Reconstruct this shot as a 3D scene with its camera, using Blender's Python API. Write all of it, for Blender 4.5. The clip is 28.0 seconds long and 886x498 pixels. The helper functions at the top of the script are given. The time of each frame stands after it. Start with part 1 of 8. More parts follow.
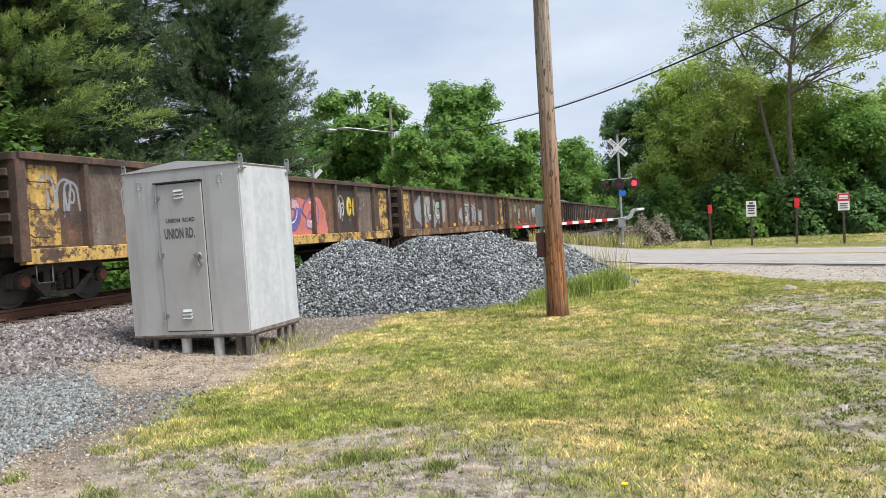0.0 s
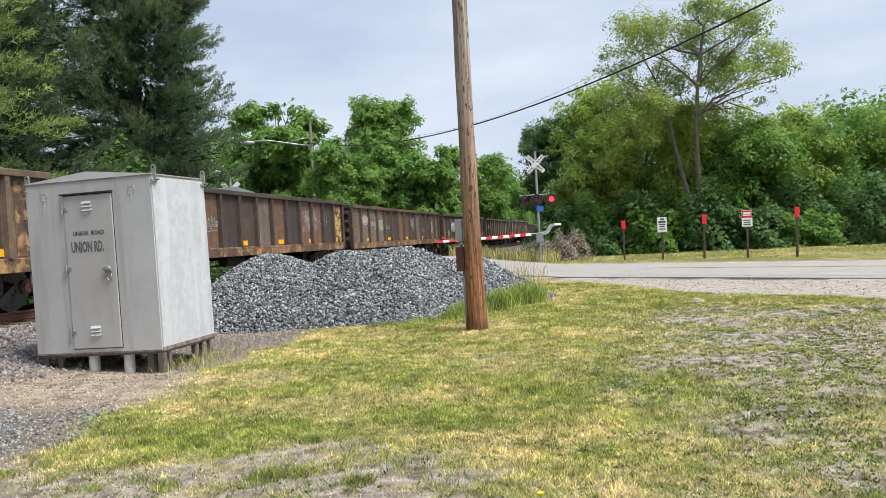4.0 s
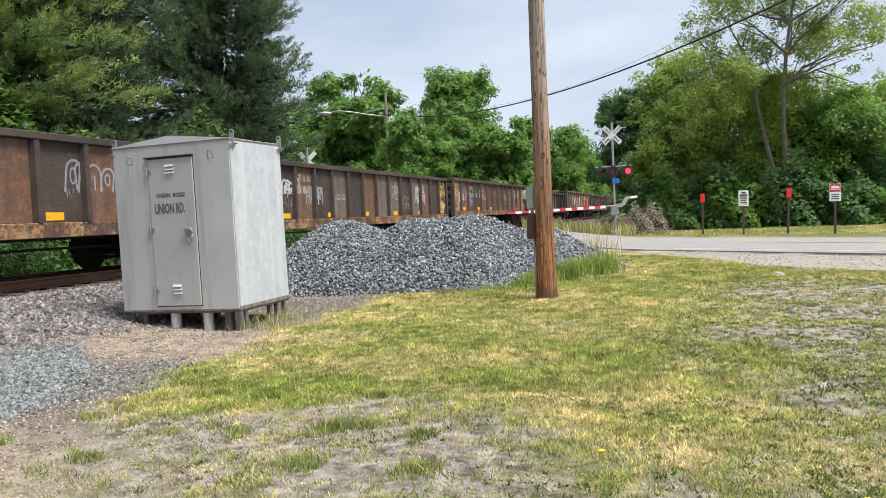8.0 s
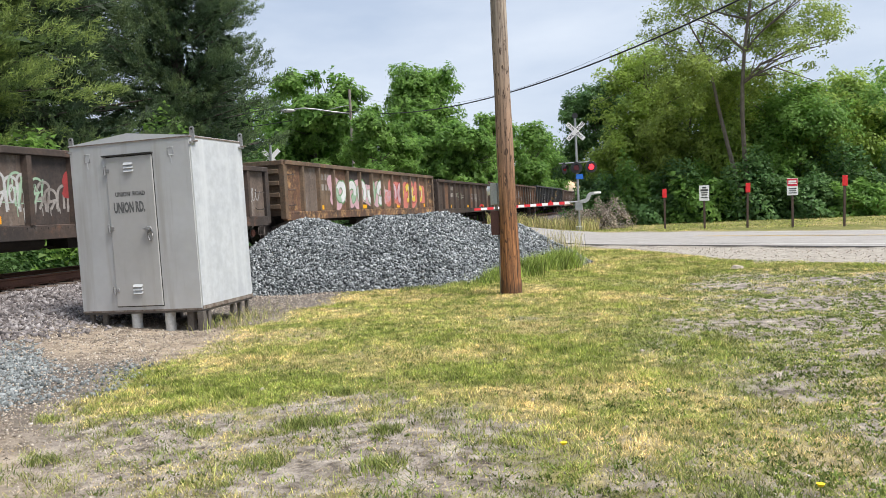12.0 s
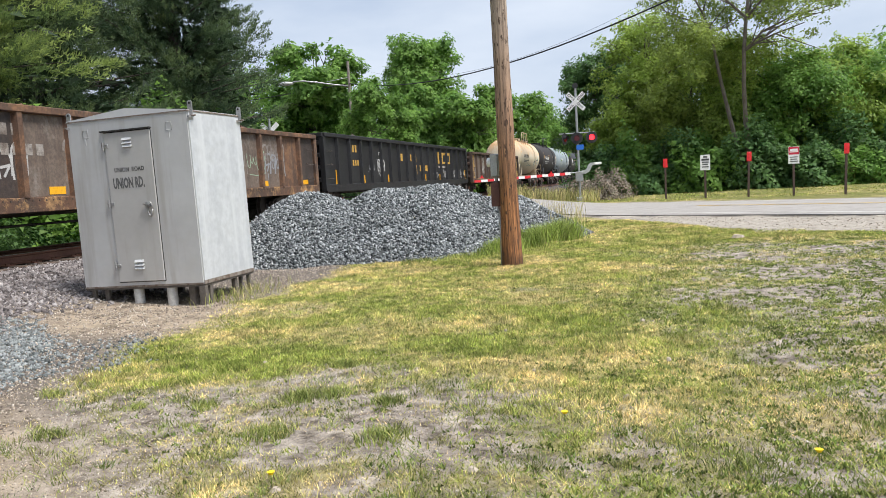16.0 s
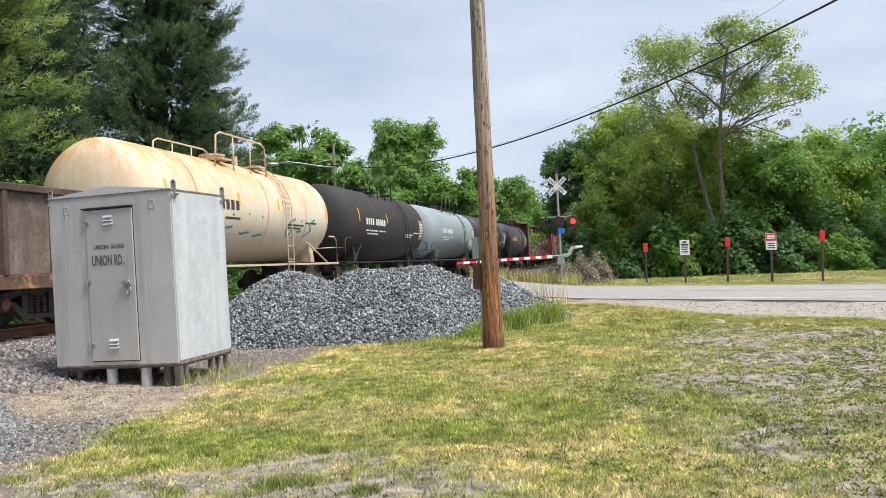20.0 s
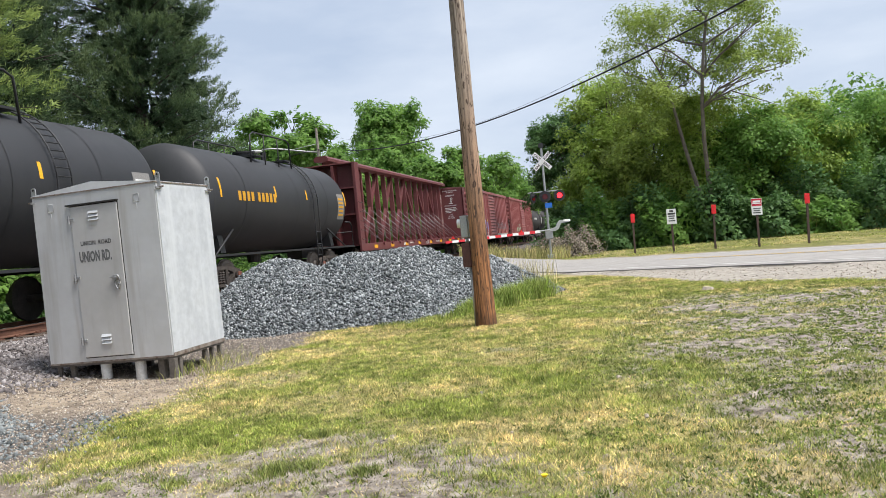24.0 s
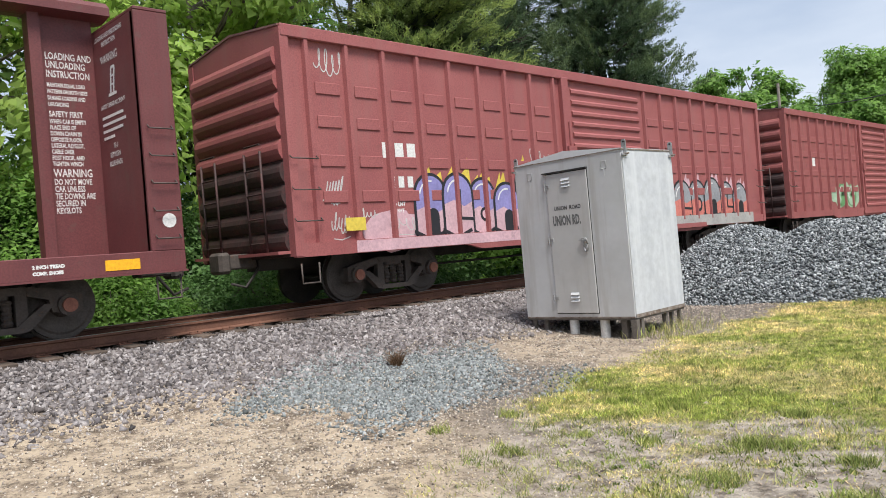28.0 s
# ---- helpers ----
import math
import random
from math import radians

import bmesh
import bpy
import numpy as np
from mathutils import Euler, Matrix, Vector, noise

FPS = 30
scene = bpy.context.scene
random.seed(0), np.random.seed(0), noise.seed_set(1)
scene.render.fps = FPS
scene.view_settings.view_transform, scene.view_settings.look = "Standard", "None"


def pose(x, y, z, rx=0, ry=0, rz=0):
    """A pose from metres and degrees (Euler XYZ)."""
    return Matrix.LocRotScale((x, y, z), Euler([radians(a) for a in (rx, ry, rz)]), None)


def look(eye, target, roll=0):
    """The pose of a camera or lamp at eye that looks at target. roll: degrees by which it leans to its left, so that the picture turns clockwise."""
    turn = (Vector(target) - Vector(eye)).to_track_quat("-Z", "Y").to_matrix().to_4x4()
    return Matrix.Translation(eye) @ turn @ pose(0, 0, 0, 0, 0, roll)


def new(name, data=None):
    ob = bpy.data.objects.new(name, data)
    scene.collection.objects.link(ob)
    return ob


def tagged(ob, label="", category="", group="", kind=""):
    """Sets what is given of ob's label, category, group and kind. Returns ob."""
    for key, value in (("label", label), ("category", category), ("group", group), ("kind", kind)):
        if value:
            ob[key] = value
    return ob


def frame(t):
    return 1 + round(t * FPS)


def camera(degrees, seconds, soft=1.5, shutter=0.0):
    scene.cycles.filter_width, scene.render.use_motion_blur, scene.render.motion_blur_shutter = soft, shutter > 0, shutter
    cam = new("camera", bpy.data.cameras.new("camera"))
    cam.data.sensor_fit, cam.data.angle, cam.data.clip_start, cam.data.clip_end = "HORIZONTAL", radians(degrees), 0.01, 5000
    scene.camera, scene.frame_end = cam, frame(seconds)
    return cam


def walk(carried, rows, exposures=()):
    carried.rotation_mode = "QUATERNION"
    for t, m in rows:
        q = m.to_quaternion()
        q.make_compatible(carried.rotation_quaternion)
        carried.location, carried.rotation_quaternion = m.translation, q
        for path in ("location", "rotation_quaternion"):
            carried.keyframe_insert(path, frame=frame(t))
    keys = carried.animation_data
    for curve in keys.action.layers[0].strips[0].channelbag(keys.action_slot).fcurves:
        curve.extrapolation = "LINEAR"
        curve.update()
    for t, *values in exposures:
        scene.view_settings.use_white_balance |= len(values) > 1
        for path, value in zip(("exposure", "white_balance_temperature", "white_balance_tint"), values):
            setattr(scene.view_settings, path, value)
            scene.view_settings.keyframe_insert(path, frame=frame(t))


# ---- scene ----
cam = camera(59.675, 28.0, 0.6, 0.03)
# hand-held on the spot: seconds, tilt, lean, turn, and the sway of the hand in metres
walk(cam, [(t, pose(x, y, 1.5 + z, a, b, c)) for t, a, b, c, x, y, z in [
    (0, 88.571, 3.474, 18.349, -0.068, 0.040, 0.091), (0.5, 88.530, 3.539, 14.083, -0.048, 0.045, 0.096), (1, 88.574, 3.499, 12.320, -0.016, 0.057, 0.098),
    (1.5, 88.672, 3.758, 11.901, -0.009, 0.056, 0.096), (2, 88.699, 3.960, 11.911, -0.017, 0.043, 0.096), (2.5, 88.817, 4.123, 12.040, -0.041, 0.023, 0.093),
    (3, 89.009, 4.088, 12.115, -0.061, 0.008, 0.092), (3.5, 89.263, 3.829, 12.190, -0.051, 0.015, 0.094), (5.5, 89.143, 1.137, 14.065, -0.053, 0.001, 0.015),
    (6, 88.325, 1.414, 15.171, -0.053, -0.007, 0.003), (6.5, 87.750, 1.999, 16.289, -0.040, -0.007, -0.002), (7, 87.461, 2.368, 17.103, -0.010, 0.011, -0.001),
    (7.5, 87.526, 2.443, 17.607, -0.004, 0.013, -0.014), (8, 87.564, 2.530, 17.926, -0.003, 0.010, -0.018), (8.5, 87.455, 2.686, 18.092, 0.001, 0.010, -0.020),
    (9, 87.358, 2.911, 18.228, 0.016, 0.021, -0.019), (9.5, 87.446, 3.073, 18.084, 0.026, 0.026, -0.029), (10, 87.784, 3.117, 17.554, 0.011, 0.001, -0.028),
    (10.5, 88.080, 3.024, 16.778, 0.004, -0.014, -0.017), (11, 88.084, 3.023, 15.989, 0.014, -0.014, -0.019), (11.5, 87.753, 3.006, 15.549, 0.023, -0.005, -0.026),
    (12, 87.218, 2.997, 15.399, 0.027, 0.004, -0.026), (12.5, 86.834, 3.159, 15.461, 0.027, 0.010, -0.031), (14.5, 85.839, 3.363, 15.628, 0.015, 0.033, -0.035),
    (15, 85.455, 3.389, 15.574, 0.014, 0.028, -0.033), (15.5, 85.220, 3.436, 15.501, 0.020, 0.017, -0.028), (16, 85.179, 3.606, 15.424, 0.032, 0.002, -0.030),
    (16.5, 85.974, 3.652, 15.304, 0.040, -0.009, -0.022), (17, 87.626, 3.323, 15.096, 0.047, -0.002, -0.024), (17.5, 89.783, 2.594, 14.797, 0.053, -0.002, -0.031),
    (18, 91.733, 1.737, 14.404, 0.055, -0.010, -0.028), (18.5, 92.552, 1.188, 14.155, 0.052, -0.008, -0.032), (19, 92.306, 1.273, 14.029, 0.044, 0.010, -0.035),
    (19.5, 91.474, 1.981, 14.021, 0.036, 0.025, -0.028), (20, 91.114, 2.851, 14.139, 0.037, 0.037, -0.019), (20.5, 91.088, 3.569, 14.470, 0.025, 0.021, -0.014),
    (21, 91.154, 4.087, 15.030, -0.005, -0.010, -0.011), (21.5, 90.872, 4.271, 15.361, -0.003, -0.007, -0.007), (23.5, 89.329, 5.002, 13.633, 0.027, 0.014, -0.013),
    (24, 89.547, 5.491, 13.304, 0.038, 0.018, -0.017), (24.5, 89.958, 5.920, 13.430, 0.032, 0.008, -0.012), (25, 90.399, 5.982, 14.126, 0.018, -0.002, -0.007),
    (25.5, 90.749, 5.755, 16.565, -0.005, -0.007, -0.007), (26, 90.909, 5.295, 21.549, -0.031, -0.021, -0.003), (26.5, 90.940, 4.985, 28.684, -0.077, -0.052, 0.007),
    (27, 90.615, 4.595, 36.155, -0.105, -0.082, 0.018), (27.5, 90.266, 4.528, 42.030, -0.112, -0.090, 0.018), (28, 89.859, 4.578, 45.785, -0.123, -0.096, 0.009),
]])

# ---- sky and light ----
SUN_EL, SUN_AZ = radians(61), radians(106)
world = bpy.data.worlds.new("overcast")
scene.world = world
world.use_nodes = True
wn, wl = world.node_tree.nodes, world.node_tree.links
wn.clear()
w_out = wn.new("ShaderNodeOutputWorld")
w_bg = wn.new("ShaderNodeBackground")
w_sky = wn.new("ShaderNodeTexSky")
w_sky.sky_type, w_sky.sun_disc = "NISHITA", False
w_sky.sun_elevation, w_sky.sun_rotation = SUN_EL, SUN_AZ
w_sky.dust_density, w_sky.air_density = 2.0, 1.0
w_co = wn.new("ShaderNodeTexCoord")
w_map = wn.new("ShaderNodeMapping")
w_map.inputs["Scale"].default_value = (1.0, 1.0, 3.2)
w_noise = wn.new("ShaderNodeTexNoise")
w_noise.inputs["Scale"].default_value, w_noise.inputs["Detail"].default_value = 2.1, 6.0
w_noise.inputs["Roughness"].default_value = 0.55
w_ramp = wn.new("ShaderNodeValToRGB")
w_ramp.color_ramp.elements[0].position, w_ramp.color_ramp.elements[0].color = 0.36, (3.5, 4.15, 5.25, 1)
w_ramp.color_ramp.elements[1].position, w_ramp.color_ramp.elements[1].color = 0.66, (5.1, 5.6, 6.4, 1)
w_mix = wn.new("ShaderNodeMix")
w_mix.data_type = "RGBA"
w_mix.inputs[0].default_value = 0.9
wl.new(w_co.outputs["Generated"], w_map.inputs["Vector"])
wl.new(w_map.outputs[0], w_noise.inputs["Vector"])
wl.new(w_noise.outputs[0], w_ramp.inputs[0])
wl.new(w_sky.outputs[0], w_mix.inputs[6])
wl.new(w_ramp.outputs[0], w_mix.inputs[7])
wl.new(w_mix.outputs[2], w_bg.inputs["Color"])
wl.new(w_bg.outputs[0], w_out.inputs[0])
w_bg.inputs["Strength"].default_value = 0.1
sun = new("sun", bpy.data.lights.new("sun", "SUN"))
sun.data.energy, sun.data.angle, sun.data.color = 3.5, radians(24), (1.0, 0.965, 0.92)
sun.matrix_world = look((0, 0, 0), (-math.sin(SUN_AZ) * math.cos(SUN_EL), -math.cos(SUN_AZ) * math.cos(SUN_EL), -math.sin(SUN_EL)))
scene.view_settings.exposure = 0.66

# ---- materials ----


def nodes_of(name):
    m = bpy.data.materials.new(name)
    m.use_nodes = True
    return m, m.node_tree.nodes, m.node_tree.links, m.node_tree.nodes["Principled BSDF"]


def noise_node(n, l, scale, detail=4.0, rough=0.6, stretch=None, coord="Object"):
    co = n.new("ShaderNodeTexCoord")
    tex = n.new("ShaderNodeTexNoise")
    tex.inputs["Scale"].default_value, tex.inputs["Detail"].default_value, tex.inputs["Roughness"].default_value = scale, detail, rough
    mp = n.new("ShaderNodeMapping")
    mp.inputs["Scale"].default_value = stretch or (1, 1, 1)
    l.new(co.outputs[coord], mp.inputs["Vector"])
    l.new(mp.outputs[0], tex.inputs["Vector"])
    return tex.outputs[0]


def ramp_node(n, l, value, lo, hi, a=(0, 0, 0), b=(1, 1, 1)):
    r = n.new("ShaderNodeValToRGB")
    r.color_ramp.elements[0].position, r.color_ramp.elements[0].color = lo, (*a, 1)
    r.color_ramp.elements[1].position, r.color_ramp.elements[1].color = hi, (*b, 1)
    l.new(value, r.inputs[0])
    return r.outputs[0]


def mix_node(n, l, fac, a, b, mode="MIX"):
    m = n.new("ShaderNodeMix")
    m.data_type, m.blend_type = "RGBA", mode
    for sock, v in ((m.inputs[0], fac), (m.inputs[6], a), (m.inputs[7], b)):
        if isinstance(v, (int, float)):
            sock.default_value = v
        elif isinstance(v, tuple):
            sock.default_value = (*v, 1)
        else:
            l.new(v, sock)
    return m.outputs[2]


def bump_node(n, l, p, height, strength, dist):
    b = n.new("ShaderNodeBump")
    b.inputs["Strength"].default_value, b.inputs["Distance"].default_value = strength, dist
    l.new(height, b.inputs["Height"])
    l.new(b.outputs[0], p.inputs["Normal"])


def surf(name, c1, c2, scale=3.0, rough=0.7, bump=0.3, dist=0.01, metal=0.0, spots=None, streak=None, fine=40.0, spot_at=(0.58, 0.68), island=0.0, per_object=0.0, grain=0.35):
    """A surface of two tones at two scales, with spots of a third colour and streaks that run down it."""
    m, n, l, p = nodes_of(name)
    col = mix_node(n, l, ramp_node(n, l, noise_node(n, l, scale), 0.3, 0.7), c1, c2)
    fine_n = noise_node(n, l, fine, 3.0)
    col = mix_node(n, l, grain, col, mix_node(n, l, 1.0, col, ramp_node(n, l, fine_n, 0.3, 0.7, (0.45, 0.45, 0.45), (1.5, 1.5, 1.5)), "MULTIPLY"))
    if spots:
        col = mix_node(n, l, ramp_node(n, l, noise_node(n, l, scale * 2.3, 6.0, 0.7), *spot_at), col, spots)
    if streak:
        col = mix_node(n, l, ramp_node(n, l, noise_node(n, l, 1.0, 4.0, 0.6, (5, 5, 0.35)), 0.52, 0.72, (0, 0, 0), (0.75, 0.75, 0.75)), col, streak)
    if island:
        g = n.new("ShaderNodeNewGeometry")
        col = mix_node(n, l, 1.0, col, ramp_node(n, l, g.outputs["Random Per Island"], 0.0, 1.0, (1 - island,) * 3, (1 + island,) * 3), "MULTIPLY")
    if per_object:
        g = n.new("ShaderNodeObjectInfo")
        col = mix_node(n, l, 1.0, col, ramp_node(n, l, g.outputs["Random"], 0.0, 1.0, (1 - per_object,) * 3, (1 + per_object,) * 3), "MULTIPLY")
    l.new(col, p.inputs["Base Color"])
    p.inputs["Roughness"].default_value, p.inputs["Metallic"].default_value = rough, metal
    bump_node(n, l, p, fine_n, bump, dist)
    return m


def leaf_mat(name, c1, c2, scale=0.35, trans=0.3):
    """Leaves: a tone of its own for each leaf, drifting from clump to clump, with light passing through."""
    m, n, l, p = nodes_of(name)
    g = n.new("ShaderNodeNewGeometry")
    col = mix_node(n, l, ramp_node(n, l, noise_node(n, l, scale, 2.0), 0.35, 0.65), c1, c2)
    col = mix_node(n, l, 1.0, col, ramp_node(n, l, g.outputs["Random Per Island"], 0.0, 1.0, (0.72, 0.72, 0.75), (1.28, 1.25, 1.15)), "MULTIPLY")
    l.new(col, p.inputs["Base Color"])
    p.inputs["Roughness"].default_value = 0.55
    p.inputs["Specular IOR Level"].default_value = 0.25
    t = n.new("ShaderNodeBsdfTranslucent")
    l.new(col, t.inputs["Color"])
    mx = n.new("ShaderNodeMixShader")
    mx.inputs[0].default_value = trans
    l.new(p.outputs[0], mx.inputs[1])
    l.new(t.outputs[0], mx.inputs[2])
    l.new(mx.outputs[0], n["Material Output"].inputs[0])
    return m


def stone_mat(name, tones, scale=1.2):
    """Broken stone: every piece takes one of the tones."""
    m, n, l, p = nodes_of(name)
    g = n.new("ShaderNodeNewGeometry")
    r = n.new("ShaderNodeValToRGB")
    r.color_ramp.interpolation = "LINEAR"
    els = r.color_ramp.elements
    while len(els) < len(tones):
        els.new(0.5)
    for k, c in enumerate(tones):
        els[k].position, els[k].color = k / (len(tones) - 1), (*c, 1)
    l.new(g.outputs["Random Per Island"], r.inputs[0])
    f = noise_node(n, l, 60.0, 3.0)
    col = mix_node(n, l, 0.5, r.outputs[0], mix_node(n, l, 1.0, r.outputs[0], ramp_node(n, l, f, 0.3, 0.7, (0.5, 0.5, 0.5), (1.5, 1.5, 1.5)), "MULTIPLY"))
    l.new(col, p.inputs["Base Color"])
    p.inputs["Roughness"].default_value = 0.85
    bump_node(n, l, p, f, 0.4, 0.004)
    return m


def plain(name, c, rough=0.5, metal=0.0, emit=0.0):
    m, n, l, p = nodes_of(name)
    v = noise_node(n, l, 25.0, 4.0)
    col = mix_node(n, l, 1.0, c, ramp_node(n, l, v, 0.3, 0.7, (0.8, 0.8, 0.8), (1.15, 1.15, 1.15)), "MULTIPLY")
    l.new(col, p.inputs["Base Color"])
    p.inputs["Roughness"].default_value, p.inputs["Metallic"].default_value = rough, metal
    if emit:
        p.inputs["Emission Color"].default_value, p.inputs["Emission Strength"].default_value = (*c, 1), emit
    return m


# ---- mesh helpers ----


def part(name, bm, material, parent=None, label=""):
    me = bpy.data.meshes.new(name)
    bm.to_mesh(me)
    bm.free()
    return part_of(name, me, material, parent, label)


def part_of(name, me, material, parent=None, label=""):
    if material and not me.materials:
        me.materials.append(material)
    ob = new(name, me)
    if parent:
        ob.parent = parent
    if label:
        tagged(ob, label)
    return ob


def thing(name, m, label, category, group="", kind=""):
    ob = new(name)
    ob.matrix_basis = m
    ob.empty_display_size = 0.2
    return tagged(ob, label, category, group, kind)


def array_mesh(name, verts, faces):
    """A mesh of faces with one number of corners, from arrays."""
    verts, faces = np.asarray(verts, np.float32), np.asarray(faces, np.int32)
    me = bpy.data.meshes.new(name)
    me.vertices.add(len(verts))
    me.vertices.foreach_set("co", verts.ravel())
    k = faces.shape[1]
    me.loops.add(faces.size)
    me.loops.foreach_set("vertex_index", faces.ravel())
    me.polygons.add(len(faces))
    me.polygons.foreach_set("loop_start", np.arange(len(faces), dtype=np.int32) * k)
    me.update(calc_edges=True)
    me.validate()
    return me


def box(bm, x0, x1, y0, y1, z0, z1, bevel=0.0):
    m = Matrix.Translation(((x0 + x1) / 2, (y0 + y1) / 2, (z0 + z1) / 2)) @ Matrix.Diagonal((abs(x1 - x0), abs(y1 - y0), abs(z1 - z0), 1))
    made = bmesh.ops.create_cube(bm, size=1, matrix=m)["verts"]
    if bevel:
        edges = list({e for v in made for e in v.link_edges})
        bmesh.ops.bevel(bm, geom=edges, offset=bevel, segments=1, affect="EDGES")
    return bm


def rod(bm, a, b, r, seg=8, r2=None):
    a, b = Vector(a), Vector(b)
    d = b - a
    m = Matrix.Translation((a + b) / 2) @ d.to_track_quat("Z", "Y").to_matrix().to_4x4()
    bmesh.ops.create_cone(bm, cap_ends=True, segments=seg, radius1=r, radius2=r if r2 is None else r2, depth=d.length, matrix=m)
    return bm


def bar(bm, a, b, w, h, up=(0, 0, 1)):
    """A square-edged bar from a to b, w across and h thick."""
    a, b = Vector(a), Vector(b)
    d = (b - a).normalized()
    s = d.cross(Vector(up)).normalized()
    u = s.cross(d)
    m = Matrix((s, d, u)).transposed().to_4x4()
    m.translation = (a + b) / 2
    bmesh.ops.create_cube(bm, size=1, matrix=m @ Matrix.Diagonal((w, (b - a).length, h, 1)))
    return bm


def pipe(bm, pts, r, seg=6):
    return tube(bm, pts, r, seg)


def tube(bm, pts, r, seg=6):
    """One unbroken tube through the points."""
    rows = []
    for k, p in enumerate(pts):
        d = (Vector(pts[min(k + 1, len(pts) - 1)]) - Vector(pts[max(k - 1, 0)])).normalized()
        s = d.cross(Vector((0, 0, 1))).normalized() if abs(d.z) < 0.99 else Vector((1, 0, 0))
        u = s.cross(d)
        rows.append([bm.verts.new(Vector(p) + s * r * math.cos(a) + u * r * math.sin(a)) for a in np.linspace(0, 2 * math.pi, seg + 1)[:-1]])
    for r0, r1 in zip(rows[:-1], rows[1:]):
        for k in range(seg):
            bm.faces.new((r0[k], r0[(k + 1) % seg], r1[(k + 1) % seg], r1[k])).smooth = True
    bm.faces.new(rows[0][::-1])
    bm.faces.new(rows[-1])
    bmesh.ops.recalc_face_normals(bm, faces=bm.faces)
    return bm


def fresh():
    return bmesh.new()


def prism(bm, outline, x0, x1, axis="x"):
    """The outline, pairs of two coordinates, drawn out along an axis."""
    def at(p, q, s):
        return (s, p, q) if axis == "x" else (p, s, q) if axis == "y" else (p, q, s)
    lo = [bm.verts.new(at(p, q, x0)) for p, q in outline]
    hi = [bm.verts.new(at(p, q, x1)) for p, q in outline]
    n = len(outline)
    for k in range(n):
        bm.faces.new((lo[k], lo[(k + 1) % n], hi[(k + 1) % n], hi[k]))
    bm.faces.new(lo[::-1])
    bm.faces.new(hi)
    bmesh.ops.recalc_face_normals(bm, faces=bm.faces)
    return bm


def text_mesh(words, size, bold=0.0):
    """Flat letters in the built-in font, in the x-y plane from the origin to the right."""
    cu = bpy.data.curves.new("letters", "FONT")
    cu.body, cu.size, cu.offset, cu.resolution_u = words, size, bold, 2
    ob = bpy.data.objects.new("letters", cu)
    scene.collection.objects.link(ob)
    me = bpy.data.meshes.new_from_object(ob.evaluated_get(bpy.context.evaluated_depsgraph_get()))
    bpy.data.objects.remove(ob)
    return me


def lettering(words, size, material, parent, m, squeeze=1.0, bold=0.0, name="lettering"):
    me = text_mesh(words, size, bold)
    me.transform(m @ Matrix.Diagonal((squeeze, 1, 1, 1)))
    return part_of(name, me, material, parent)


rng = np.random.default_rng(7)

# ---- ground ----
TRACK_X, RAIL_Z = -12.0, 0.685
ROAD_DIR, ROAD_N = (-0.777, 0.629), (0.629, 0.777)
ROAD_NEAR, ROAD_FAR = 19.4, 26.9


def smooth(a, b, v):
    t = np.clip((v - a) / (b - a), 0, 1)
    return t * t * (3 - 2 * t)


def road_z(x):
    return 0.09 + 0.59 * smooth(-1.5, -10.3, x) * smooth(-40, -16, x)


def verge_n(x):
    """How far from the origin's line the lawn gives way to the road's gravel shoulder."""
    return 15.6 + 3.1 * smooth(2.4, -2.4, x)


def wobble(x, y):
    return 0.018 * np.sin(1.3 * x + 0.7 * y) + 0.014 * np.sin(2.9 * y - 1.1 * x + 1) + 0.01 * np.sin(4.1 * x + 3.3 * y)


def gravel_edge(y):
    """Where the lawn ends and the gravel along the track begins."""
    return -5.6 + np.where(y < 10, 0.034 * np.maximum(10 - y, 0) ** 2, 0.0) + 0.12 * np.sin(1.7 * y) + 0.08 * np.sin(4.3 * y + 1)


def ground_z(x, y):
    x, y = np.asarray(x, float), np.asarray(y, float)
    off = np.abs(x - TRACK_X)
    bed = np.interp(off, [0, 1.55, 2.3, 3.4, 4.4, 5.4], [0.44, 0.44, 0.27, 0.14, 0.03, 0.0])
    z = wobble(x, y) * (off > 1.6) + bed
    n = ROAD_N[0] * x + ROAD_N[1] * y
    side = np.maximum(np.maximum(ROAD_NEAR - n, n - ROAD_FAR), 0)
    w = 1 - smooth(0.4, 5.0, side)
    z = z * (1 - w) + (road_z(x) - 0.03) * w
    return np.where((off < 1.9) & (side < 5), np.minimum(z, 0.5), z)


def spread(lo, hi, step, far):
    mid = list(np.arange(lo, hi, step))
    out, d = [hi], step
    while out[-1] < far:
        d *= 1.28
        out.append(out[-1] + d)
    low, d = [lo], step
    while low[-1] > -far:
        d *= 1.28
        low.append(low[-1] - d)
    return np.array(low[:0:-1] + mid + out)


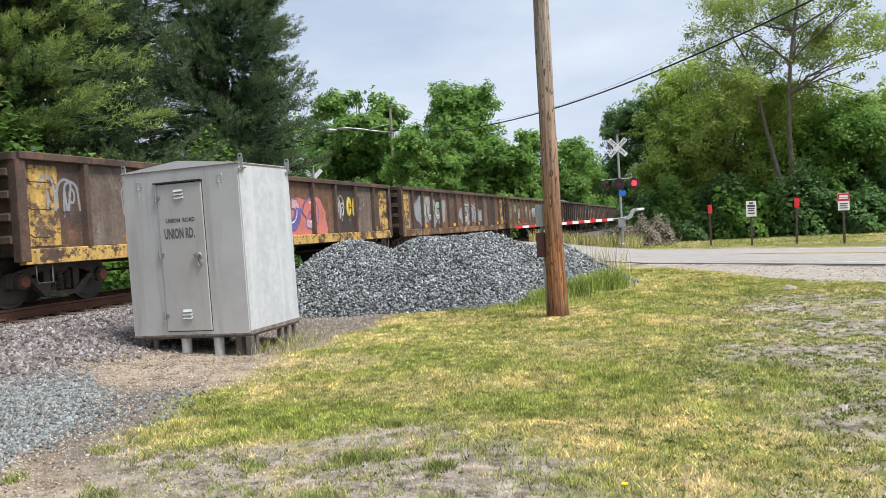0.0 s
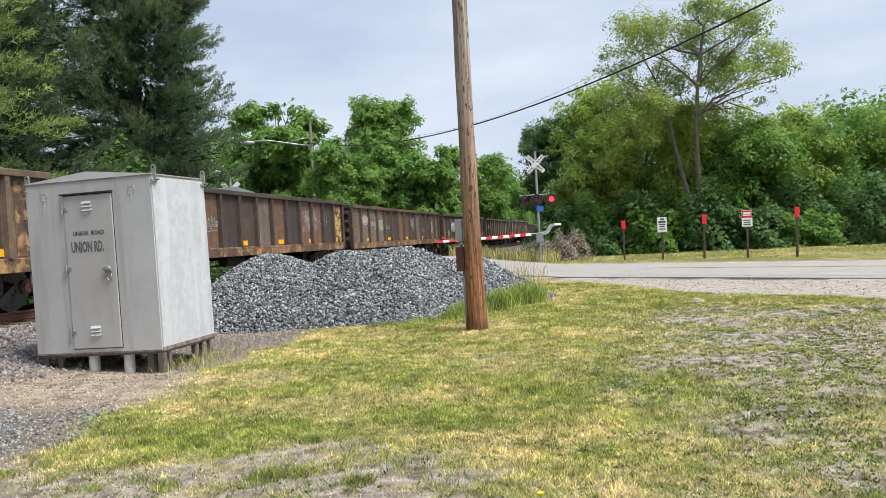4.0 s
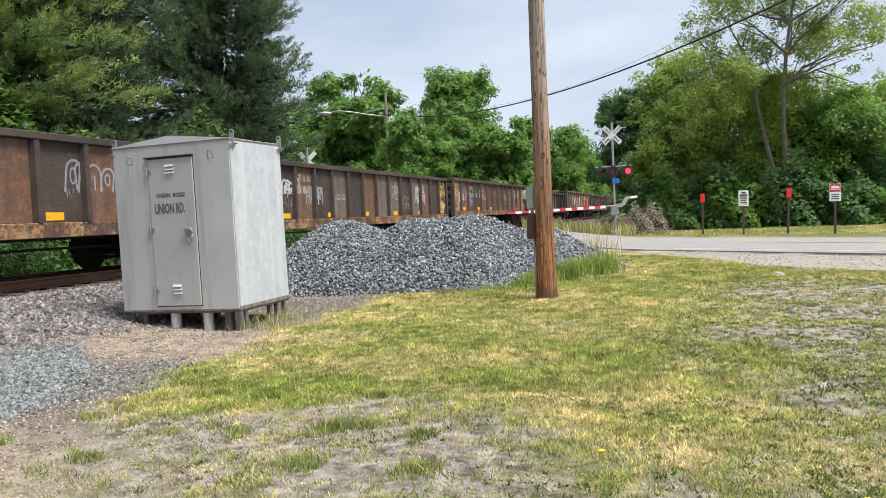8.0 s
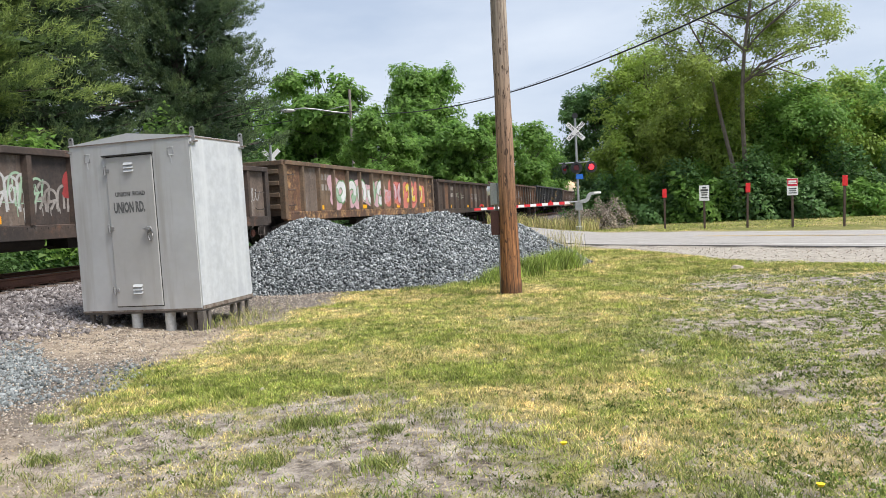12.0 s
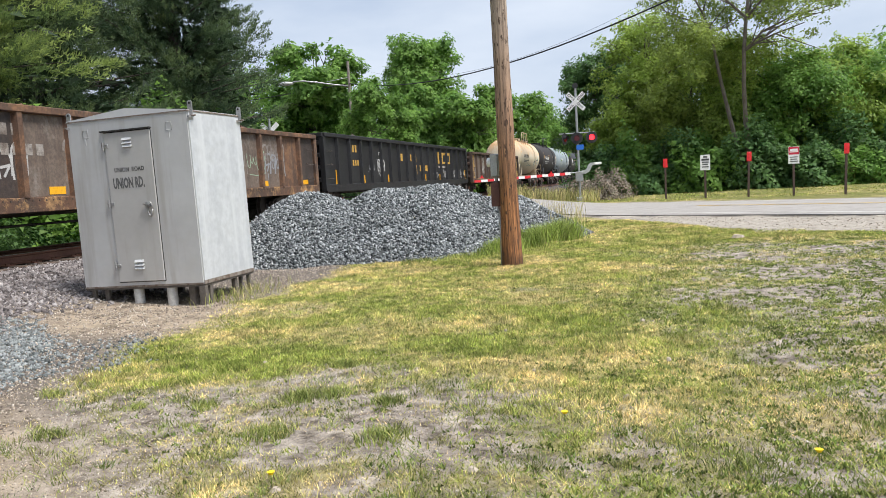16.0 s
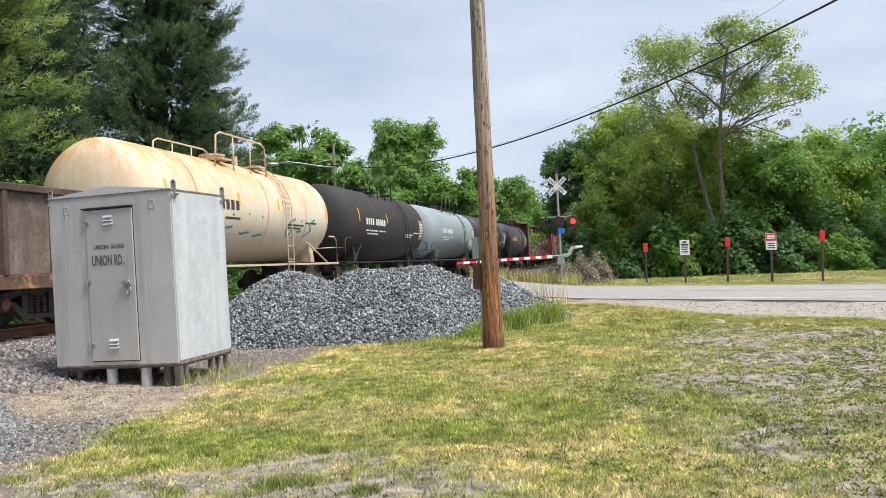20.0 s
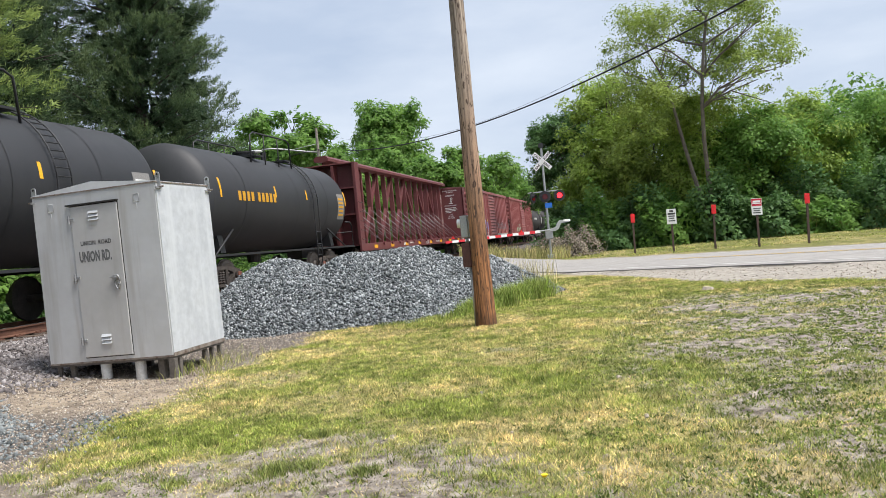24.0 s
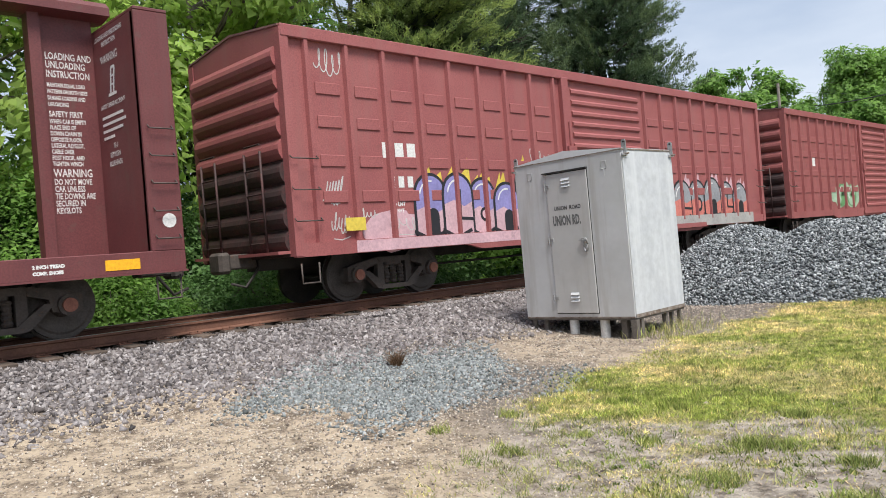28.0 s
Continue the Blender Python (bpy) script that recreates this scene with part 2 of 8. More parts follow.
def patchy(x, y, scale, seed, octaves=3):
    """Smooth random patches over the plan, between 0 and 1."""
    out, total = 0.0, 0.0
    for o in range(octaves):
        r = np.random.default_rng(seed + 17 * o)
        tab = r.uniform(0, 1, (64, 64))
        u, v = np.asarray(x) * scale * 2 ** o + 11.3, np.asarray(y) * scale * 2 ** o + 5.7
        i, j = np.floor(u).astype(int), np.floor(v).astype(int)
        fu, fv = u - i, v - j
        fu, fv = fu * fu * (3 - 2 * fu), fv * fv * (3 - 2 * fv)
        a = tab[i % 64, j % 64] * (1 - fu) + tab[(i + 1) % 64, j % 64] * fu
        b_ = tab[i % 64, (j + 1) % 64] * (1 - fu) + tab[(i + 1) % 64, (j + 1) % 64] * fu
        out, total = out + (a * (1 - fv) + b_ * fv) * 0.55 ** o, total + 0.55 ** o
    return out / total


def grassiness(x, y):
    """How thickly the lawn grows, between bare soil and full turf."""
    g = 0.9 + 0.5 * (patchy(x, y, 0.8, 3) - 0.5) + 0.5 * (patchy(x, y, 2.7, 9) - 0.5) + 0.55 * (patchy(x, y, 8.0, 19) - 0.5)
    thin = smooth(-0.9, 1.8, x + 0.05 * (y - 8)) * smooth(17, 13, y)
    g = g - thin * (0.5 + 0.6 * smooth(0.36, 0.6, 0.7 * patchy(x, y, 0.9, 23) + 0.3 * patchy(x, y, 5.0, 24)))
    worn = smooth(2.3, 0.6, np.hypot((x + 3.0) * 0.6, y - 4.2))
    g = g - worn * (0.34 + 0.56 * smooth(0.32, 0.6, 0.65 * patchy(x, y, 1.2, 29) + 0.35 * patchy(x, y, 5.5, 25)))
    g = g - 0.35 * smooth(1.2, 0.4, np.hypot((x + 4.9) * 0.9, (y - 3.9) * 0.8))
    g = g + 0.35 * smooth(1.0, 0.4, np.hypot((x + 4.0) * 0.55, y - 5.9 - 0.25 * (x + 4)))
    return np.clip(g, 0, 1) * smooth(-0.35, 0.45, x - gravel_edge(y)) * (1 - smooth(-0.5, 0.5, ROAD_N[0] * x + ROAD_N[1] * y - verge_n(x) + 0.9 * (patchy(x, y, 1.3, 41) - 0.5)) * smooth(28.2, 27.2, ROAD_N[0] * x + ROAD_N[1] * y))


def dryness(x, y):
    """Straw-coloured patches in the lawn."""
    d = 0.5 + 1.4 * (patchy(x, y, 0.7, 31) - 0.5) + 1.2 * (patchy(x, y, 2.1, 57) - 0.5) + 1.1 * (patchy(x, y, 9.0, 59) - 0.5)
    d = d - 0.45 * smooth(1.1, 0.4, np.hypot((x + 4.0) * 0.55, y - 5.9 - 0.25 * (x + 4))) - 0.25 * smooth(3.4, 1.5, np.hypot((x + 2.6) * 0.8, y - 9.5))
    return np.clip(d - 0.4 * smooth(27, 30, ROAD_N[0] * x + ROAD_N[1] * y), 0, 1)


gx, gy = spread(-16.0, 10.0, 0.16, 900), spread(1.0, 28.0, 0.16, 900)
GX, GY = np.meshgrid(gx, gy, indexing="ij")
GZ = ground_z(GX, GY)
ids = np.arange(GX.size).reshape(GX.shape)
quads = np.stack([ids[:-1, :-1], ids[1:, :-1], ids[1:, 1:], ids[:-1, 1:]], -1).reshape(-1, 4)
ground_me = array_mesh("ground", np.stack([GX, GY, GZ], -1).reshape(-1, 3), quads)


def mask(me, name, values):
    me.attributes.new(name, "FLOAT", "POINT").data.foreach_set("value", np.asarray(values, np.float32).ravel())


side_n = ROAD_N[0] * GX + ROAD_N[1] * GY
mask(ground_me, "grassy", grassiness(GX, GY))
mask(ground_me, "dry", dryness(GX, GY))
mask(ground_me, "gravel", smooth(0.35, -0.35, GX - gravel_edge(GY)) * (GX > -17.5))
mask(ground_me, "shoulder", smooth(-0.4, 0.5, side_n - verge_n(GX) + 0.9 * (patchy(GX, GY, 1.3, 41) - 0.5)) * smooth(27.9, 27.2, side_n) * (GX > -9))
mask(ground_me, "rut", smooth(18.7, 19.2, side_n) * (side_n < 19.5) * smooth(0.42, 0.6, patchy(GX, GY, 0.9, 47)))
mask(ground_me, "ballast", smooth(3.6, 2.9, np.abs(GX - TRACK_X) + 0.15 * np.sin(2.2 * GY)))
mask(ground_me, "sand", smooth(3.6, 2.5, np.hypot((GX + 6.6) * 0.8, GY - 1.8)) + 0.8 * smooth(1.9, 0.9, np.hypot((GX + 6.2) * 0.75, (GY - 8.7) * 1.0)))


def attr(n, name):
    a = n.new("ShaderNodeAttribute")
    a.attribute_name = name
    return a.outputs["Fac"]


def make_ground_mat():
    m, n, l, p = nodes_of("ground_soil")
    fine = noise_node(n, l, 38.0, 5.0, 0.75)
    mid = noise_node(n, l, 6.0, 5.0, 0.7)
    lawn = mix_node(n, l, attr(n, "dry"), (0.155, 0.155, 0.055), (0.38, 0.305, 0.155))
    lawn = mix_node(n, l, 0.75, lawn, mix_node(n, l, 1.0, lawn, ramp_node(n, l, noise_node(n, l, 55.0, 4.0, 0.8), 0.32, 0.68, (0.3, 0.32, 0.3), (1.6, 1.6, 1.5)), "MULTIPLY"))
    lawn = mix_node(n, l, 0.8, lawn, mix_node(n, l, 1.0, lawn, ramp_node(n, l, noise_node(n, l, 13.0, 3.0, 0.6), 0.36, 0.64, (0.4, 0.42, 0.4), (1.6, 1.6, 1.5)), "MULTIPLY"))
    soil = mix_node(n, l, ramp_node(n, l, mid, 0.35, 0.65), (0.085, 0.068, 0.055), (0.45, 0.4, 0.345))
    soil = mix_node(n, l, 0.7, soil, mix_node(n, l, 1.0, soil, ramp_node(n, l, noise_node(n, l, 70.0, 5.0, 0.8), 0.3, 0.7, (0.45, 0.42, 0.4), (1.5, 1.5, 1.5)), "MULTIPLY"))
    thick = ramp_node(n, l, mix_node(n, l, 0.45, attr(n, "grassy"), noise_node(n, l, 14.0, 6.0, 0.8)), 0.42, 0.62)
    col = mix_node(n, l, thick, soil, lawn)
    peb = mix_node(n, l, ramp_node(n, l, fine, 0.35, 0.65), (0.06, 0.05, 0.044), (0.2, 0.172, 0.15))
    col = mix_node(n, l, attr(n, "gravel"), col, peb)
    sand = mix_node(n, l, ramp_node(n, l, noise_node(n, l, 2.4, 9.0, 0.8), 0.4, 0.54), (0.12, 0.092, 0.07), (0.42, 0.34, 0.25))
    sand = mix_node(n, l, 0.3, sand, mix_node(n, l, 1.0, sand, ramp_node(n, l, fine, 0.3, 0.7, (0.5, 0.5, 0.5), (1.6, 1.6, 1.6)), "MULTIPLY"))
    col = mix_node(n, l, attr(n, "sand"), col, sand)
    grit = mix_node(n, l, ramp_node(n, l, mid, 0.35, 0.65), (0.25, 0.225, 0.195), (0.43, 0.39, 0.335))
    col = mix_node(n, l, attr(n, "shoulder"), col, grit)
    col = mix_node(n, l, attr(n, "rut"), col, (0.06, 0.05, 0.042))
    bal = mix_node(n, l, ramp_node(n, l, fine, 0.4, 0.6), (0.045, 0.038, 0.036), (0.17, 0.145, 0.135))
    col = mix_node(n, l, attr(n, "ballast"), col, bal)
    l.new(col, p.inputs["Base Color"])
    p.inputs["Roughness"].default_value = 0.95
    p.inputs["Specular IOR Level"].default_value = 0.15
    bump_node(n, l, p, fine, 0.6, 0.03)
    return m


M_GROUND = make_ground_mat()
tagged(part_of("ground", ground_me, M_GROUND), "patchy mown lawn, bare soil and gravel beside the track", "ground", kind="structure")

# ---- road ----
M_ASPHALT = surf("old_asphalt", (0.27, 0.252, 0.235), (0.34, 0.318, 0.295), 1.5, 0.9, 0.4, 0.006, fine=90.0, spots=(0.2, 0.187, 0.175), spot_at=(0.6, 0.72))
M_WHITE_LINE = surf("worn_road_paint", (0.62, 0.61, 0.58), (0.45, 0.44, 0.42), 4.0, 0.8, 0.2, 0.003)
M_YELLOW_LINE = surf("worn_yellow_paint", (0.5, 0.33, 0.06), (0.4, 0.27, 0.08), 4.0, 0.8, 0.2, 0.003)


def road_strip(n0, n1, lift, s0=-120.0, s1=160.0, step=1.0):
    """A strip along the road between two distances from the origin's line, lying on the road's profile."""
    s = np.arange(s0, s1 + step / 2, step)
    rows = []
    for n in (n0, n1):
        x, y = ROAD_N[0] * n + ROAD_DIR[0] * s, ROAD_N[1] * n + ROAD_DIR[1] * s
        crown = 0.05 * (1 - abs(n - (ROAD_NEAR + ROAD_FAR) / 2) / 3.7)
        rows.append(np.stack([x, y, road_z(x) + crown + lift], -1))
    k = len(s)
    i = np.arange(k - 1)
    faces = np.stack([i, i + 1, i + 1 + k, i + k], -1)
    return np.concatenate(rows), faces


def road_mesh(name, edges, lift, **kw):
    vs, fs, base = [], [], 0
    for a, b in zip(edges[:-1], edges[1:]):
        v, f = road_strip(a, b, lift, **kw)
        vs.append(v)
        fs.append(f + base)
        base += len(v)
    return array_mesh(name, np.concatenate(vs), np.concatenate(fs))


tagged(part_of("road", road_mesh("road", np.linspace(ROAD_NEAR, ROAD_FAR, 9), 0.0), M_ASPHALT), "worn grey two-lane asphalt road over the crossing", "road", kind="structure")
s_ = np.arange(-120.0, 160.5, 1.0)
skirt = []
for n_ in (ROAD_NEAR, ROAD_FAR):
    for dz in (0.0, -0.12):
        x_, y_ = ROAD_N[0] * n_ + ROAD_DIR[0] * s_, ROAD_N[1] * n_ + ROAD_DIR[1] * s_
        skirt.append(np.stack([x_, y_, road_z(x_) + 0.001 + dz], -1))
i_ = np.arange(len(s_) - 1)
k_ = len(s_)
tagged(part_of("trim_road_edge", array_mesh("trim_road_edge", np.concatenate(skirt), np.concatenate([np.stack([i_, i_ + 1, i_ + 1 + k_, i_ + k_], -1), 2 * k_ + np.stack([i_, i_ + 1, i_ + 1 + k_, i_ + k_], -1)])), M_ASPHALT), "broken asphalt edge of the road", "road edge", kind="structure")
for name, a, b, mt in (("trim_edge_line", ROAD_NEAR + 0.55, ROAD_NEAR + 0.67, M_WHITE_LINE), ("trim_edge_line", ROAD_FAR - 0.67, ROAD_FAR - 0.55, M_WHITE_LINE),
                       ("trim_centre_line", 23.0, 23.1, M_YELLOW_LINE), ("trim_centre_line", 23.2, 23.3, M_YELLOW_LINE)):
    tagged(part_of(name, road_mesh(name, [a, b], 0.008, s0=-100, s1=17), mt), "worn painted line along the asphalt road", "road marking", kind="structure")

# ---- track ----
M_RAIL = surf("rusty_rail", (0.13, 0.06, 0.04), (0.2, 0.095, 0.06), 2.0, 0.75, 0.3, 0.004, metal=0.2)
M_RAILTOP = surf("polished_railhead", (0.32, 0.3, 0.29), (0.24, 0.22, 0.21), 2.0, 0.35, 0.1, 0.002, metal=0.9)
M_TIE = surf("creosoted_timber", (0.06, 0.045, 0.035), (0.12, 0.085, 0.065), 2.5, 0.9, 0.6, 0.01, per_object=0.35)
RAIL_SHAPE = [(-0.07, 0), (0.07, 0), (0.07, 0.012), (0.012, 0.035), (0.012, 0.125), (0.036, 0.14), (0.036, 0.17), (-0.036, 0.17), (-0.036, 0.14), (-0.012, 0.125), (-0.012, 0.035), (-0.07, 0.012)]
for sx in (-0.7525, 0.7525):
    rail = thing("rail", pose(TRACK_X + sx, 0, RAIL_Z - 0.175), "rusty steel rail with a polished running surface", "rail", "rails of the track")
    part("rail_section", prism(fresh(), RAIL_SHAPE, -160, 420, "y"), M_RAIL, rail)
    part("running_surface", box(fresh(), -0.032, 0.032, -160, 420, 0.17, 0.175), M_RAILTOP, rail, "polished bright running surface")
tie_me = bpy.data.meshes.new("tie")
tb = box(fresh(), -1.32, 1.32, -0.115, 0.115, -0.18, 0.0, 0.012)
tb.to_mesh(tie_me)
tb.free()
plate_me = bpy.data.meshes.new("tie_plate")
tb = box(fresh(), -0.18, 0.18, -0.09, 0.09, 0.0, 0.014)
for sx in (-0.1, 0.1):
    for sy in (-0.06, 0.06):
        box(tb, sx - 0.012, sx + 0.012, sy - 0.012, sy + 0.012, 0.014, 0.04)
tb.to_mesh(plate_me)
tb.free()
tie_y = -8.0
while tie_y < 62:
    tie = part_of("railroad_tie", tie_me, M_TIE)
    tie.matrix_basis = pose(TRACK_X + random.uniform(-0.04, 0.04), tie_y, RAIL_Z - 0.185 + random.uniform(-0.008, 0.004), 0, 0, random.uniform(-1, 1))
    tagged(tie, "dark weathered timber tie bedded in ballast", "railroad tie", "ties under the rails")
    if tie_y < 30:
        for sx in (-0.7525, 0.7525):
            pl = part_of("tie_plate", plate_me, M_RAIL, tie)
            pl.location = (sx, 0, 0)
    tie_y += 0.53 + random.uniform(-0.02, 0.02)

# crossing panels of timber between and beside the rails
M_PANEL = surf("crossing_timber", (0.13, 0.12, 0.11), (0.2, 0.185, 0.17), 2.0, 0.9, 0.4, 0.006)
crossing = thing("road_crossing", pose(TRACK_X, 40.2, RAIL_Z), "grey timber crossing panels level with the rails", "road crossing")
for xa, xb in ((-1.35, -0.82), (-0.66, -0.02), (0.02, 0.66), (0.82, 1.35)):
    part("crossing_panel", box(fresh(), xa, xb, -6, 6, -0.14, -0.006, 0.015), M_PANEL, crossing)

# ---- signal shed beside the track ----
M_SHED = surf("weathered_aluminium_paint", (0.58, 0.585, 0.59), (0.46, 0.46, 0.455), 0.9, 0.42, 0.04, 0.002, metal=0.12, streak=(0.38, 0.36, 0.335), fine=10.0, grain=0.05, spots=(0.4, 0.385, 0.365), spot_at=(0.68, 0.82))
M_SHED_DOOR = surf("shed_door_paint", (0.51, 0.505, 0.495), (0.44, 0.43, 0.415), 1.1, 0.42, 0.03, 0.002, metal=0.12, streak=(0.38, 0.36, 0.335), fine=10.0, grain=0.05)
M_SHED_SIDE = surf("chalky_side_sheet", (0.56, 0.58, 0.605), (0.46, 0.48, 0.51), 3.2, 0.55, 0.05, 0.002, metal=0.05, streak=(0.62, 0.64, 0.66), fine=9.0, grain=0.16, spots=(0.25, 0.25, 0.255), spot_at=(0.69, 0.76))
M_SHED_ROOF = surf("pale_roof_sheet", (0.6, 0.61, 0.62), (0.52, 0.53, 0.54), 2.0, 0.45, 0.04, 0.002, metal=0.1, fine=10.0, grain=0.08)
M_RIM = surf("rust_stained_rim", (0.3, 0.27, 0.24), (0.14, 0.1, 0.075), 7.0, 0.8, 0.3, 0.003, spots=(0.1, 0.06, 0.04), spot_at=(0.5, 0.62))
M_SHED_DARK = plain("dark_rubber_seal", (0.03, 0.028, 0.026), 0.8)
M_GALV = surf("galvanised_steel", (0.42, 0.42, 0.42), (0.33, 0.33, 0.33), 6.0, 0.45, 0.1, 0.002, metal=0.6)
M_STAKE = surf("weathered_stake", (0.09, 0.078, 0.068), (0.16, 0.14, 0.122), 5.0, 0.9, 0.4, 0.004)
M_PVC = surf("white_conduit", (0.55, 0.55, 0.54), (0.46, 0.45, 0.43), 4.0, 0.5, 0.1, 0.002)
M_BLACK_INK = plain("black_stencil_paint", (0.03, 0.03, 0.03), 0.7)
M_GREY_INK = plain("grey_stencil_paint", (0.13, 0.13, 0.13), 0.7)

shed = thing("signal_shed", pose(-6.174, 9.53, 0, 0.43, -0.55, 0.52), "weathered grey aluminium signal shed on short stakes", "signal shed")
SW, SD, Z0, Z1 = 2.0, 1.436, 0.277, 2.713
b = fresh()
prism(b, [(-SW, Z0), (0, Z0), (0, Z1), (-SW, Z1)], 0, SD, "y")
bmesh.ops.bevel(b, geom=[e for e in b.edges if abs(e.verts[0].co.x - e.verts[1].co.x) < 0.01 and abs(e.verts[0].co.y - e.verts[1].co.y) < 0.01], offset=0.015, segments=2, affect="EDGES")
part("body", b, M_SHED, shed)
part("side_sheet", box(fresh(), 0.0, 0.004, 0.02, SD - 0.02, Z0 + 0.05, Z1 - 0.03), M_SHED_SIDE, shed, "pale side sheet with chalky blotches and rust specks")
b = prism(fresh(), [(-SW, Z1 + 0.002), (0, Z1 + 0.002), (0, Z1 + 0.012), (-SW / 2, Z1 + 0.118), (-SW, Z1 + 0.012)], -0.004, SD + 0.004, "y")
part("roof", b, M_SHED_ROOF, shed, "shallow gabled sheet-metal roof")
part("roof_seam", box(fresh(), -SW - 0.004, 0.004, -0.012, 0.0, Z1 - 0.012, Z1 + 0.004), M_RIM, shed, "stained lip under the roof")
part("roof_seam", box(fresh(), 0.0, 0.012, -0.004, SD + 0.004, Z1 - 0.014, Z1 + 0.004), M_RIM, shed, "stained lip under the roof")
DX0, DX1, DZ0, DZ1 = -1.375, -0.618, 0.355, 2.505
part("door_seal", box(fresh(), DX0 - 0.008, DX1 + 0.01, -0.006, 0.01, DZ0 - 0.012, DZ1 + 0.012), M_SHED_DARK, shed)
door = part("door", box(fresh(), DX0, DX1, -0.022, 0.0, DZ0, DZ1, 0.006), M_SHED_DOOR, shed, "closed grey metal door with louvres")
part("drip_cap", box(fresh(), DX0 - 0.05, DX1 + 0.02, -0.05, 0.0, DZ1 + 0.014, DZ1 + 0.032), M_SHED_DARK, shed)
for zc in (2.35, 0.6):
    for k in range(3):
        b = fresh()
        prism(b, [(-0.024, zc - 0.062 + 0.05 * k), (-0.05, zc - 0.066 + 0.05 * k), (-0.024, zc - 0.03 + 0.05 * k)], -1.075, -0.925, "x")
        part("louvre", b, M_SHED_ROOF, door, "bright pressed louvre")
for zc in (2.32, 1.49, 0.59):
    b = box(fresh(), DX0 - 0.05, DX0 + 0.06, -0.034, -0.02, zc - 0.026, zc + 0.026, 0.004)
    rod(b, (DX0 - 0.02, -0.036, zc - 0.06), (DX0 - 0.02, -0.036, zc + 0.06), 0.015)
    part("hinge", b, M_GALV, door, "bright galvanised strap hinge")
b = rod(fresh(), (-0.75, -0.022, 1.45), (-0.75, -0.06, 1.45), 0.04, 12)
bar(b, (-0.82, -0.06, 1.462), (-0.72, -0.06, 1.45), 0.03, 0.02)
part("lever", b, M_GALV, door, "galvanised lever handle")
b = fresh()
ring = [(-0.722 + 0.036 * math.cos(a), -0.04, 1.385 + 0.1 * math.sin(a)) for a in np.linspace(0, 2 * math.pi, 15)]
pipe(b, ring, 0.011)
part("hasp", b, M_GALV, door, "galvanised hasp with a padlock")
lettering("UNION  ROAD", 0.088, M_BLACK_INK, door, pose(-1.255, -0.0245, 1.94, 90), 0.835, 0.002)
lettering("UNION RD.", 0.2, M_GREY_INK, door, pose(-1.297, -0.0245, 1.712, 90), 0.5, 0.009)
for xx in (-0.312, -1.693):
    b = fresh()
    pipe(b, [(xx - 0.045, -0.005, 2.47), (xx - 0.045, -0.005, 2.58), (xx + 0.045, -0.005, 2.58), (xx + 0.045, -0.005, 2.47)], 0.004, 4)
    rod(b, (xx - 0.05, -0.004, 2.47), (xx + 0.05, -0.004, 2.47), 0.005, 4)
    rod(b, (xx, -0.004, 2.36), (xx, -0.004, 2.47), 0.005, 4)
    part("hook_bracket", b, M_SHED, shed)
for xx, yy in ((0.016, 0.055), (0.016, SD - 0.055), (-SW + 0.035, 0.02), (-SW + 0.02, SD - 0.055)):
    b = box(fresh(), xx - 0.036, xx + 0.036, yy - 0.008, yy + 0.008, Z1 - 0.1, Z1 + 0.1)
    rod(b, (xx, yy - 0.008, Z1 + 0.1), (xx, yy + 0.008, Z1 + 0.1), 0.036, 14)
    box(b, xx - 0.012, xx + 0.014, yy - 0.07, yy + 0.07, Z1 - 0.1, Z1 - 0.075)
    lug = part("lifting_lug", b, M_GALV, shed, "galvanised lifting lug")
    part("lug_hole", rod(fresh(), (xx, yy - 0.0095, Z1 + 0.1), (xx, yy + 0.0095, Z1 + 0.1), 0.016, 10), M_SHED_DARK, lug)
    part("lug_bolt", rod(fresh(), (xx - 0.1, yy, Z1 - 0.075), (xx + 0.08, yy, Z1 - 0.075), 0.012, 8), M_RIM, lug, "rusty cross bolt")
b = box(fresh(), -SW + 0.01, -0.01, -0.003, 0.001, Z0 - 0.004, Z0 + 0.02)
box(b, -0.001, 0.006, 0.01, SD - 0.01, Z0 - 0.004, Z0 + 0.05)
part("bottom_rim", b, M_RIM, shed, "rust-stained bottom edge")
part("base_channel", box(fresh(), -SW + 0.01, -0.01, 0.012, SD - 0.01, Z0 - 0.035, Z0 + 0.02), M_STAKE, shed)
for xx, yy, r in ((-1.9, 0.08, 0.033), (-1.69, 0.1, 0.036), (-0.25, 0.1, 0.05), (-0.045, 0.04, 0.05), (-0.06, 0.2, 0.045), (-0.07, 0.92, 0.035), (-0.07, 1.12, 0.03), (-0.05, 1.32, 0.03), (-1.9, 1.36, 0.045), (-1.2, 1.2, 0.05), (-0.8, 1.0, 0.05), (-1.0, 0.7, 0.045)):
    b = box(fresh(), xx - r, xx + r, yy - r * 0.8, yy + r * 0.8, -0.1, Z0 - 0.03, 0.005)
    part("stake", b, M_STAKE, shed, "weathered grey timber stake")
for xx in (-1.155, -0.6):
    part("conduit", rod(fresh(), (xx, 0.1, -0.1), (xx, 0.1, Z0), 0.075, 16), M_PVC, shed, "white plastic cable conduit")

# ---- utility pole ----


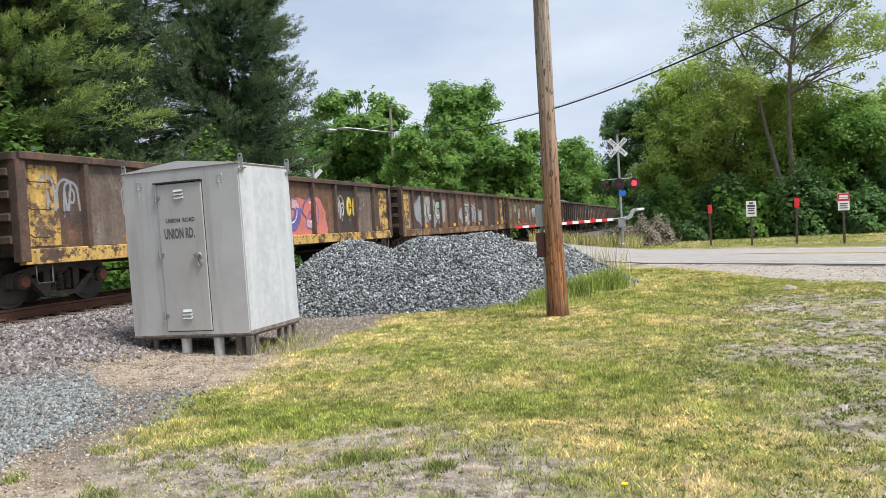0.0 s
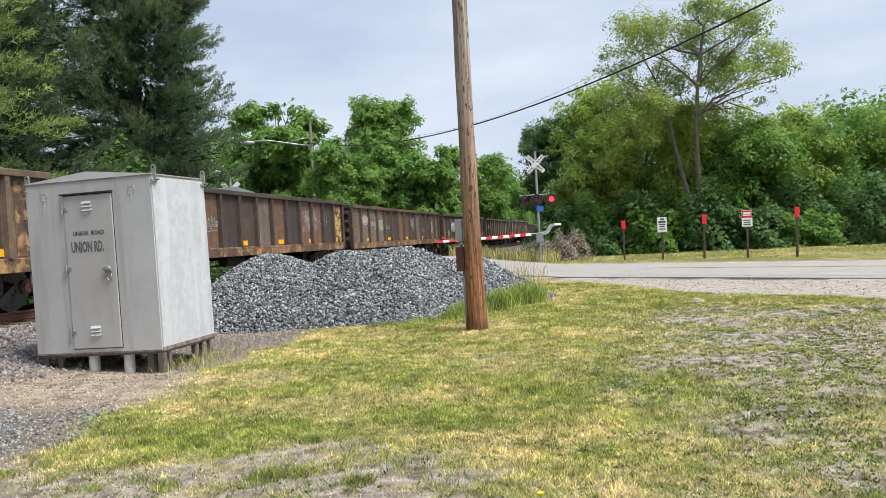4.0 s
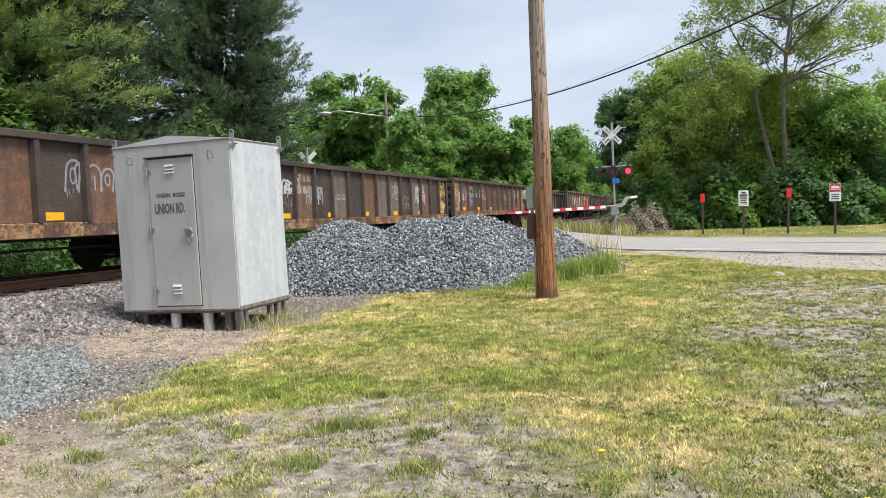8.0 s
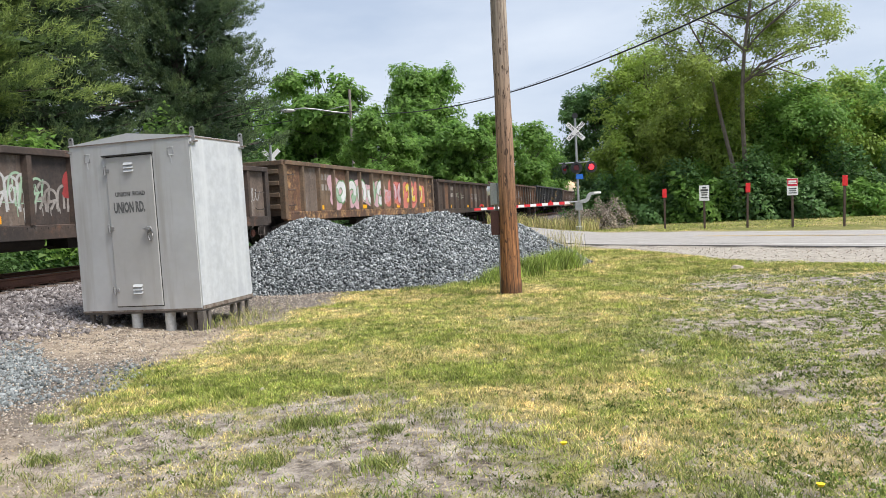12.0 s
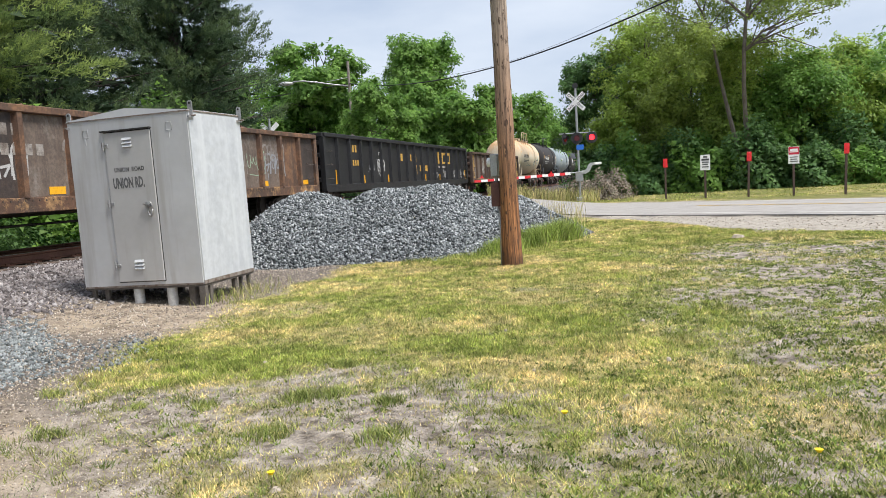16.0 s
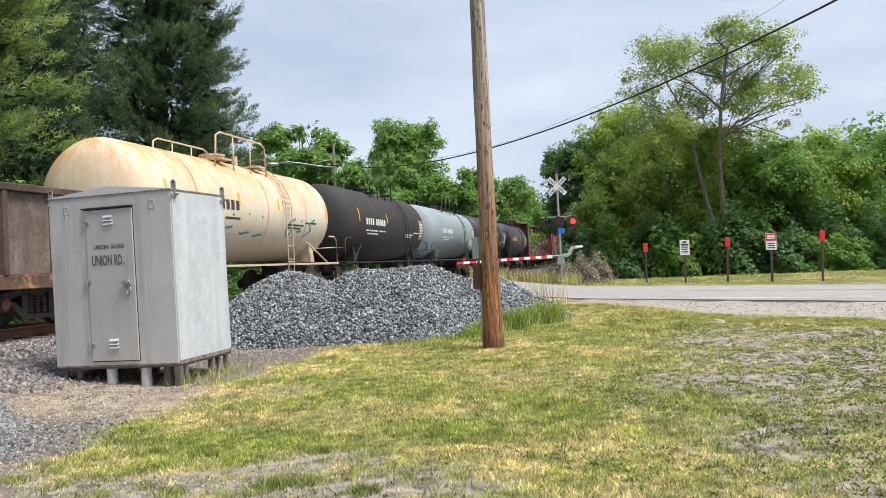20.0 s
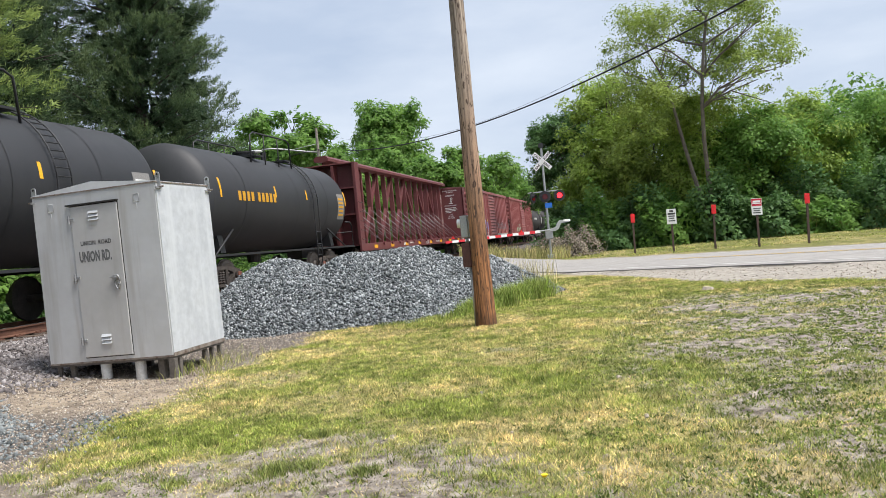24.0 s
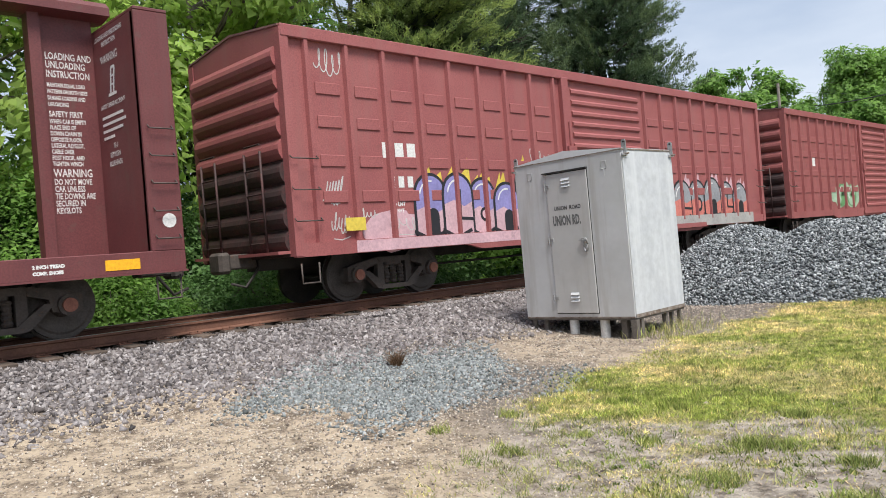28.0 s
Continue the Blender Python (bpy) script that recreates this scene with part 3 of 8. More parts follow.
def make_pole_mat():
    m, n, l, p = nodes_of("treated_pole_timber")
    grain = noise_node(n, l, 1.0, 7.0, 0.75, (26, 26, 0.8))
    col = mix_node(n, l, ramp_node(n, l, grain, 0.36, 0.64), (0.15, 0.11, 0.08), (0.48, 0.4, 0.32))
    co = n.new("ShaderNodeTexCoord")
    sp = n.new("ShaderNodeSeparateXYZ")
    l.new(co.outputs["Object"], sp.inputs[0])
    mp = n.new("ShaderNodeMapRange")
    mp.inputs[1].default_value, mp.inputs[2].default_value = 4.6, 1.2
    l.new(sp.outputs["Z"], mp.inputs[0])
    old = mix_node(n, l, ramp_node(n, l, grain, 0.4, 0.63), (0.09, 0.037, 0.016), (0.46, 0.205, 0.08))
    col = mix_node(n, l, mp.outputs[0], col, old)
    nicks = ramp_node(n, l, noise_node(n, l, 1.0, 2.0, 0.5, (26, 26, 7)), 0.6, 0.66, (0, 0, 0), (0.9, 0.9, 0.9))
    col = mix_node(n, l, nicks, col, (0.05, 0.028, 0.018))
    checks = ramp_node(n, l, noise_node(n, l, 1.0, 3.0, 0.6, (40, 40, 0.5)), 0.6, 0.66, (0, 0, 0), (0.8, 0.8, 0.8))
    col = mix_node(n, l, checks, col, (0.06, 0.035, 0.022))
    # dark brown foot, its upper edge broken up by noise
    dark_foot = n.new("ShaderNodeMapRange")
    dark_foot.inputs[1].default_value, dark_foot.inputs[2].default_value, dark_foot.inputs[4].default_value = 0.75, 0.6, 0.6
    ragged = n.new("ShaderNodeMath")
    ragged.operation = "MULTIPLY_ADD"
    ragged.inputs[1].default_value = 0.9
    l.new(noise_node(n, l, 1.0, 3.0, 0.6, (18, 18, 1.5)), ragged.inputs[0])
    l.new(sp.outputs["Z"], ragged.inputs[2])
    l.new(ragged.outputs[0], dark_foot.inputs[0])
    col = mix_node(n, l, dark_foot.outputs[0], col, (0.05, 0.026, 0.016))
    l.new(col, p.inputs["Base Color"])
    p.inputs["Roughness"].default_value = 0.85
    bump_node(n, l, p, grain, 0.6, 0.02)
    return m


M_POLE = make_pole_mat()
M_BOX_GREY = surf("meter_box_grey", (0.4, 0.41, 0.4), (0.33, 0.34, 0.33), 5.0, 0.5, 0.1, 0.002, metal=0.3)
M_MAROON = surf("rusty_breaker_box", (0.085, 0.035, 0.03), (0.13, 0.055, 0.045), 5.0, 0.7, 0.2, 0.003)
pole = thing("utility_pole", pose(-2.437, 13.15, 0, 0, 0.1, 0), "brown treated timber utility pole standing in the lawn", "utility pole")
b = fresh()
rings = []
for z in np.linspace(-0.3, 9.6, 40):
    r = 0.15 - 0.0034 * max(z, 0) + 0.034 * math.exp(-max(z, 0) / 0.85) + 0.003 * math.sin(z * 3.1)
    rings.append([b.verts.new((r * (1 + 0.025 * math.sin(3 * a + z)) * math.cos(a), r * (1 + 0.025 * math.sin(3 * a + z)) * math.sin(a), z)) for a in np.linspace(0, 2 * math.pi, 25)[:-1]])
for r0, r1 in zip(rings[:-1], rings[1:]):
    for k in range(24):
        b.faces.new((r0[k], r0[(k + 1) % 24], r1[(k + 1) % 24], r1[k])).smooth = True
b.faces.new(rings[-1])
part("pole_shaft", b, M_POLE, pole, "weathered treated timber shaft with a dark ragged-edged foot")
for dx, w, z0, z1, mt, nm, lb in ((-0.235, 0.13, 1.54, 1.92, M_BOX_GREY, "meter_box", "grey metal meter box"), (-0.235, 0.15, 1.02, 1.44, M_MAROON, "breaker_box", "dark maroon breaker box")):
    part(nm, box(fresh(), dx - w / 2, dx + w / 2, 0.0, 0.26, z0, z1, 0.01), mt, pole, lb)
part("meter_glass", rod(fresh(), (-0.29, 0.13, 1.79), (-0.37, 0.13, 1.79), 0.08, 14), plain("meter_dome", (0.75, 0.75, 0.74), 0.2), pole, "white glass meter dome")
b = pipe(fresh(), [(-0.19, 0.08, -0.1), (-0.19, 0.08, 1.05)], 0.025, 8)
pipe(b, [(-0.22, 0.1, 1.42), (-0.22, 0.1, 1.56)], 0.03, 8)
part("riser_pipe", b, M_GALV, pole, "thin grey riser conduit")

# ---- stone pile ----
M_PILE = stone_mat("crushed_blue_stone", [(0.03, 0.033, 0.036), (0.12, 0.135, 0.14), (0.26, 0.28, 0.285), (0.44, 0.46, 0.47), (0.05, 0.055, 0.062), (0.28, 0.3, 0.305)])
M_PILE_BASE = surf("stone_dust", (0.06, 0.066, 0.07), (0.12, 0.13, 0.135), 12.0, 0.9, 0.6, 0.02)


def pile_z(x, y):
    """Two tipped heaps that run into each other."""
    x, y = np.asarray(x, float), np.asarray(y, float)
    d1 = np.hypot((x + 7.62) / 0.98, (y - 16.3) / 1.0)
    h1 = 1.8 - 0.64 * np.sqrt(d1 * d1 + 0.3)
    u, v = x + 4.95 + 0.12 * (y - 16.9), y - 17.0
    along = np.maximum(np.abs(u) - 1.15, 0)
    d2 = np.hypot(along / 0.98, v / 1.0)
    h2 = 1.74 - 0.62 * np.sqrt(d2 * d2 + 0.3) - 0.01 * u
    u3 = np.hypot(x + 3.7, y - 19.0)
    h3 = 1.35 - 0.58 * np.sqrt(u3 * u3 + 0.2)
    top = np.maximum(np.maximum(h1, h2), h3)
    # the lawn side falls off along a slanting foot
    top = np.minimum(top, 0.82 * (-0.89 * (x + 4.25) + 0.457 * (y - 14.0)) - 0.05)
    return top + 0.03 * np.sin(3.1 * x + 1.3 * y) + 0.02 * np.sin(5.3 * y - 2.2 * x)


OCTA = np.array([(1, 0, 0), (-1, 0, 0), (0, 1, 0), (0, -1, 0), (0, 0, 1), (0, 0, -1)], float)
OCTA_F = np.array([(0, 2, 4), (2, 1, 4), (1, 3, 4), (3, 0, 4), (2, 0, 5), (1, 2, 5), (3, 1, 5), (0, 3, 5)])


BIPYR = np.array([(1, 0, 0), (-0.5, 0.87, 0), (-0.5, -0.87, 0), (0.15, 0.1, 1), (-0.1, 0, -0.9)], float)
BIPYR_F = np.array([(0, 1, 3), (1, 2, 3), (2, 0, 3), (1, 0, 4), (2, 1, 4), (0, 2, 4)])


def turns(n, r):
    """Random rotation matrices."""
    q = r.normal(size=(n, 4))
    q /= np.linalg.norm(q, axis=1, keepdims=True)
    a, b_, c, d = q.T
    return np.stack([np.stack([1 - 2 * (c * c + d * d), 2 * (b_ * c - a * d), 2 * (b_ * d + a * c)], -1),
                     np.stack([2 * (b_ * c + a * d), 1 - 2 * (b_ * b_ + d * d), 2 * (c * d - a * b_)], -1),
                     np.stack([2 * (b_ * d - a * c), 2 * (c * d + a * b_), 1 - 2 * (b_ * b_ + c * c)], -1)], 1)


def stones(name, pts, size, material, parent=None, label="", category="stones", r=rng, shape=OCTA, faces=OCTA_F):
    """Angular broken stones at the points, joined."""
    n = len(pts)
    k = len(shape)
    v = shape[None] * r.uniform(0.55, 1.25, (n, k, 1)) * r.uniform(0.6, 1.2, (n, 1, 3))
    v = np.einsum("nij,nkj->nki", turns(n, r), v) * np.asarray(size)[:, None, None] * 0.5 + pts[:, None]
    f = faces[None] + k * np.arange(n)[:, None, None]
    ob = part_of(name, array_mesh(name, v.reshape(-1, 3), f.reshape(-1, 3)), material, parent)
    return tagged(ob, label, category, kind="stuff")


pile = thing("stone_pile", pose(0, 0, 0), "two tipped heaps of crushed blue-grey stone", "stone pile")
px, py = np.meshgrid(np.arange(-11, 0.5, 0.12), np.arange(12.5, 22, 0.12), indexing="ij")
pz = np.maximum(pile_z(px, py) - 0.03, -0.15)
pid = np.arange(px.size).reshape(px.shape)
keep = (pile_z(px, py) > -0.12)
pq = np.stack([pid[:-1, :-1], pid[1:, :-1], pid[1:, 1:], pid[:-1, 1:]], -1).reshape(-1, 4)
pq = pq[keep.ravel()[pq].any(1)]
part_of("pile_core", array_mesh("pile_core", np.stack([px, py, pz], -1).reshape(-1, 3), pq), M_PILE_BASE, pile)
sx, sy = rng.uniform(-10.8, 0, 100000), rng.uniform(12.6, 19.4, 100000)
sz = pile_z(sx, sy)
ok = (sz > ground_z(sx, sy) - 0.02)
sx, sy, sz = sx[ok][:46000], sy[ok][:46000], sz[ok][:46000]
stones("crushed_stone", np.stack([sx, sy, sz + rng.uniform(-0.03, 0.035, len(sx))], -1), rng.uniform(0.05, 0.095, len(sx)) * rng.choice([0.8, 1.0, 1.3], len(sx)), M_PILE, pile, "angular crushed blue-grey stones", "", shape=BIPYR, faces=BIPYR_F)

# ---- ballast and gravel ----
M_BALLAST = stone_mat("track_ballast", [(0.04, 0.034, 0.034), (0.13, 0.112, 0.11), (0.25, 0.222, 0.215), (0.08, 0.066, 0.062), (0.34, 0.31, 0.3), (0.11, 0.098, 0.102), (0.42, 0.39, 0.38)])
M_BALLAST_DARK = stone_mat("oily_ballast", [(0.07, 0.055, 0.05), (0.13, 0.105, 0.09), (0.2, 0.17, 0.15), (0.1, 0.085, 0.075)])
M_BLUE = stone_mat("blue_gravel", [(0.06, 0.068, 0.068), (0.16, 0.175, 0.175), (0.3, 0.325, 0.32), (0.1, 0.11, 0.112), (0.34, 0.36, 0.36)])
M_TAN = stone_mat("tan_pebbles", [(0.19, 0.15, 0.115), (0.36, 0.3, 0.24), (0.5, 0.43, 0.35), (0.13, 0.1, 0.08), (0.58, 0.52, 0.45)])


def scatter(n, x0, x1, y0, y1, accept):
    x, y = rng.uniform(x0, x1, n), rng.uniform(y0, y1, n)
    k = rng.uniform(0, 1, n) < accept(x, y)
    return x[k], y[k]


x, y = scatter(64000, -10.95, -7.2, -2.0, 19.0, lambda a, c: smooth(-7.3, -9.4, a) * np.where(c > 13, 0.35, 1.0))
stones("ballast_stones", np.stack([x, y, ground_z(x, y) + rng.uniform(-0.012, 0.012, len(x))], -1), rng.uniform(0.045, 0.125, len(x)), M_BALLAST, None, "loose angular grey and white track ballast", "ballast", shape=BIPYR, faces=BIPYR_F)
x, y = scatter(9000, -13.3, -10.7, -2.0, 17.0, lambda a, c: 0 * a + 1.0)
stones("ballast_between_ties", np.stack([x, y, ground_z(x, y) + rng.uniform(0.0, 0.03, len(x))], -1), rng.uniform(0.04, 0.1, len(x)), M_BALLAST_DARK, None, "dark oily ballast between the ties", "ballast", shape=BIPYR, faces=BIPYR_F)
x, y = scatter(36000, -9.0, -4.4, 3.2, 8.6, lambda a, c: smooth(1.9, 0.9, np.hypot((a + 7.0 + 0.28 * (c - 6)) * 0.85, (c - 5.7) * 0.85) + 0.3 * np.sin(3 * a + 2 * c)))
stones("blue_gravel", np.stack([x, y, ground_z(x, y) + rng.uniform(-0.008, 0.012, len(x))], -1), rng.uniform(0.03, 0.075, len(x)), M_BLUE, None, "spilled fine blue-grey gravel on the ground", "gravel", shape=BIPYR, faces=BIPYR_F)
x, y = scatter(42000, -9.4, -4.0, 1.0, 13.8, lambda a, c: smooth(0.3, -0.5, a - gravel_edge(c)) * 0.75)
stones("tan_pebbles", np.stack([x, y, ground_z(x, y) + rng.uniform(-0.006, 0.008, len(x))], -1), rng.uniform(0.015, 0.05, len(x)), M_TAN, None, "small tan pebbles and chips around the shed", "gravel", shape=BIPYR, faces=BIPYR_F)
x, y = scatter(15000, -8.6, -2.4, 2.6, 6.4, lambda a, c: smooth(4.4, 2.6, np.hypot((a + 6.2) * 0.8, c - 2.6)))
stones("sand_grit", np.stack([x, y, ground_z(x, y) + 0.001], -1), rng.uniform(0.006, 0.028, len(x)), stone_mat("tan_grit", [(0.1, 0.08, 0.06), (0.36, 0.3, 0.23), (0.6, 0.53, 0.44), (0.22, 0.17, 0.13)]), None, "tan grit and chips on trodden sand", "grit", shape=BIPYR, faces=BIPYR_F)
x, y = scatter(9000, -6.0, 12.0, 14.0, 27.0, lambda a, c: smooth(-0.3, 0.8, ROAD_N[0] * a + ROAD_N[1] * c - verge_n(a)) * smooth(19.4, 18.9, ROAD_N[0] * a + ROAD_N[1] * c) * 0.8)
stones("shoulder_gravel", np.stack([x, y, ground_z(x, y) + 0.005], -1), rng.uniform(0.02, 0.06, len(x)), M_TAN, None, "fine gravel on the road shoulder", "gravel")
tagged(part("field_stone", rod(fresh(), (0, 0, -0.03), (0, 0, 0.06), 0.16, 7, 0.1), M_TAN), "pale flat stone lying in the lawn", "stone").matrix_basis = pose(1.56, 16.5, 0.02, 4, 6, 30)

# ---- sign posts across the road ----
M_POST = surf("dark_sign_post", (0.05, 0.032, 0.026), (0.085, 0.05, 0.04), 8.0, 0.7, 0.2, 0.003)
M_RED = plain("red_reflector", (0.75, 0.025, 0.03), 0.35)
M_SIGN_RED = plain("red_sign_paint", (0.55, 0.02, 0.05), 0.4)
M_SIGN_WHITE = surf("white_sign_paint", (0.78, 0.78, 0.77), (0.7, 0.7, 0.69), 6.0, 0.4, 0.05, 0.002)
M_SIGN_INK = plain("black_sign_ink", (0.05, 0.05, 0.05), 0.5)
FACE = 12.0


def post(x, y, height, lean):
    z = float(ground_z(x, y))
    ob = thing("marker_post", pose(x, y, z, 0, lean, FACE - 3), "", "sign post", "posts along the far road edge")
    part("post", box(fresh(), -0.045, 0.045, -0.03, 0.03, -0.2, height, 0.006), M_POST, ob)
    return ob


def delineator(x, y, height, lean):
    ob = tagged(post(x, y, height, lean), "dark post with a bright red reflector plate")
    pl = part("reflector_plate", box(fresh(), -0.105, 0.105, -0.04, -0.032, height - 0.4, height + 0.03, 0.003), M_RED, ob, "bright red reflector plate")
    for k in range(3):
        part("reflector", rod(fresh(), (0, -0.04, height - 0.31 + 0.13 * k), (0, -0.05, height - 0.31 + 0.13 * k), 0.055, 12), M_RED, pl)


def board(x, y, height, lean, red):
    ob = tagged(post(x, y, height - 0.03, lean), "dark post with a red and white sign" if red else "dark post with a white parking sign")
    w = 0.225
    part("sign_plate", box(fresh(), -w, w, -0.042, -0.032, height - 0.72, height, 0.003), M_SIGN_WHITE, ob, "white sign plate")
    if red:
        part("red_field", box(fresh(), -w + 0.012, w - 0.012, -0.046, -0.041, height - 0.33, height - 0.012), M_SIGN_RED, ob)
        rows = [(0.09, 0.09, 0.16, M_SIGN_WHITE), (0.2, 0.04, 0.18, M_SIGN_WHITE)] + [(0.42 + 0.09 * k, 0.035, 0.16 - 0.02 * (k % 2), M_SIGN_INK) for k in range(3)]
    else:
        rows = [(0.06, 0.08, 0.09, M_SIGN_INK), (0.18, 0.09, 0.17, M_SIGN_INK), (0.32, 0.05, 0.15, M_SIGN_INK), (0.42, 0.05, 0.13, M_SIGN_INK), (0.54, 0.05, 0.15, M_SIGN_INK)]
    for down, h, half, mt in rows:
        part("lettering_bar", box(fresh(), -half, half, -0.05, -0.045, height - down - h, height - down), mt, ob)


delineator(0.42, 40.3, 2.0, 1.0)
board(2.2, 38.5, 2.08, 1.0, False)
delineator(4.0, 37.6, 2.02, 2.2)
board(5.62, 35.8, 2.1, 0.8, True)
delineator(7.45, 35.0, 2.05, 2.0)

# ---- crossing signal with its gate ----
M_MAST = surf("aluminium_mast", (0.45, 0.46, 0.47), (0.36, 0.37, 0.38), 5.0, 0.4, 0.1, 0.002, metal=0.6)
M_HOOD = plain("black_signal_hood", (0.018, 0.018, 0.02), 0.6)
M_LENS_ON = plain("lit_red_lens", (1.0, 0.02, 0.03), 0.3, emit=2.5)
M_LENS = plain("dark_red_lens", (0.16, 0.012, 0.016), 0.15)
M_BLUE_SIGN = plain("blue_sign", (0.02, 0.16, 0.62), 0.4)
M_RED_TAPE = plain("red_gate_tape", (0.6, 0.03, 0.04), 0.4)
M_GATE = surf("white_gate_arm", (0.75, 0.75, 0.74), (0.66, 0.66, 0.65), 6.0, 0.5, 0.05, 0.002)


def crossbuck(parent, z, words=True):
    for k, (ang, lab) in enumerate(((45, "RAIL  ROAD"), (-45, "CROSSING"))):
        b = box(fresh(), -0.62, 0.62, -0.075 - 0.008 * k, -0.069 - 0.008 * k, -0.115, 0.115, 0.0)
        bmesh.ops.transform(b, matrix=pose(0, 0, z, 0, -ang if k else -ang, 0), verts=b.verts)
        blade = part("crossbuck_blade", b, M_SIGN_WHITE, parent, "white crossbuck blade with black letters")
        if words:
            for half in (0, 1):
                w = (("RAIL", "ROAD") if k == 0 else ("CROS", "SING"))[half]
                lettering(w, 0.19, M_SIGN_INK, blade, pose(0, 0, z, 0, -ang, 0) @ pose(-0.57 + 0.68 * half, -0.078 - 0.008 * k, -0.068, 90), 0.93, 0.004)


def signal_lamp(parent, x, y, z, lit, yaw=0.0):
    turn = pose(x, y, z, 0, 0, yaw)
    b = rod(fresh(), (0, -0.02, 0), (0, 0.0, 0), 0.31, 24)
    bmesh.ops.transform(b, matrix=turn, verts=b.verts)
    lamp = part("signal_lamp", b, M_HOOD, parent, "round black flasher disc with a hood")
    b = rod(fresh(), (0, -0.05, 0), (0, -0.02, 0), 0.15, 20, 0.15)
    bmesh.ops.transform(b, matrix=turn, verts=b.verts)
    part("lens", b, M_LENS_ON if lit else M_LENS, lamp, "glowing red lens" if lit else "unlit dark red lens")
    b = fresh()
    arc = np.linspace(-0.15, math.pi + 0.15, 13)
    for r0, r1, y1 in ((0.165, 0.17, -0.3),):
        a = [[b.verts.new((r * math.cos(t), yy, r * math.sin(t))) for t in arc] for r, yy in ((r0, -0.02), (r0, y1 + 0.12), (r1, y1 + 0.12), (r1, -0.02))]
        for p0, p1 in zip(a, a[1:] + a[:1]):
            for k in range(12):
                b.faces.new((p0[k], p0[k + 1], p1[k + 1], p1[k]))
    bmesh.ops.recalc_face_normals(b, faces=b.faces)
    bmesh.ops.transform(b, matrix=turn, verts=b.verts)
    part("visor", b, M_HOOD, lamp)


def crossing_signal(x, y, z, turn, xb, lamps, gate, lit_index):
    ob = thing("crossing_signal", pose(x, y, z, 0, 0, turn), "aluminium crossing mast with crossbuck, red flashers and lowered gate", "crossing signal", "signals at the crossing")
    part("mast", rod(fresh(), (0, 0, -0.2), (0, 0, xb + 0.75), 0.065, 14), M_MAST, ob)
    part("mast_base", box(fresh(), -0.2, 0.2, -0.2, 0.2, -0.1, 0.25, 0.03), M_MAST, ob)
    bell = rod(fresh(), (0, 0, xb + 0.75), (0, 0, xb + 0.86), 0.1, 14, 0.06)
    rod(bell, (-0.0, -0.1, xb + 0.84), (0, 0.06, xb + 0.84), 0.15, 16)
    part("bell", bell, M_HOOD, ob, "dark warning bell on the mast top")
    crossbuck(ob, xb)
    if lamps:
        part("lamp_arm", rod(fresh(), (-0.95, 0.02, lamps + 0.28), (0.9, 0.02, lamps + 0.28), 0.03, 8), M_MAST, ob)
        for k, (lx, yaw) in enumerate(((-0.69, 60), (-0.04, 0), (0.74, 10))):
            signal_lamp(ob, lx, -0.09, lamps, k == lit_index, yaw)
            part("lamp_bracket", rod(fresh(), (lx, 0, lamps + 0.28), (lx, -0.06, lamps), 0.025, 6), M_HOOD, ob)
        part("blue_plate", box(fresh(), -0.08, 0.3, -0.082, -0.07, lamps - 0.62, lamps - 0.35, 0.003), M_BLUE_SIGN, ob, "blue emergency notice plate")
    return ob


SIG_X, SIG_Y = -4.0, 42.3
sig_z = float(ground_z(SIG_X, SIG_Y))
signal_a = crossing_signal(SIG_X, SIG_Y, sig_z, 8, 5.4 - sig_z, 3.45 - sig_z, True, 2)
# the lowered gate arm across the lane
GATE_Z = 1.55
gdir = Vector((-0.66, -0.75, 0)).normalized()
part("gate_machine", box(fresh(), -0.2, 0.2, -0.2, 0.16, 1.1, 1.6, 0.03), M_MAST, signal_a, "grey gate machine housing")
gate = thing("gate_arm", pose(SIG_X, SIG_Y, sig_z + GATE_Z, 0, 0, math.degrees(math.atan2(gdir.y, gdir.x))), "lowered crossing gate arm with red and white bands", "gate arm")
LG = 7.2
for k in range(16):
    a = 0.95 + (LG - 0.95) * k / 16
    c = 0.95 + (LG - 0.95) * (k + 1) / 16
    taper = 0.075 - 0.02 * k / 16
    zz = -0.11 * k / 16
    part("gate_band", box(fresh(), a, c, 0.33, 0.37, zz - taper, zz + taper), M_RED_TAPE if k % 2 else M_GATE, gate, "red reflective band" if k % 2 else "white band")
for a in (2.3, 4.9, 6.75):
    lamp = rod(fresh(), (a, 0.35, 0.05), (a, 0.35, 0.16), 0.05, 8)
    box(lamp, a - 0.12, a + 0.12, 0.33, 0.37, 0.03, 0.07)
    part("gate_lamp", lamp, M_RED, gate, "small red gate lamp")
part("arm_tube", rod(fresh(), (0.0, 0.35, 0.06), (1.0, 0.35, 0.02), 0.035, 8), M_MAST, gate, "thin grey tube that carries the arm")
b = prism(fresh(), [(0.25, 0.1), (0.25, -0.02), (-0.12, -0.06), (-0.42, 0.06), (-0.62, 0.36), (-1.3, 0.4), (-1.3, 0.54), (-0.55, 0.52), (-0.36, 0.4), (-0.2, 0.16)], 0.33, 0.37, "y")
part("counterweight_arm", b, M_MAST, gate, "bent aluminium counterweight arm")
part("counterweight", box(fresh(), -1.32, -0.8, 0.31, 0.39, 0.42, 0.53, 0.01), M_GATE, gate, "pale counterweight block")

SIG2 = (-19.7, 37.6)
sig2_z = float(ground_z(*SIG2))
signal_b = crossing_signal(SIG2[0], SIG2[1], sig2_z, 205, 4.8 - sig2_z, 2.9, False, 1)
tagged(signal_b, "aluminium crossing mast with crossbuck beyond the track")

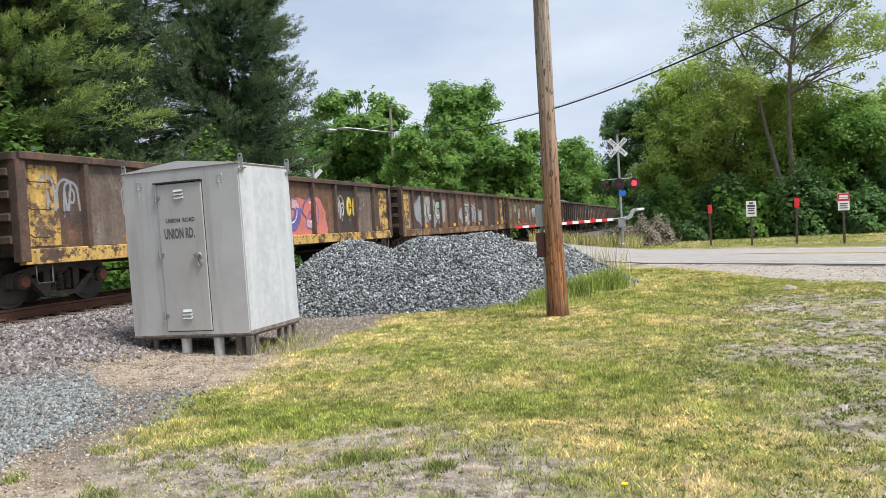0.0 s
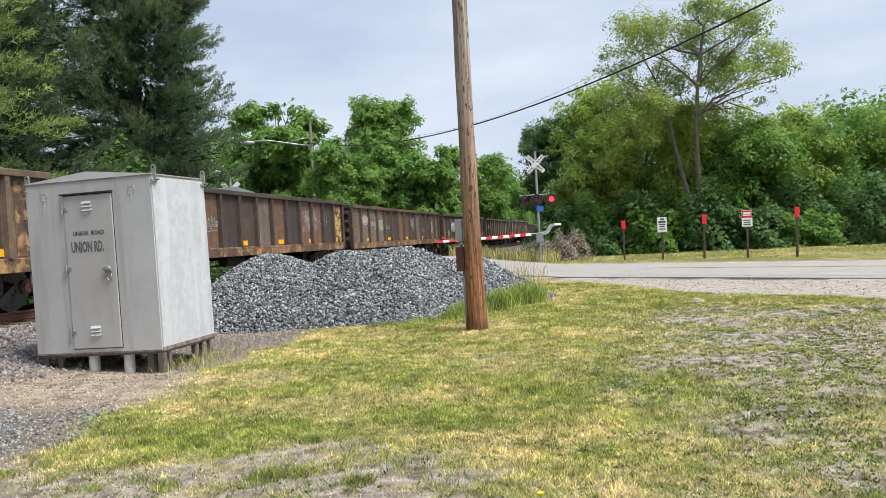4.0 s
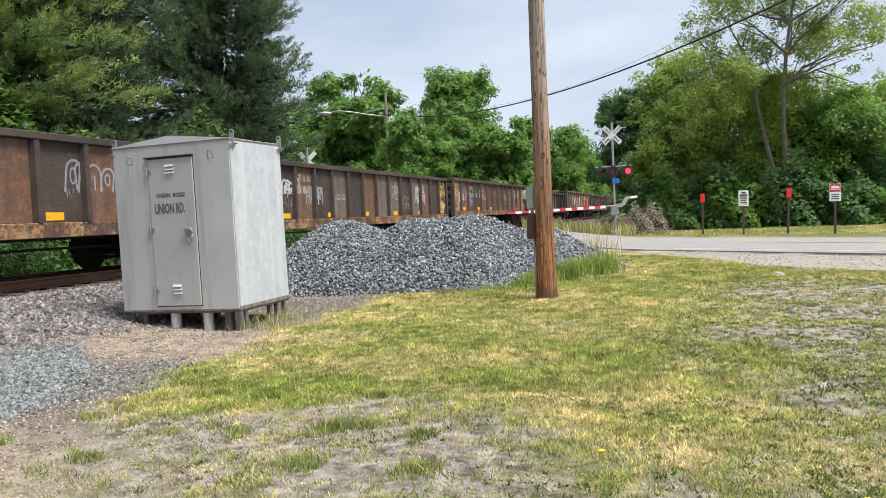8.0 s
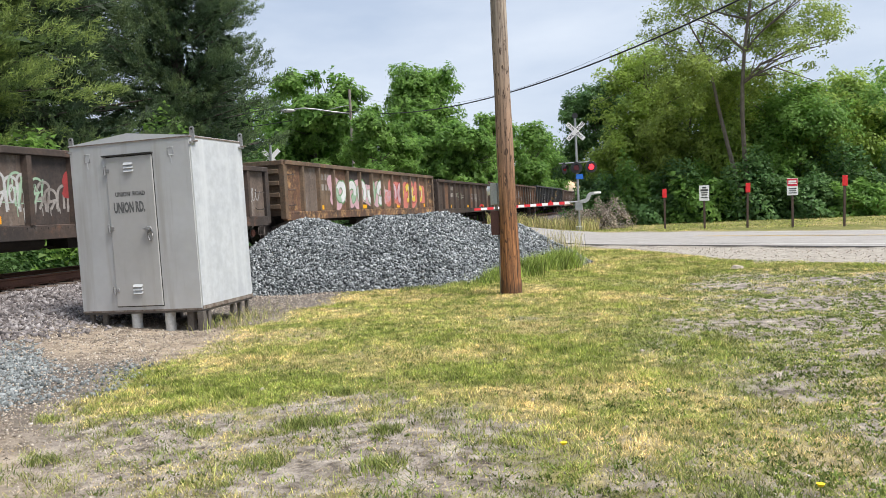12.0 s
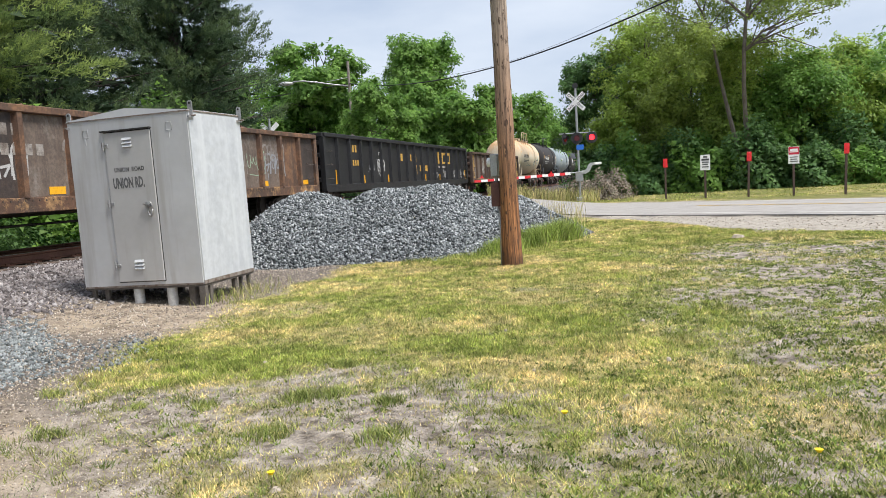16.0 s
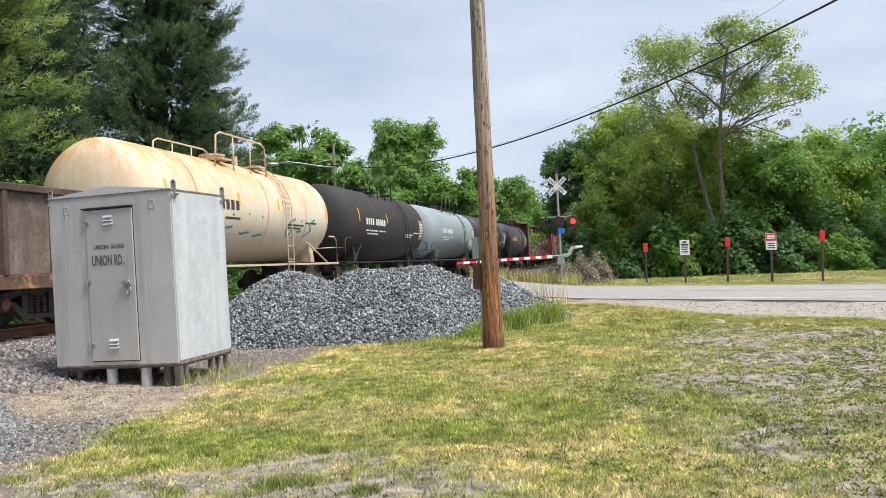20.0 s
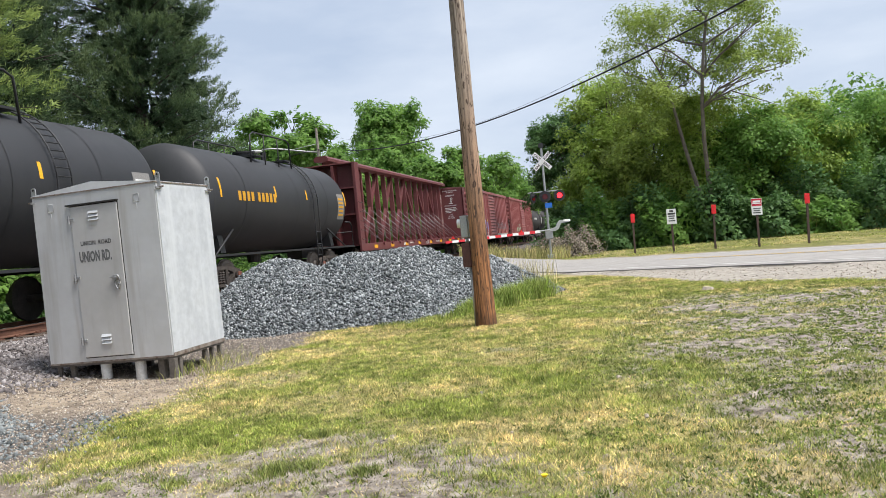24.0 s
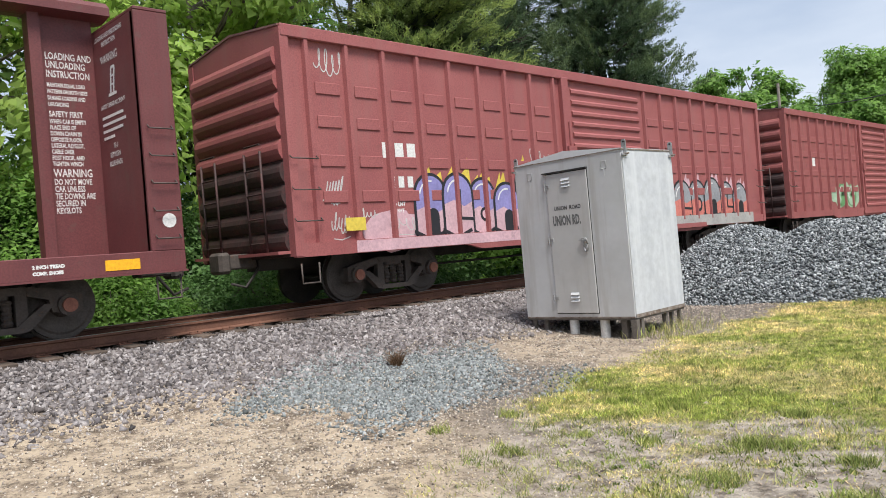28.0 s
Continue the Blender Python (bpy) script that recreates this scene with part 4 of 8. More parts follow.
# ---- street lamp and cables ----
M_OLDPOLE = surf("grey_old_pole", (0.2, 0.17, 0.145), (0.29, 0.26, 0.225), 3.0, 0.9, 0.3, 0.005, streak=(0.13, 0.11, 0.09))
M_CABLE = plain("black_cable", (0.012, 0.012, 0.013), 0.6)
LAMP = (-22.75, 57.0)
lz = float(ground_z(*LAMP))
street = thing("street_lamp", pose(LAMP[0], LAMP[1], lz), "grey timber pole with a curved street lamp arm", "street lamp")
part("pole", rod(fresh(), (0, 0, -0.3), (0, 0, 11.4 - lz), 0.13, 12, 0.1), M_OLDPOLE, street)
arm = fresh()
pipe(arm, [(0, 0, 9.3), (-1.1, -0.6, 9.46), (-2.25, -1.25, 9.68), (-3.1, -1.75, 9.79), (-3.75, -2.1, 9.75)], 0.055, 8)
pipe(arm, [(0, 0, 9.98), (-1.5, -0.9, 9.66)], 0.025, 6)
part("lamp_arm", arm, M_GALV, street)
head = fresh()
bmesh.ops.create_uvsphere(head, u_segments=14, v_segments=8, radius=1, matrix=pose(-4.2, -2.4, 9.62, 0, 0, 29) @ Matrix.Diagonal((0.6, 0.25, 0.16, 1)))
part("lamp_head", head, M_GALV, street, "grey cobra-head lamp")


def cable(name, a, c, sag, r, label):
    a, c = Vector(a), Vector(c)
    pts = [a.lerp(c, t) - Vector((0, 0, 4 * sag * t * (1 - t))) for t in np.linspace(0, 1, 33)]
    return tagged(part(name, tube(fresh(), pts, r, 6), M_CABLE), label, "cable")


wa = Vector((LAMP[0], LAMP[1], 9.7))
cable("overhead_cable", wa, (12.46, 18.3, 10.45), 2.65, 0.034, "thick black overhead cable strung across the road")
cable("overhead_cable", (LAMP[0], LAMP[1], 11.13), (12.3, 18.3, 12.36), 4.26, 0.006, "thin overhead wire above the cable")
cable("overhead_cable", wa, (-80, 66, 10.4), 0.8, 0.034, "black overhead cable running past the pines")

# ---- trees ----
M_BARK = surf("grey_bark", (0.11, 0.09, 0.072), (0.18, 0.155, 0.13), 3.0, 0.95, 0.7, 0.02, streak=(0.07, 0.055, 0.045))
M_PINE_BARK = surf("dark_pine_bark", (0.05, 0.042, 0.036), (0.09, 0.075, 0.062), 4.0, 0.95, 0.7, 0.02)
M_LEAF = {
    "maple": leaf_mat("maple_leaves", (0.13, 0.26, 0.06), (0.24, 0.4, 0.095), 0.5, 0.55),
    "light": leaf_mat("light_leaves", (0.24, 0.35, 0.072), (0.38, 0.5, 0.115), 0.5, 0.55),
    "dark": leaf_mat("dark_leaves", (0.075, 0.16, 0.052), (0.13, 0.235, 0.075), 0.5, 0.4),
    "bright": leaf_mat("bright_leaves", (0.29, 0.44, 0.1), (0.44, 0.58, 0.165), 0.5, 0.6),
    "locust": leaf_mat("locust_leaves", (0.23, 0.31, 0.07), (0.34, 0.43, 0.105), 0.6, 0.5),
    "pine": leaf_mat("pine_needles", (0.05, 0.092, 0.05), (0.1, 0.155, 0.078), 0.9, 0.25),
    "pine_tip": leaf_mat("new_pine_needles", (0.1, 0.155, 0.075), (0.165, 0.23, 0.1), 0.7, 0.35),
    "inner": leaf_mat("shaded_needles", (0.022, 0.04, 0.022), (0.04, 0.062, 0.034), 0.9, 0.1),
    "softpine": leaf_mat("soft_pine_needles", (0.13, 0.2, 0.07), (0.21, 0.295, 0.1), 0.6, 0.4),
    "softpine_tip": leaf_mat("new_soft_pine_needles", (0.28, 0.37, 0.115), (0.39, 0.49, 0.16), 0.6, 0.48),
}


def unit(v):
    return v / np.maximum(np.linalg.norm(v, axis=-1, keepdims=True), 1e-9)


def leaves(name, pts, along, across, length, width, material, parent, label=""):
    """Pointed leaf blades at the points, joined in one crown."""
    n = len(pts)
    la, wa_ = unit(along) * np.asarray(length)[:, None] * 0.62, unit(across) * np.asarray(width)[:, None] * 0.62
    v = np.stack([pts - la - wa_, pts - la * 0.7 + wa_, pts + la], 1)
    f = np.arange(3 * n).reshape(n, 3)
    ob = part_of(name, array_mesh(name, v.reshape(-1, 3), f), material, parent)
    return tagged(ob, label, kind="stuff")


def limb(bm, a, b, r0, r1, r, steps=3, bend=0.12):
    """A tapered, slightly crooked limb."""
    a, b = Vector(a), Vector(b)
    side = Vector(r.normal(size=3)) * (b - a).length * bend
    pts = [a.lerp(b, t) + side * math.sin(math.pi * t) for t in np.linspace(0, 1, steps + 1)]
    for k in range(steps):
        rod(bm, pts[k], pts[k + 1], r0 + (r1 - r0) * k / steps, 5 if r0 < 0.15 else 9, r0 + (r1 - r0) * (k + 1) / steps)
    return pts


def broadleaf(x, y, height, radius, leaf, seed, count=9000, leaf_size=0.3, low=0.22, clumps=60, label="", heads=None, stems=((0, 0, 0.65),), thin=0.72, flat=0.75, name="broadleaf_tree", category="tree", group="trees around the crossing"):
    """A tree with limbs to each head of the crown and flat, drooping sprays of leaves on the heads."""
    r = np.random.default_rng(seed)
    z = float(ground_z(x, y))
    ob = thing(name, pose(x, y, z), label or "leafy green broadleaf tree", category, group)
    zc, half = height * (1 + low) / 2, height * (1 - low) / 2
    if heads is None:
        lobes = 44
        u = r.uniform(-0.95, 0.86, lobes)
        a = r.uniform(0, 2 * np.pi, lobes)
        q = radius * np.sqrt((1 - np.abs(u) ** 2.4) * r.uniform(0.06, 1.0, lobes)) * 0.8
        lc = np.stack([q * np.cos(a), q * np.sin(a), zc + half * u], -1)
        lc[0] = (r.uniform(-0.2, 0.2) * radius, r.uniform(-0.2, 0.2) * radius, zc + 0.82 * half)
        lr = radius * r.uniform(0.26, 0.42, lobes)
        lr = np.minimum(lr, np.maximum(height * 0.98 - lc[:, 2], 0.12 * radius) * 1.1)
    else:
        lc, lr = np.array(heads)[:, :3], np.array(heads)[:, 3]
        lobes = len(lc)
    b = fresh()
    trunks = []
    for k, (hx, hy, hz) in enumerate(stems):
        trunks += limb(b, (0.12 * k, 0, -0.3), (hx, hy, hz * height), (0.018 if len(stems) == 1 else 0.014) * height / len(stems) ** 0.5, 0.005 * height, r, 7, 0.04)
    for k in range(min(lobes, 18)):
        end = Vector(lc[k]) - Vector((0, 0, 0.45 * float(lr[k])))
        below = [q for q in trunks if q.z < end.z - 0.25 * (end - q).length and q.z > 0.12 * height] or [trunks[1]]
        start = min(below, key=lambda q: (end - q).length)
        mid = limb(b, start, end, 0.0055 * height, 0.0016 * height, r, 3, 0.06)
        for j in range(2):
            limb(b, mid[1 + j], end + Vector(r.normal(size=3)) * float(lr[k]) * 0.45, 0.0028 * height, 0.001 * height, r, 1, 0.05)
    part("trunk", b, M_BARK, ob, "grey-brown trunk with spreading limbs")
    own = r.choice(lobes, clumps, p=lr ** 2 / (lr ** 2).sum())
    cd = unit(r.normal(size=(clumps, 3)) + np.array([0, 0, 0.25]))
    c = lc[own] + cd * lr[own][:, None] * r.uniform(0.35, 1.0, (clumps, 1)) * np.array([1, 1, 0.9])
    c[:, 2] = np.clip(c[:, 2], height * low * 0.8 + 0.1, height * 0.98)
    cr = (lr[own] * r.uniform(0.3, 0.56, clumps)).clip(0.25, 1.2)
    which = r.choice(clumps, count, p=cr ** 2 / (cr ** 2).sum())
    e = unit(r.normal(size=(count, 3)))
    q = e * cr[which][:, None] * r.uniform(0.15, 1.0, (count, 1)) ** 0.6
    spread_ = np.hypot(q[:, 0], q[:, 1]) / cr[which]
    q[:, 2] = q[:, 2] * flat - 0.2 * cr[which] * spread_ ** 2
    p = c[which] + q
    away = unit(p - lc[own][which]) + 0.4 * unit(p - np.array([0, 0, zc]))
    nrm = unit(np.array([0, 0, 0.55]) + 0.7 * away + 0.45 * r.normal(size=(count, 3)))
    along = q + 0.5 * cr[which][:, None] * r.normal(size=(count, 3)) + np.array([0, 0, -0.15])
    along = unit(along - (along * nrm).sum(1, keepdims=True) * nrm)
    sz = leaf_size * r.uniform(0.6, 1.35, count)
    leaves("crown", p, along, np.cross(nrm, along), sz, sz * thin, M_LEAF[leaf], ob, "uneven crown of many leaves")
    return ob


def pine(x, y, height, radius, leaf, seed, tiers=30, label="", low=0.1, boughs=7, tufts=16, needles=15, lift=0.3):
    """A pine: tiers of boughs that carry plumes of needle tufts."""
    r = np.random.default_rng(seed)
    z = float(ground_z(x, y))
    ob = thing("pine_tree", pose(x, y, z), label or "tall dark green pine with layered boughs", "pine tree", "pines behind the track")
    b = fresh()
    rod(b, (0, 0, -0.3), (0, 0, height * 0.97), 0.016 * height, 10, 0.03)
    pts, dirs, tips, deep = [], [], [], []
    for k in range(tiers):
        t = low + (1 - low) * (k + r.uniform(-0.4, 0.4)) / tiers
        reach = radius * (1 - max(t, 0)) ** 0.62 * (0.8 + 0.28 * math.sin(k * 2.3 + seed))
        zz = height * t
        for j in range(boughs):
            a = r.uniform(0, 2 * math.pi)
            ln = max(reach * r.uniform(0.7, 1.04), 0.5)
            rise = r.uniform(0.3, 1.0) * lift
            root = Vector((0, 0, zz - 0.05 * ln))
            out = Vector((math.cos(a), math.sin(a), 0))
            side = Vector((-math.sin(a), math.cos(a), 0))
            if ln > 1.6 and j % 2:
                rod(b, root, root + out * ln * 0.9 + Vector((0, 0, ln * rise * 0.8)), 0.015 + 0.009 * ln, 4, 0.008)
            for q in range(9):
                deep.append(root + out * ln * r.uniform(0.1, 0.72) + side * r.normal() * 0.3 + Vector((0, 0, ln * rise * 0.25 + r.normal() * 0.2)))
            for q in range(int(tufts * (0.5 + 0.5 * ln / radius))):
                s = 1 - 0.85 * r.uniform(0, 1) ** 1.35
                w = r.normal() * 0.22 * min(ln, 2.6) * (1.15 - 0.6 * s)
                pts.append(root + out * ln * s + side * w + Vector((0, 0, ln * rise * s * s - 0.2 * abs(w) + r.normal() * 0.1)))
                dirs.append((out.x + 0.5 * side.x * w, out.y + 0.5 * side.y * w, 0.25 + lift * 1.4 * s))
                tips.append(s > 0.8 and r.uniform() < 0.75)
    part("trunk", b, M_PINE_BARK, ob, "straight dark trunk with tiers of boughs")
    n = len(pts)
    pts, dirs, tips = np.array(pts), unit(np.array(dirs)), np.array(tips)
    # coarse sprays inside the crown, their dark colour painting its shade and closing gaps
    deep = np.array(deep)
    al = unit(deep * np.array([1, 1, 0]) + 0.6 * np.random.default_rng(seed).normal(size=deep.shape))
    leaves("inner_sprays", deep, al, unit(np.cross(al, np.array([0, 0, 1.0]) + 0.9 * r.normal(size=al.shape))), r.uniform(0.3, 0.6, len(deep)), r.uniform(0.14, 0.3, len(deep)), M_LEAF["inner"], ob, "dark inner sprays that paint shade into the crown")
    # many fine needles on the lower, open side of the tree; fewer and longer ones high up and at the back
    fine = (pts[:, 2] < 14.5) & (pts[:, 0] * 0.6 - pts[:, 1] * 0.8 > -1.2)
    for name, sel, mat in (("needles", ~tips, leaf), ("new_needles", tips, leaf + "_tip")):
        k = np.where(fine[sel], needles, max(6, needles // 4))
        ax, own = np.repeat(dirs[sel], k, 0), np.repeat(fine[sel], k)
        p = np.repeat(pts[sel], k, 0) + ax * r.uniform(-0.26, 0.2, (len(ax), 1)) + r.normal(size=ax.shape) * 0.05
        ring = unit(np.cross(ax, r.normal(size=ax.shape)))
        al = unit(0.6 * ax + ring * r.uniform(0.25, 1.0, (len(p), 1)) + np.array([0, 0, 0.18]))
        ln = r.uniform(0.085, 0.165, len(p)) * np.where(own, 1.0, 1.3)
        leaves(name, p + al * ln[:, None] * 0.45, al, np.cross(al, r.normal(size=al.shape)), ln, ln * np.where(own, 0.2, 0.28), M_LEAF[mat], ob, "fine soft needles" if name == "needles" else "paler new needles at the bough tips")
    return ob


def at_view(az, dist):
    return -dist * math.sin(radians(az)), dist * math.cos(radians(az))


def top(el, dist):
    return 1.5 + dist * math.tan(radians(el))


# pines beyond the track
pine(-20.3, 30.5, 26, 6.6, "pine", 1, 42, low=0.05, boughs=12, tufts=42, needles=30)
pine(-22.5, 24.5, 27, 6.6, "pine", 2, 42, low=0.05, boughs=12, tufts=38, needles=27)
pine(-19.8, 18.0, 21, 5.8, "softpine", 3, 40, "soft yellow-green pine with drooping boughs", 0.03, 12, 40, 32, 0.12)
pine(-25.5, 30.0, 24, 6.0, "pine", 6, 34, low=0.04, boughs=10, tufts=24, needles=14)
pine(-23.5, 39.0, 20, 4.6, "pine", 4, 28, low=0.05, boughs=9, tufts=16, needles=24)
pine(-25.5, 14.0, 22, 6.4, "softpine", 5, 34, "soft yellow-green pine with drooping boughs", 0.04, 11, 18, 16, 0.12)
# broadleaf trees behind the track, towards the near side
for x, y, h, rad, leaf, seed in ((-20.5, 10.5, 16, 4.6, "bright", 11), (-21.5, 4.5, 17, 5.2, "bright", 12), (-19.5, -2.5, 15, 4.6, "bright", 13), (-27, 9, 21, 5.8, "maple", 14), (-29, 1, 20, 5.8, "maple", 15), (-21.0, -9.0, 16, 5.4, "maple", 16), (-30, 24, 22, 5.4, "maple", 17), (-27, -6, 19, 5.8, "dark", 18)):
    broadleaf(x, y, h, 1.12 * rad, leaf, seed, 14000 if x < -26 else 28000, 0.3 if x < -26 else 0.22, 0.04, 380, label="leafy broadleaf tree behind the railway track")
# far broadleaf trees beyond the crossing
for az, el, d, rad, leaf, seed, low in ((24.4, 10.7, 68, 4.8, "maple", 21, 0.08), (16.2, 11.0, 92, 5.4, "maple", 22, 0.3), (19.6, 8.0, 57, 2.5, "maple", 23, 0.02), (22.4, 6.8, 80, 4.6, "maple", 24, 0.1), (15.4, 6.8, 74, 3.6, "maple", 25, 0.05),
                                        (11.7, 7.2, 84, 3.2, "maple", 26, 0.05), (13.4, 6.2, 72, 3.0, "maple", 27, 0.05), (9.6, 6.1, 90, 3.8, "maple", 28, 0.05), (8.3, 5.4, 100, 3.8, "maple", 29, 0.05), (7.2, 4.4, 118, 4.0, "maple", 30, 0.05),
                                        (17.8, 6.2, 76, 3.6, "maple", 31, 0.05), (28.8, 9.6, 75, 6.0, "maple", 33, 0.1), (6.2, 3.4, 150, 5.0, "dark", 34, 0.1), (32, 9, 72, 6, "dark", 35, 0.1)):
    x, y = at_view(az, d)
    broadleaf(x, y, top(el, d), 1.12 * rad, leaf, seed, 56000 if seed < 23 else 34000 if seed < 26 else 16000, 0.18 if seed == 23 else 0.3, low, 1100, label="rounded leafy tree beyond the road crossing")
# the dense stand of trees across the road
for az, el, d, rad, leaf, seed in ((4.0, 8.9, 64, 2.9, "dark", 41), (0.5, 11.3, 58, 3.6, "light", 42), (-2.6, 9.4, 57, 3.8, "locust", 43), (-5.6, 8.8, 56, 4.0, "light", 44), (-8.6, 7.6, 55, 3.8, "maple", 45), (-11.7, 8.4, 57, 3.6, "light", 46), (-14.4, 7.4, 60, 4.2, "maple", 47),
                                   (-17.4, 8.6, 66, 4.8, "maple", 48), (-21.0, 9.0, 62, 4.8, "light", 49), (-3.5, 8.0, 66, 5.0, "dark", 50), (-9.6, 7.0, 66, 5.0, "dark", 51), (-25, 9, 60, 5, "maple", 52)):
    x, y = at_view(az, d)
    broadleaf(x, y, top(el, d), 1.15 * rad, leaf, seed, 12000 if d > 65 or az < -20 else 42000, 0.3 if d > 65 else 0.17, 0.02, 900, label="dense leafy tree with foliage down to the grass")
# taller thin-crowned tree rising out of the stand, its crown in loose heads
x0, y0 = at_view(-6.2, 51)
heads = []
for k, (az, el, rad) in enumerate(((-1.9, 14.0, 1.3), (-0.4, 12.5, 1.0), (-3.4, 12.9, 1.4), (-5.2, 13.9, 1.3), (-7.3, 14.8, 1.2), (-9.0, 13.4, 1.4), (-10.8, 11.6, 1.3), (-11.7, 10.0, 0.8), (-6.6, 12.4, 1.3), (-8.6, 11.2, 1.3), (-9.8, 9.4, 1.2), (-3.9, 11.0, 1.3), (-1.6, 11.0, 1.2), (-7.4, 9.6, 1.1), (-5.6, 10.6, 1.1), (-10.6, 13.0, 0.9), (-2.8, 14.4, 1.0), (-6.2, 15.0, 0.9), (-3.0, 8.6, 1.3), (-5.0, 8.2, 1.2), (-1.0, 8.8, 1.2), (-7.0, 7.6, 1.1), (-4.2, 6.8, 1.2), (-1.8, 6.9, 1.2))):
    hx, hy = at_view(az, 51 + 2.2 * math.sin(2.4 * k))
    heads.append((hx - x0, hy - y0, top(el, 51), rad * 1.3))
broadleaf(x0, y0, top(15.6, 51), 5.8, "locust", 61, 34000, 0.14, 0.3, 520, "tall thin-crowned tree with pale feathery leaves", heads, ((-2.0, 0.4, 0.62), (0.55, -0.3, 0.88)), 0.6, 0.62)


def bush(x, y, height, radius, leaf, seed, count, size, label, name="bush"):
    r = np.random.default_rng(seed)
    ob = thing(name, pose(x, y, float(ground_z(x, y))), label, "bush", "undergrowth")
    b = fresh()
    for k in range(7):
        a = r.uniform(0, 2 * math.pi)
        limb(b, (0, 0, -0.1), (math.cos(a) * radius * 0.6, math.sin(a) * radius * 0.6, height * r.uniform(0.5, 0.85)), 0.03, 0.008, r, 3)
    part("woody_base", b, M_BARK, ob)
    d = unit(r.normal(size=(count, 3)))
    d[:, 2] = np.abs(d[:, 2])
    nrm = unit(0.5 * d + np.array([0, 0, 0.5]) + 0.45 * r.normal(size=d.shape))
    lump = 1 + 0.25 * np.sin(5 * d[:, 0] + seed) * np.sin(4 * d[:, 1] + 2 * seed) + 0.15 * np.sin(9 * d[:, 2] + 7 * d[:, 0])
    p = d * (lump * r.uniform(0.55, 1.05, count) ** 0.5)[:, None] * np.array([radius, radius, height])
    along = d + 0.7 * r.normal(size=d.shape) + np.array([0, 0, -0.4])
    along = unit(along - (along * nrm).sum(1, keepdims=True) * nrm)
    across = np.cross(nrm, along)
    s = size * r.uniform(0.6, 1.4, count)
    leaves("foliage", p, along, across, s, s * 0.7, M_LEAF[leaf], ob, "dense small leaves")
    return ob


k = 0
for y in np.arange(-9, 36, 2.1):
    k += 1
    # low bushes lean to dark leaves, painting in the shade under the cars
    bush(-16.2 - 0.6 * math.sin(3.1 * k), y + 0.5 * math.sin(5 * k), 1.5 + 0.5 * math.sin(2.7 * k), 1.7, ("dark", "dark", "maple")[k % 3], 70 + k, 7500 if y < 15 else 2600, 0.08 if y < 15 else 0.13, "leafy bush behind the railway track")
    bush(-18.6 - 0.9 * math.sin(2.1 * k), y + 0.8 * math.sin(3 * k), 3.6 + 1.3 * math.sin(1.9 * k), 2.3, ("dark", "dark", "maple")[k % 3], 170 + k, 13000 if y < 15 else 5000, 0.105 if y < 15 else 0.18, "tall leafy shrub behind the railway track")
for j, az in enumerate(np.arange(3.5, -22, -1.7)):
    x, y = at_view(az, 51.5 + 1.2 * math.sin(3 * j))
    bush(x, y, 2.9 + 1.1 * math.sin(2.3 * j), 2.3, ("dark", "maple", "dark")[j % 3], 120 + j, 4000, 0.22, "dense bush at the foot of the trees")

M_LEAF["dry"] = leaf_mat("dry_twigs", (0.24, 0.205, 0.17), (0.36, 0.31, 0.26), 0.8, 0.2)
for bx_, by_, bh, br in ((-3.1, 44.4, 1.5, 1.0), (-2.3, 45.2, 1.7, 1.1), (-4.2, 45.6, 1.2, 1.0)):
    bush(bx_, by_, bh, br, "dry", int(300 + 10 * bh), 1500, 0.09, "grey leafless brush beside the crossing mast", "dry_brush")

# ---- grass ----


def make_blade_mat(name, fresh_c, dry_c):
    m, n, l, p = nodes_of(name)
    g = n.new("ShaderNodeNewGeometry")
    col = mix_node(n, l, attr(n, "dry"), fresh_c, dry_c)
    col = mix_node(n, l, 1.0, col, ramp_node(n, l, g.outputs["Random Per Island"], 0.0, 1.0, (0.38, 0.4, 0.38), (1.6, 1.55, 1.5)), "MULTIPLY")
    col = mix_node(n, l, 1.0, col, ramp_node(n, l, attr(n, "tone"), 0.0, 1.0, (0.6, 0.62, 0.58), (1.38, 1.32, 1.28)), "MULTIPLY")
    l.new(col, p.inputs["Base Color"])
    p.inputs["Roughness"].default_value = 0.6
    p.inputs["Specular IOR Level"].default_value = 0.2
    t = n.new("ShaderNodeBsdfTranslucent")
    l.new(col, t.inputs["Color"])
    mx = n.new("ShaderNodeMixShader")
    mx.inputs[0].default_value = 0.3
    l.new(p.outputs[0], mx.inputs[1])
    l.new(t.outputs[0], mx.inputs[2])
    l.new(mx.outputs[0], n["Material Output"].inputs[0])
    return m


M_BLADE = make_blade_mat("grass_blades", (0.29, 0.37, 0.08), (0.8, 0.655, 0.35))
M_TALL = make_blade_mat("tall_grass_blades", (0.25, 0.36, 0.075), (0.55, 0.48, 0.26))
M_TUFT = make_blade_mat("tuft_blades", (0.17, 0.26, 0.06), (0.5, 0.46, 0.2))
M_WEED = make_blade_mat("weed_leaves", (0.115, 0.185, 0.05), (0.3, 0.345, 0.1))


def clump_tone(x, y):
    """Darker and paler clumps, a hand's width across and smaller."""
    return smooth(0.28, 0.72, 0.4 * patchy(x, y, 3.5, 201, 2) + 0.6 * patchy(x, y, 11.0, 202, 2))


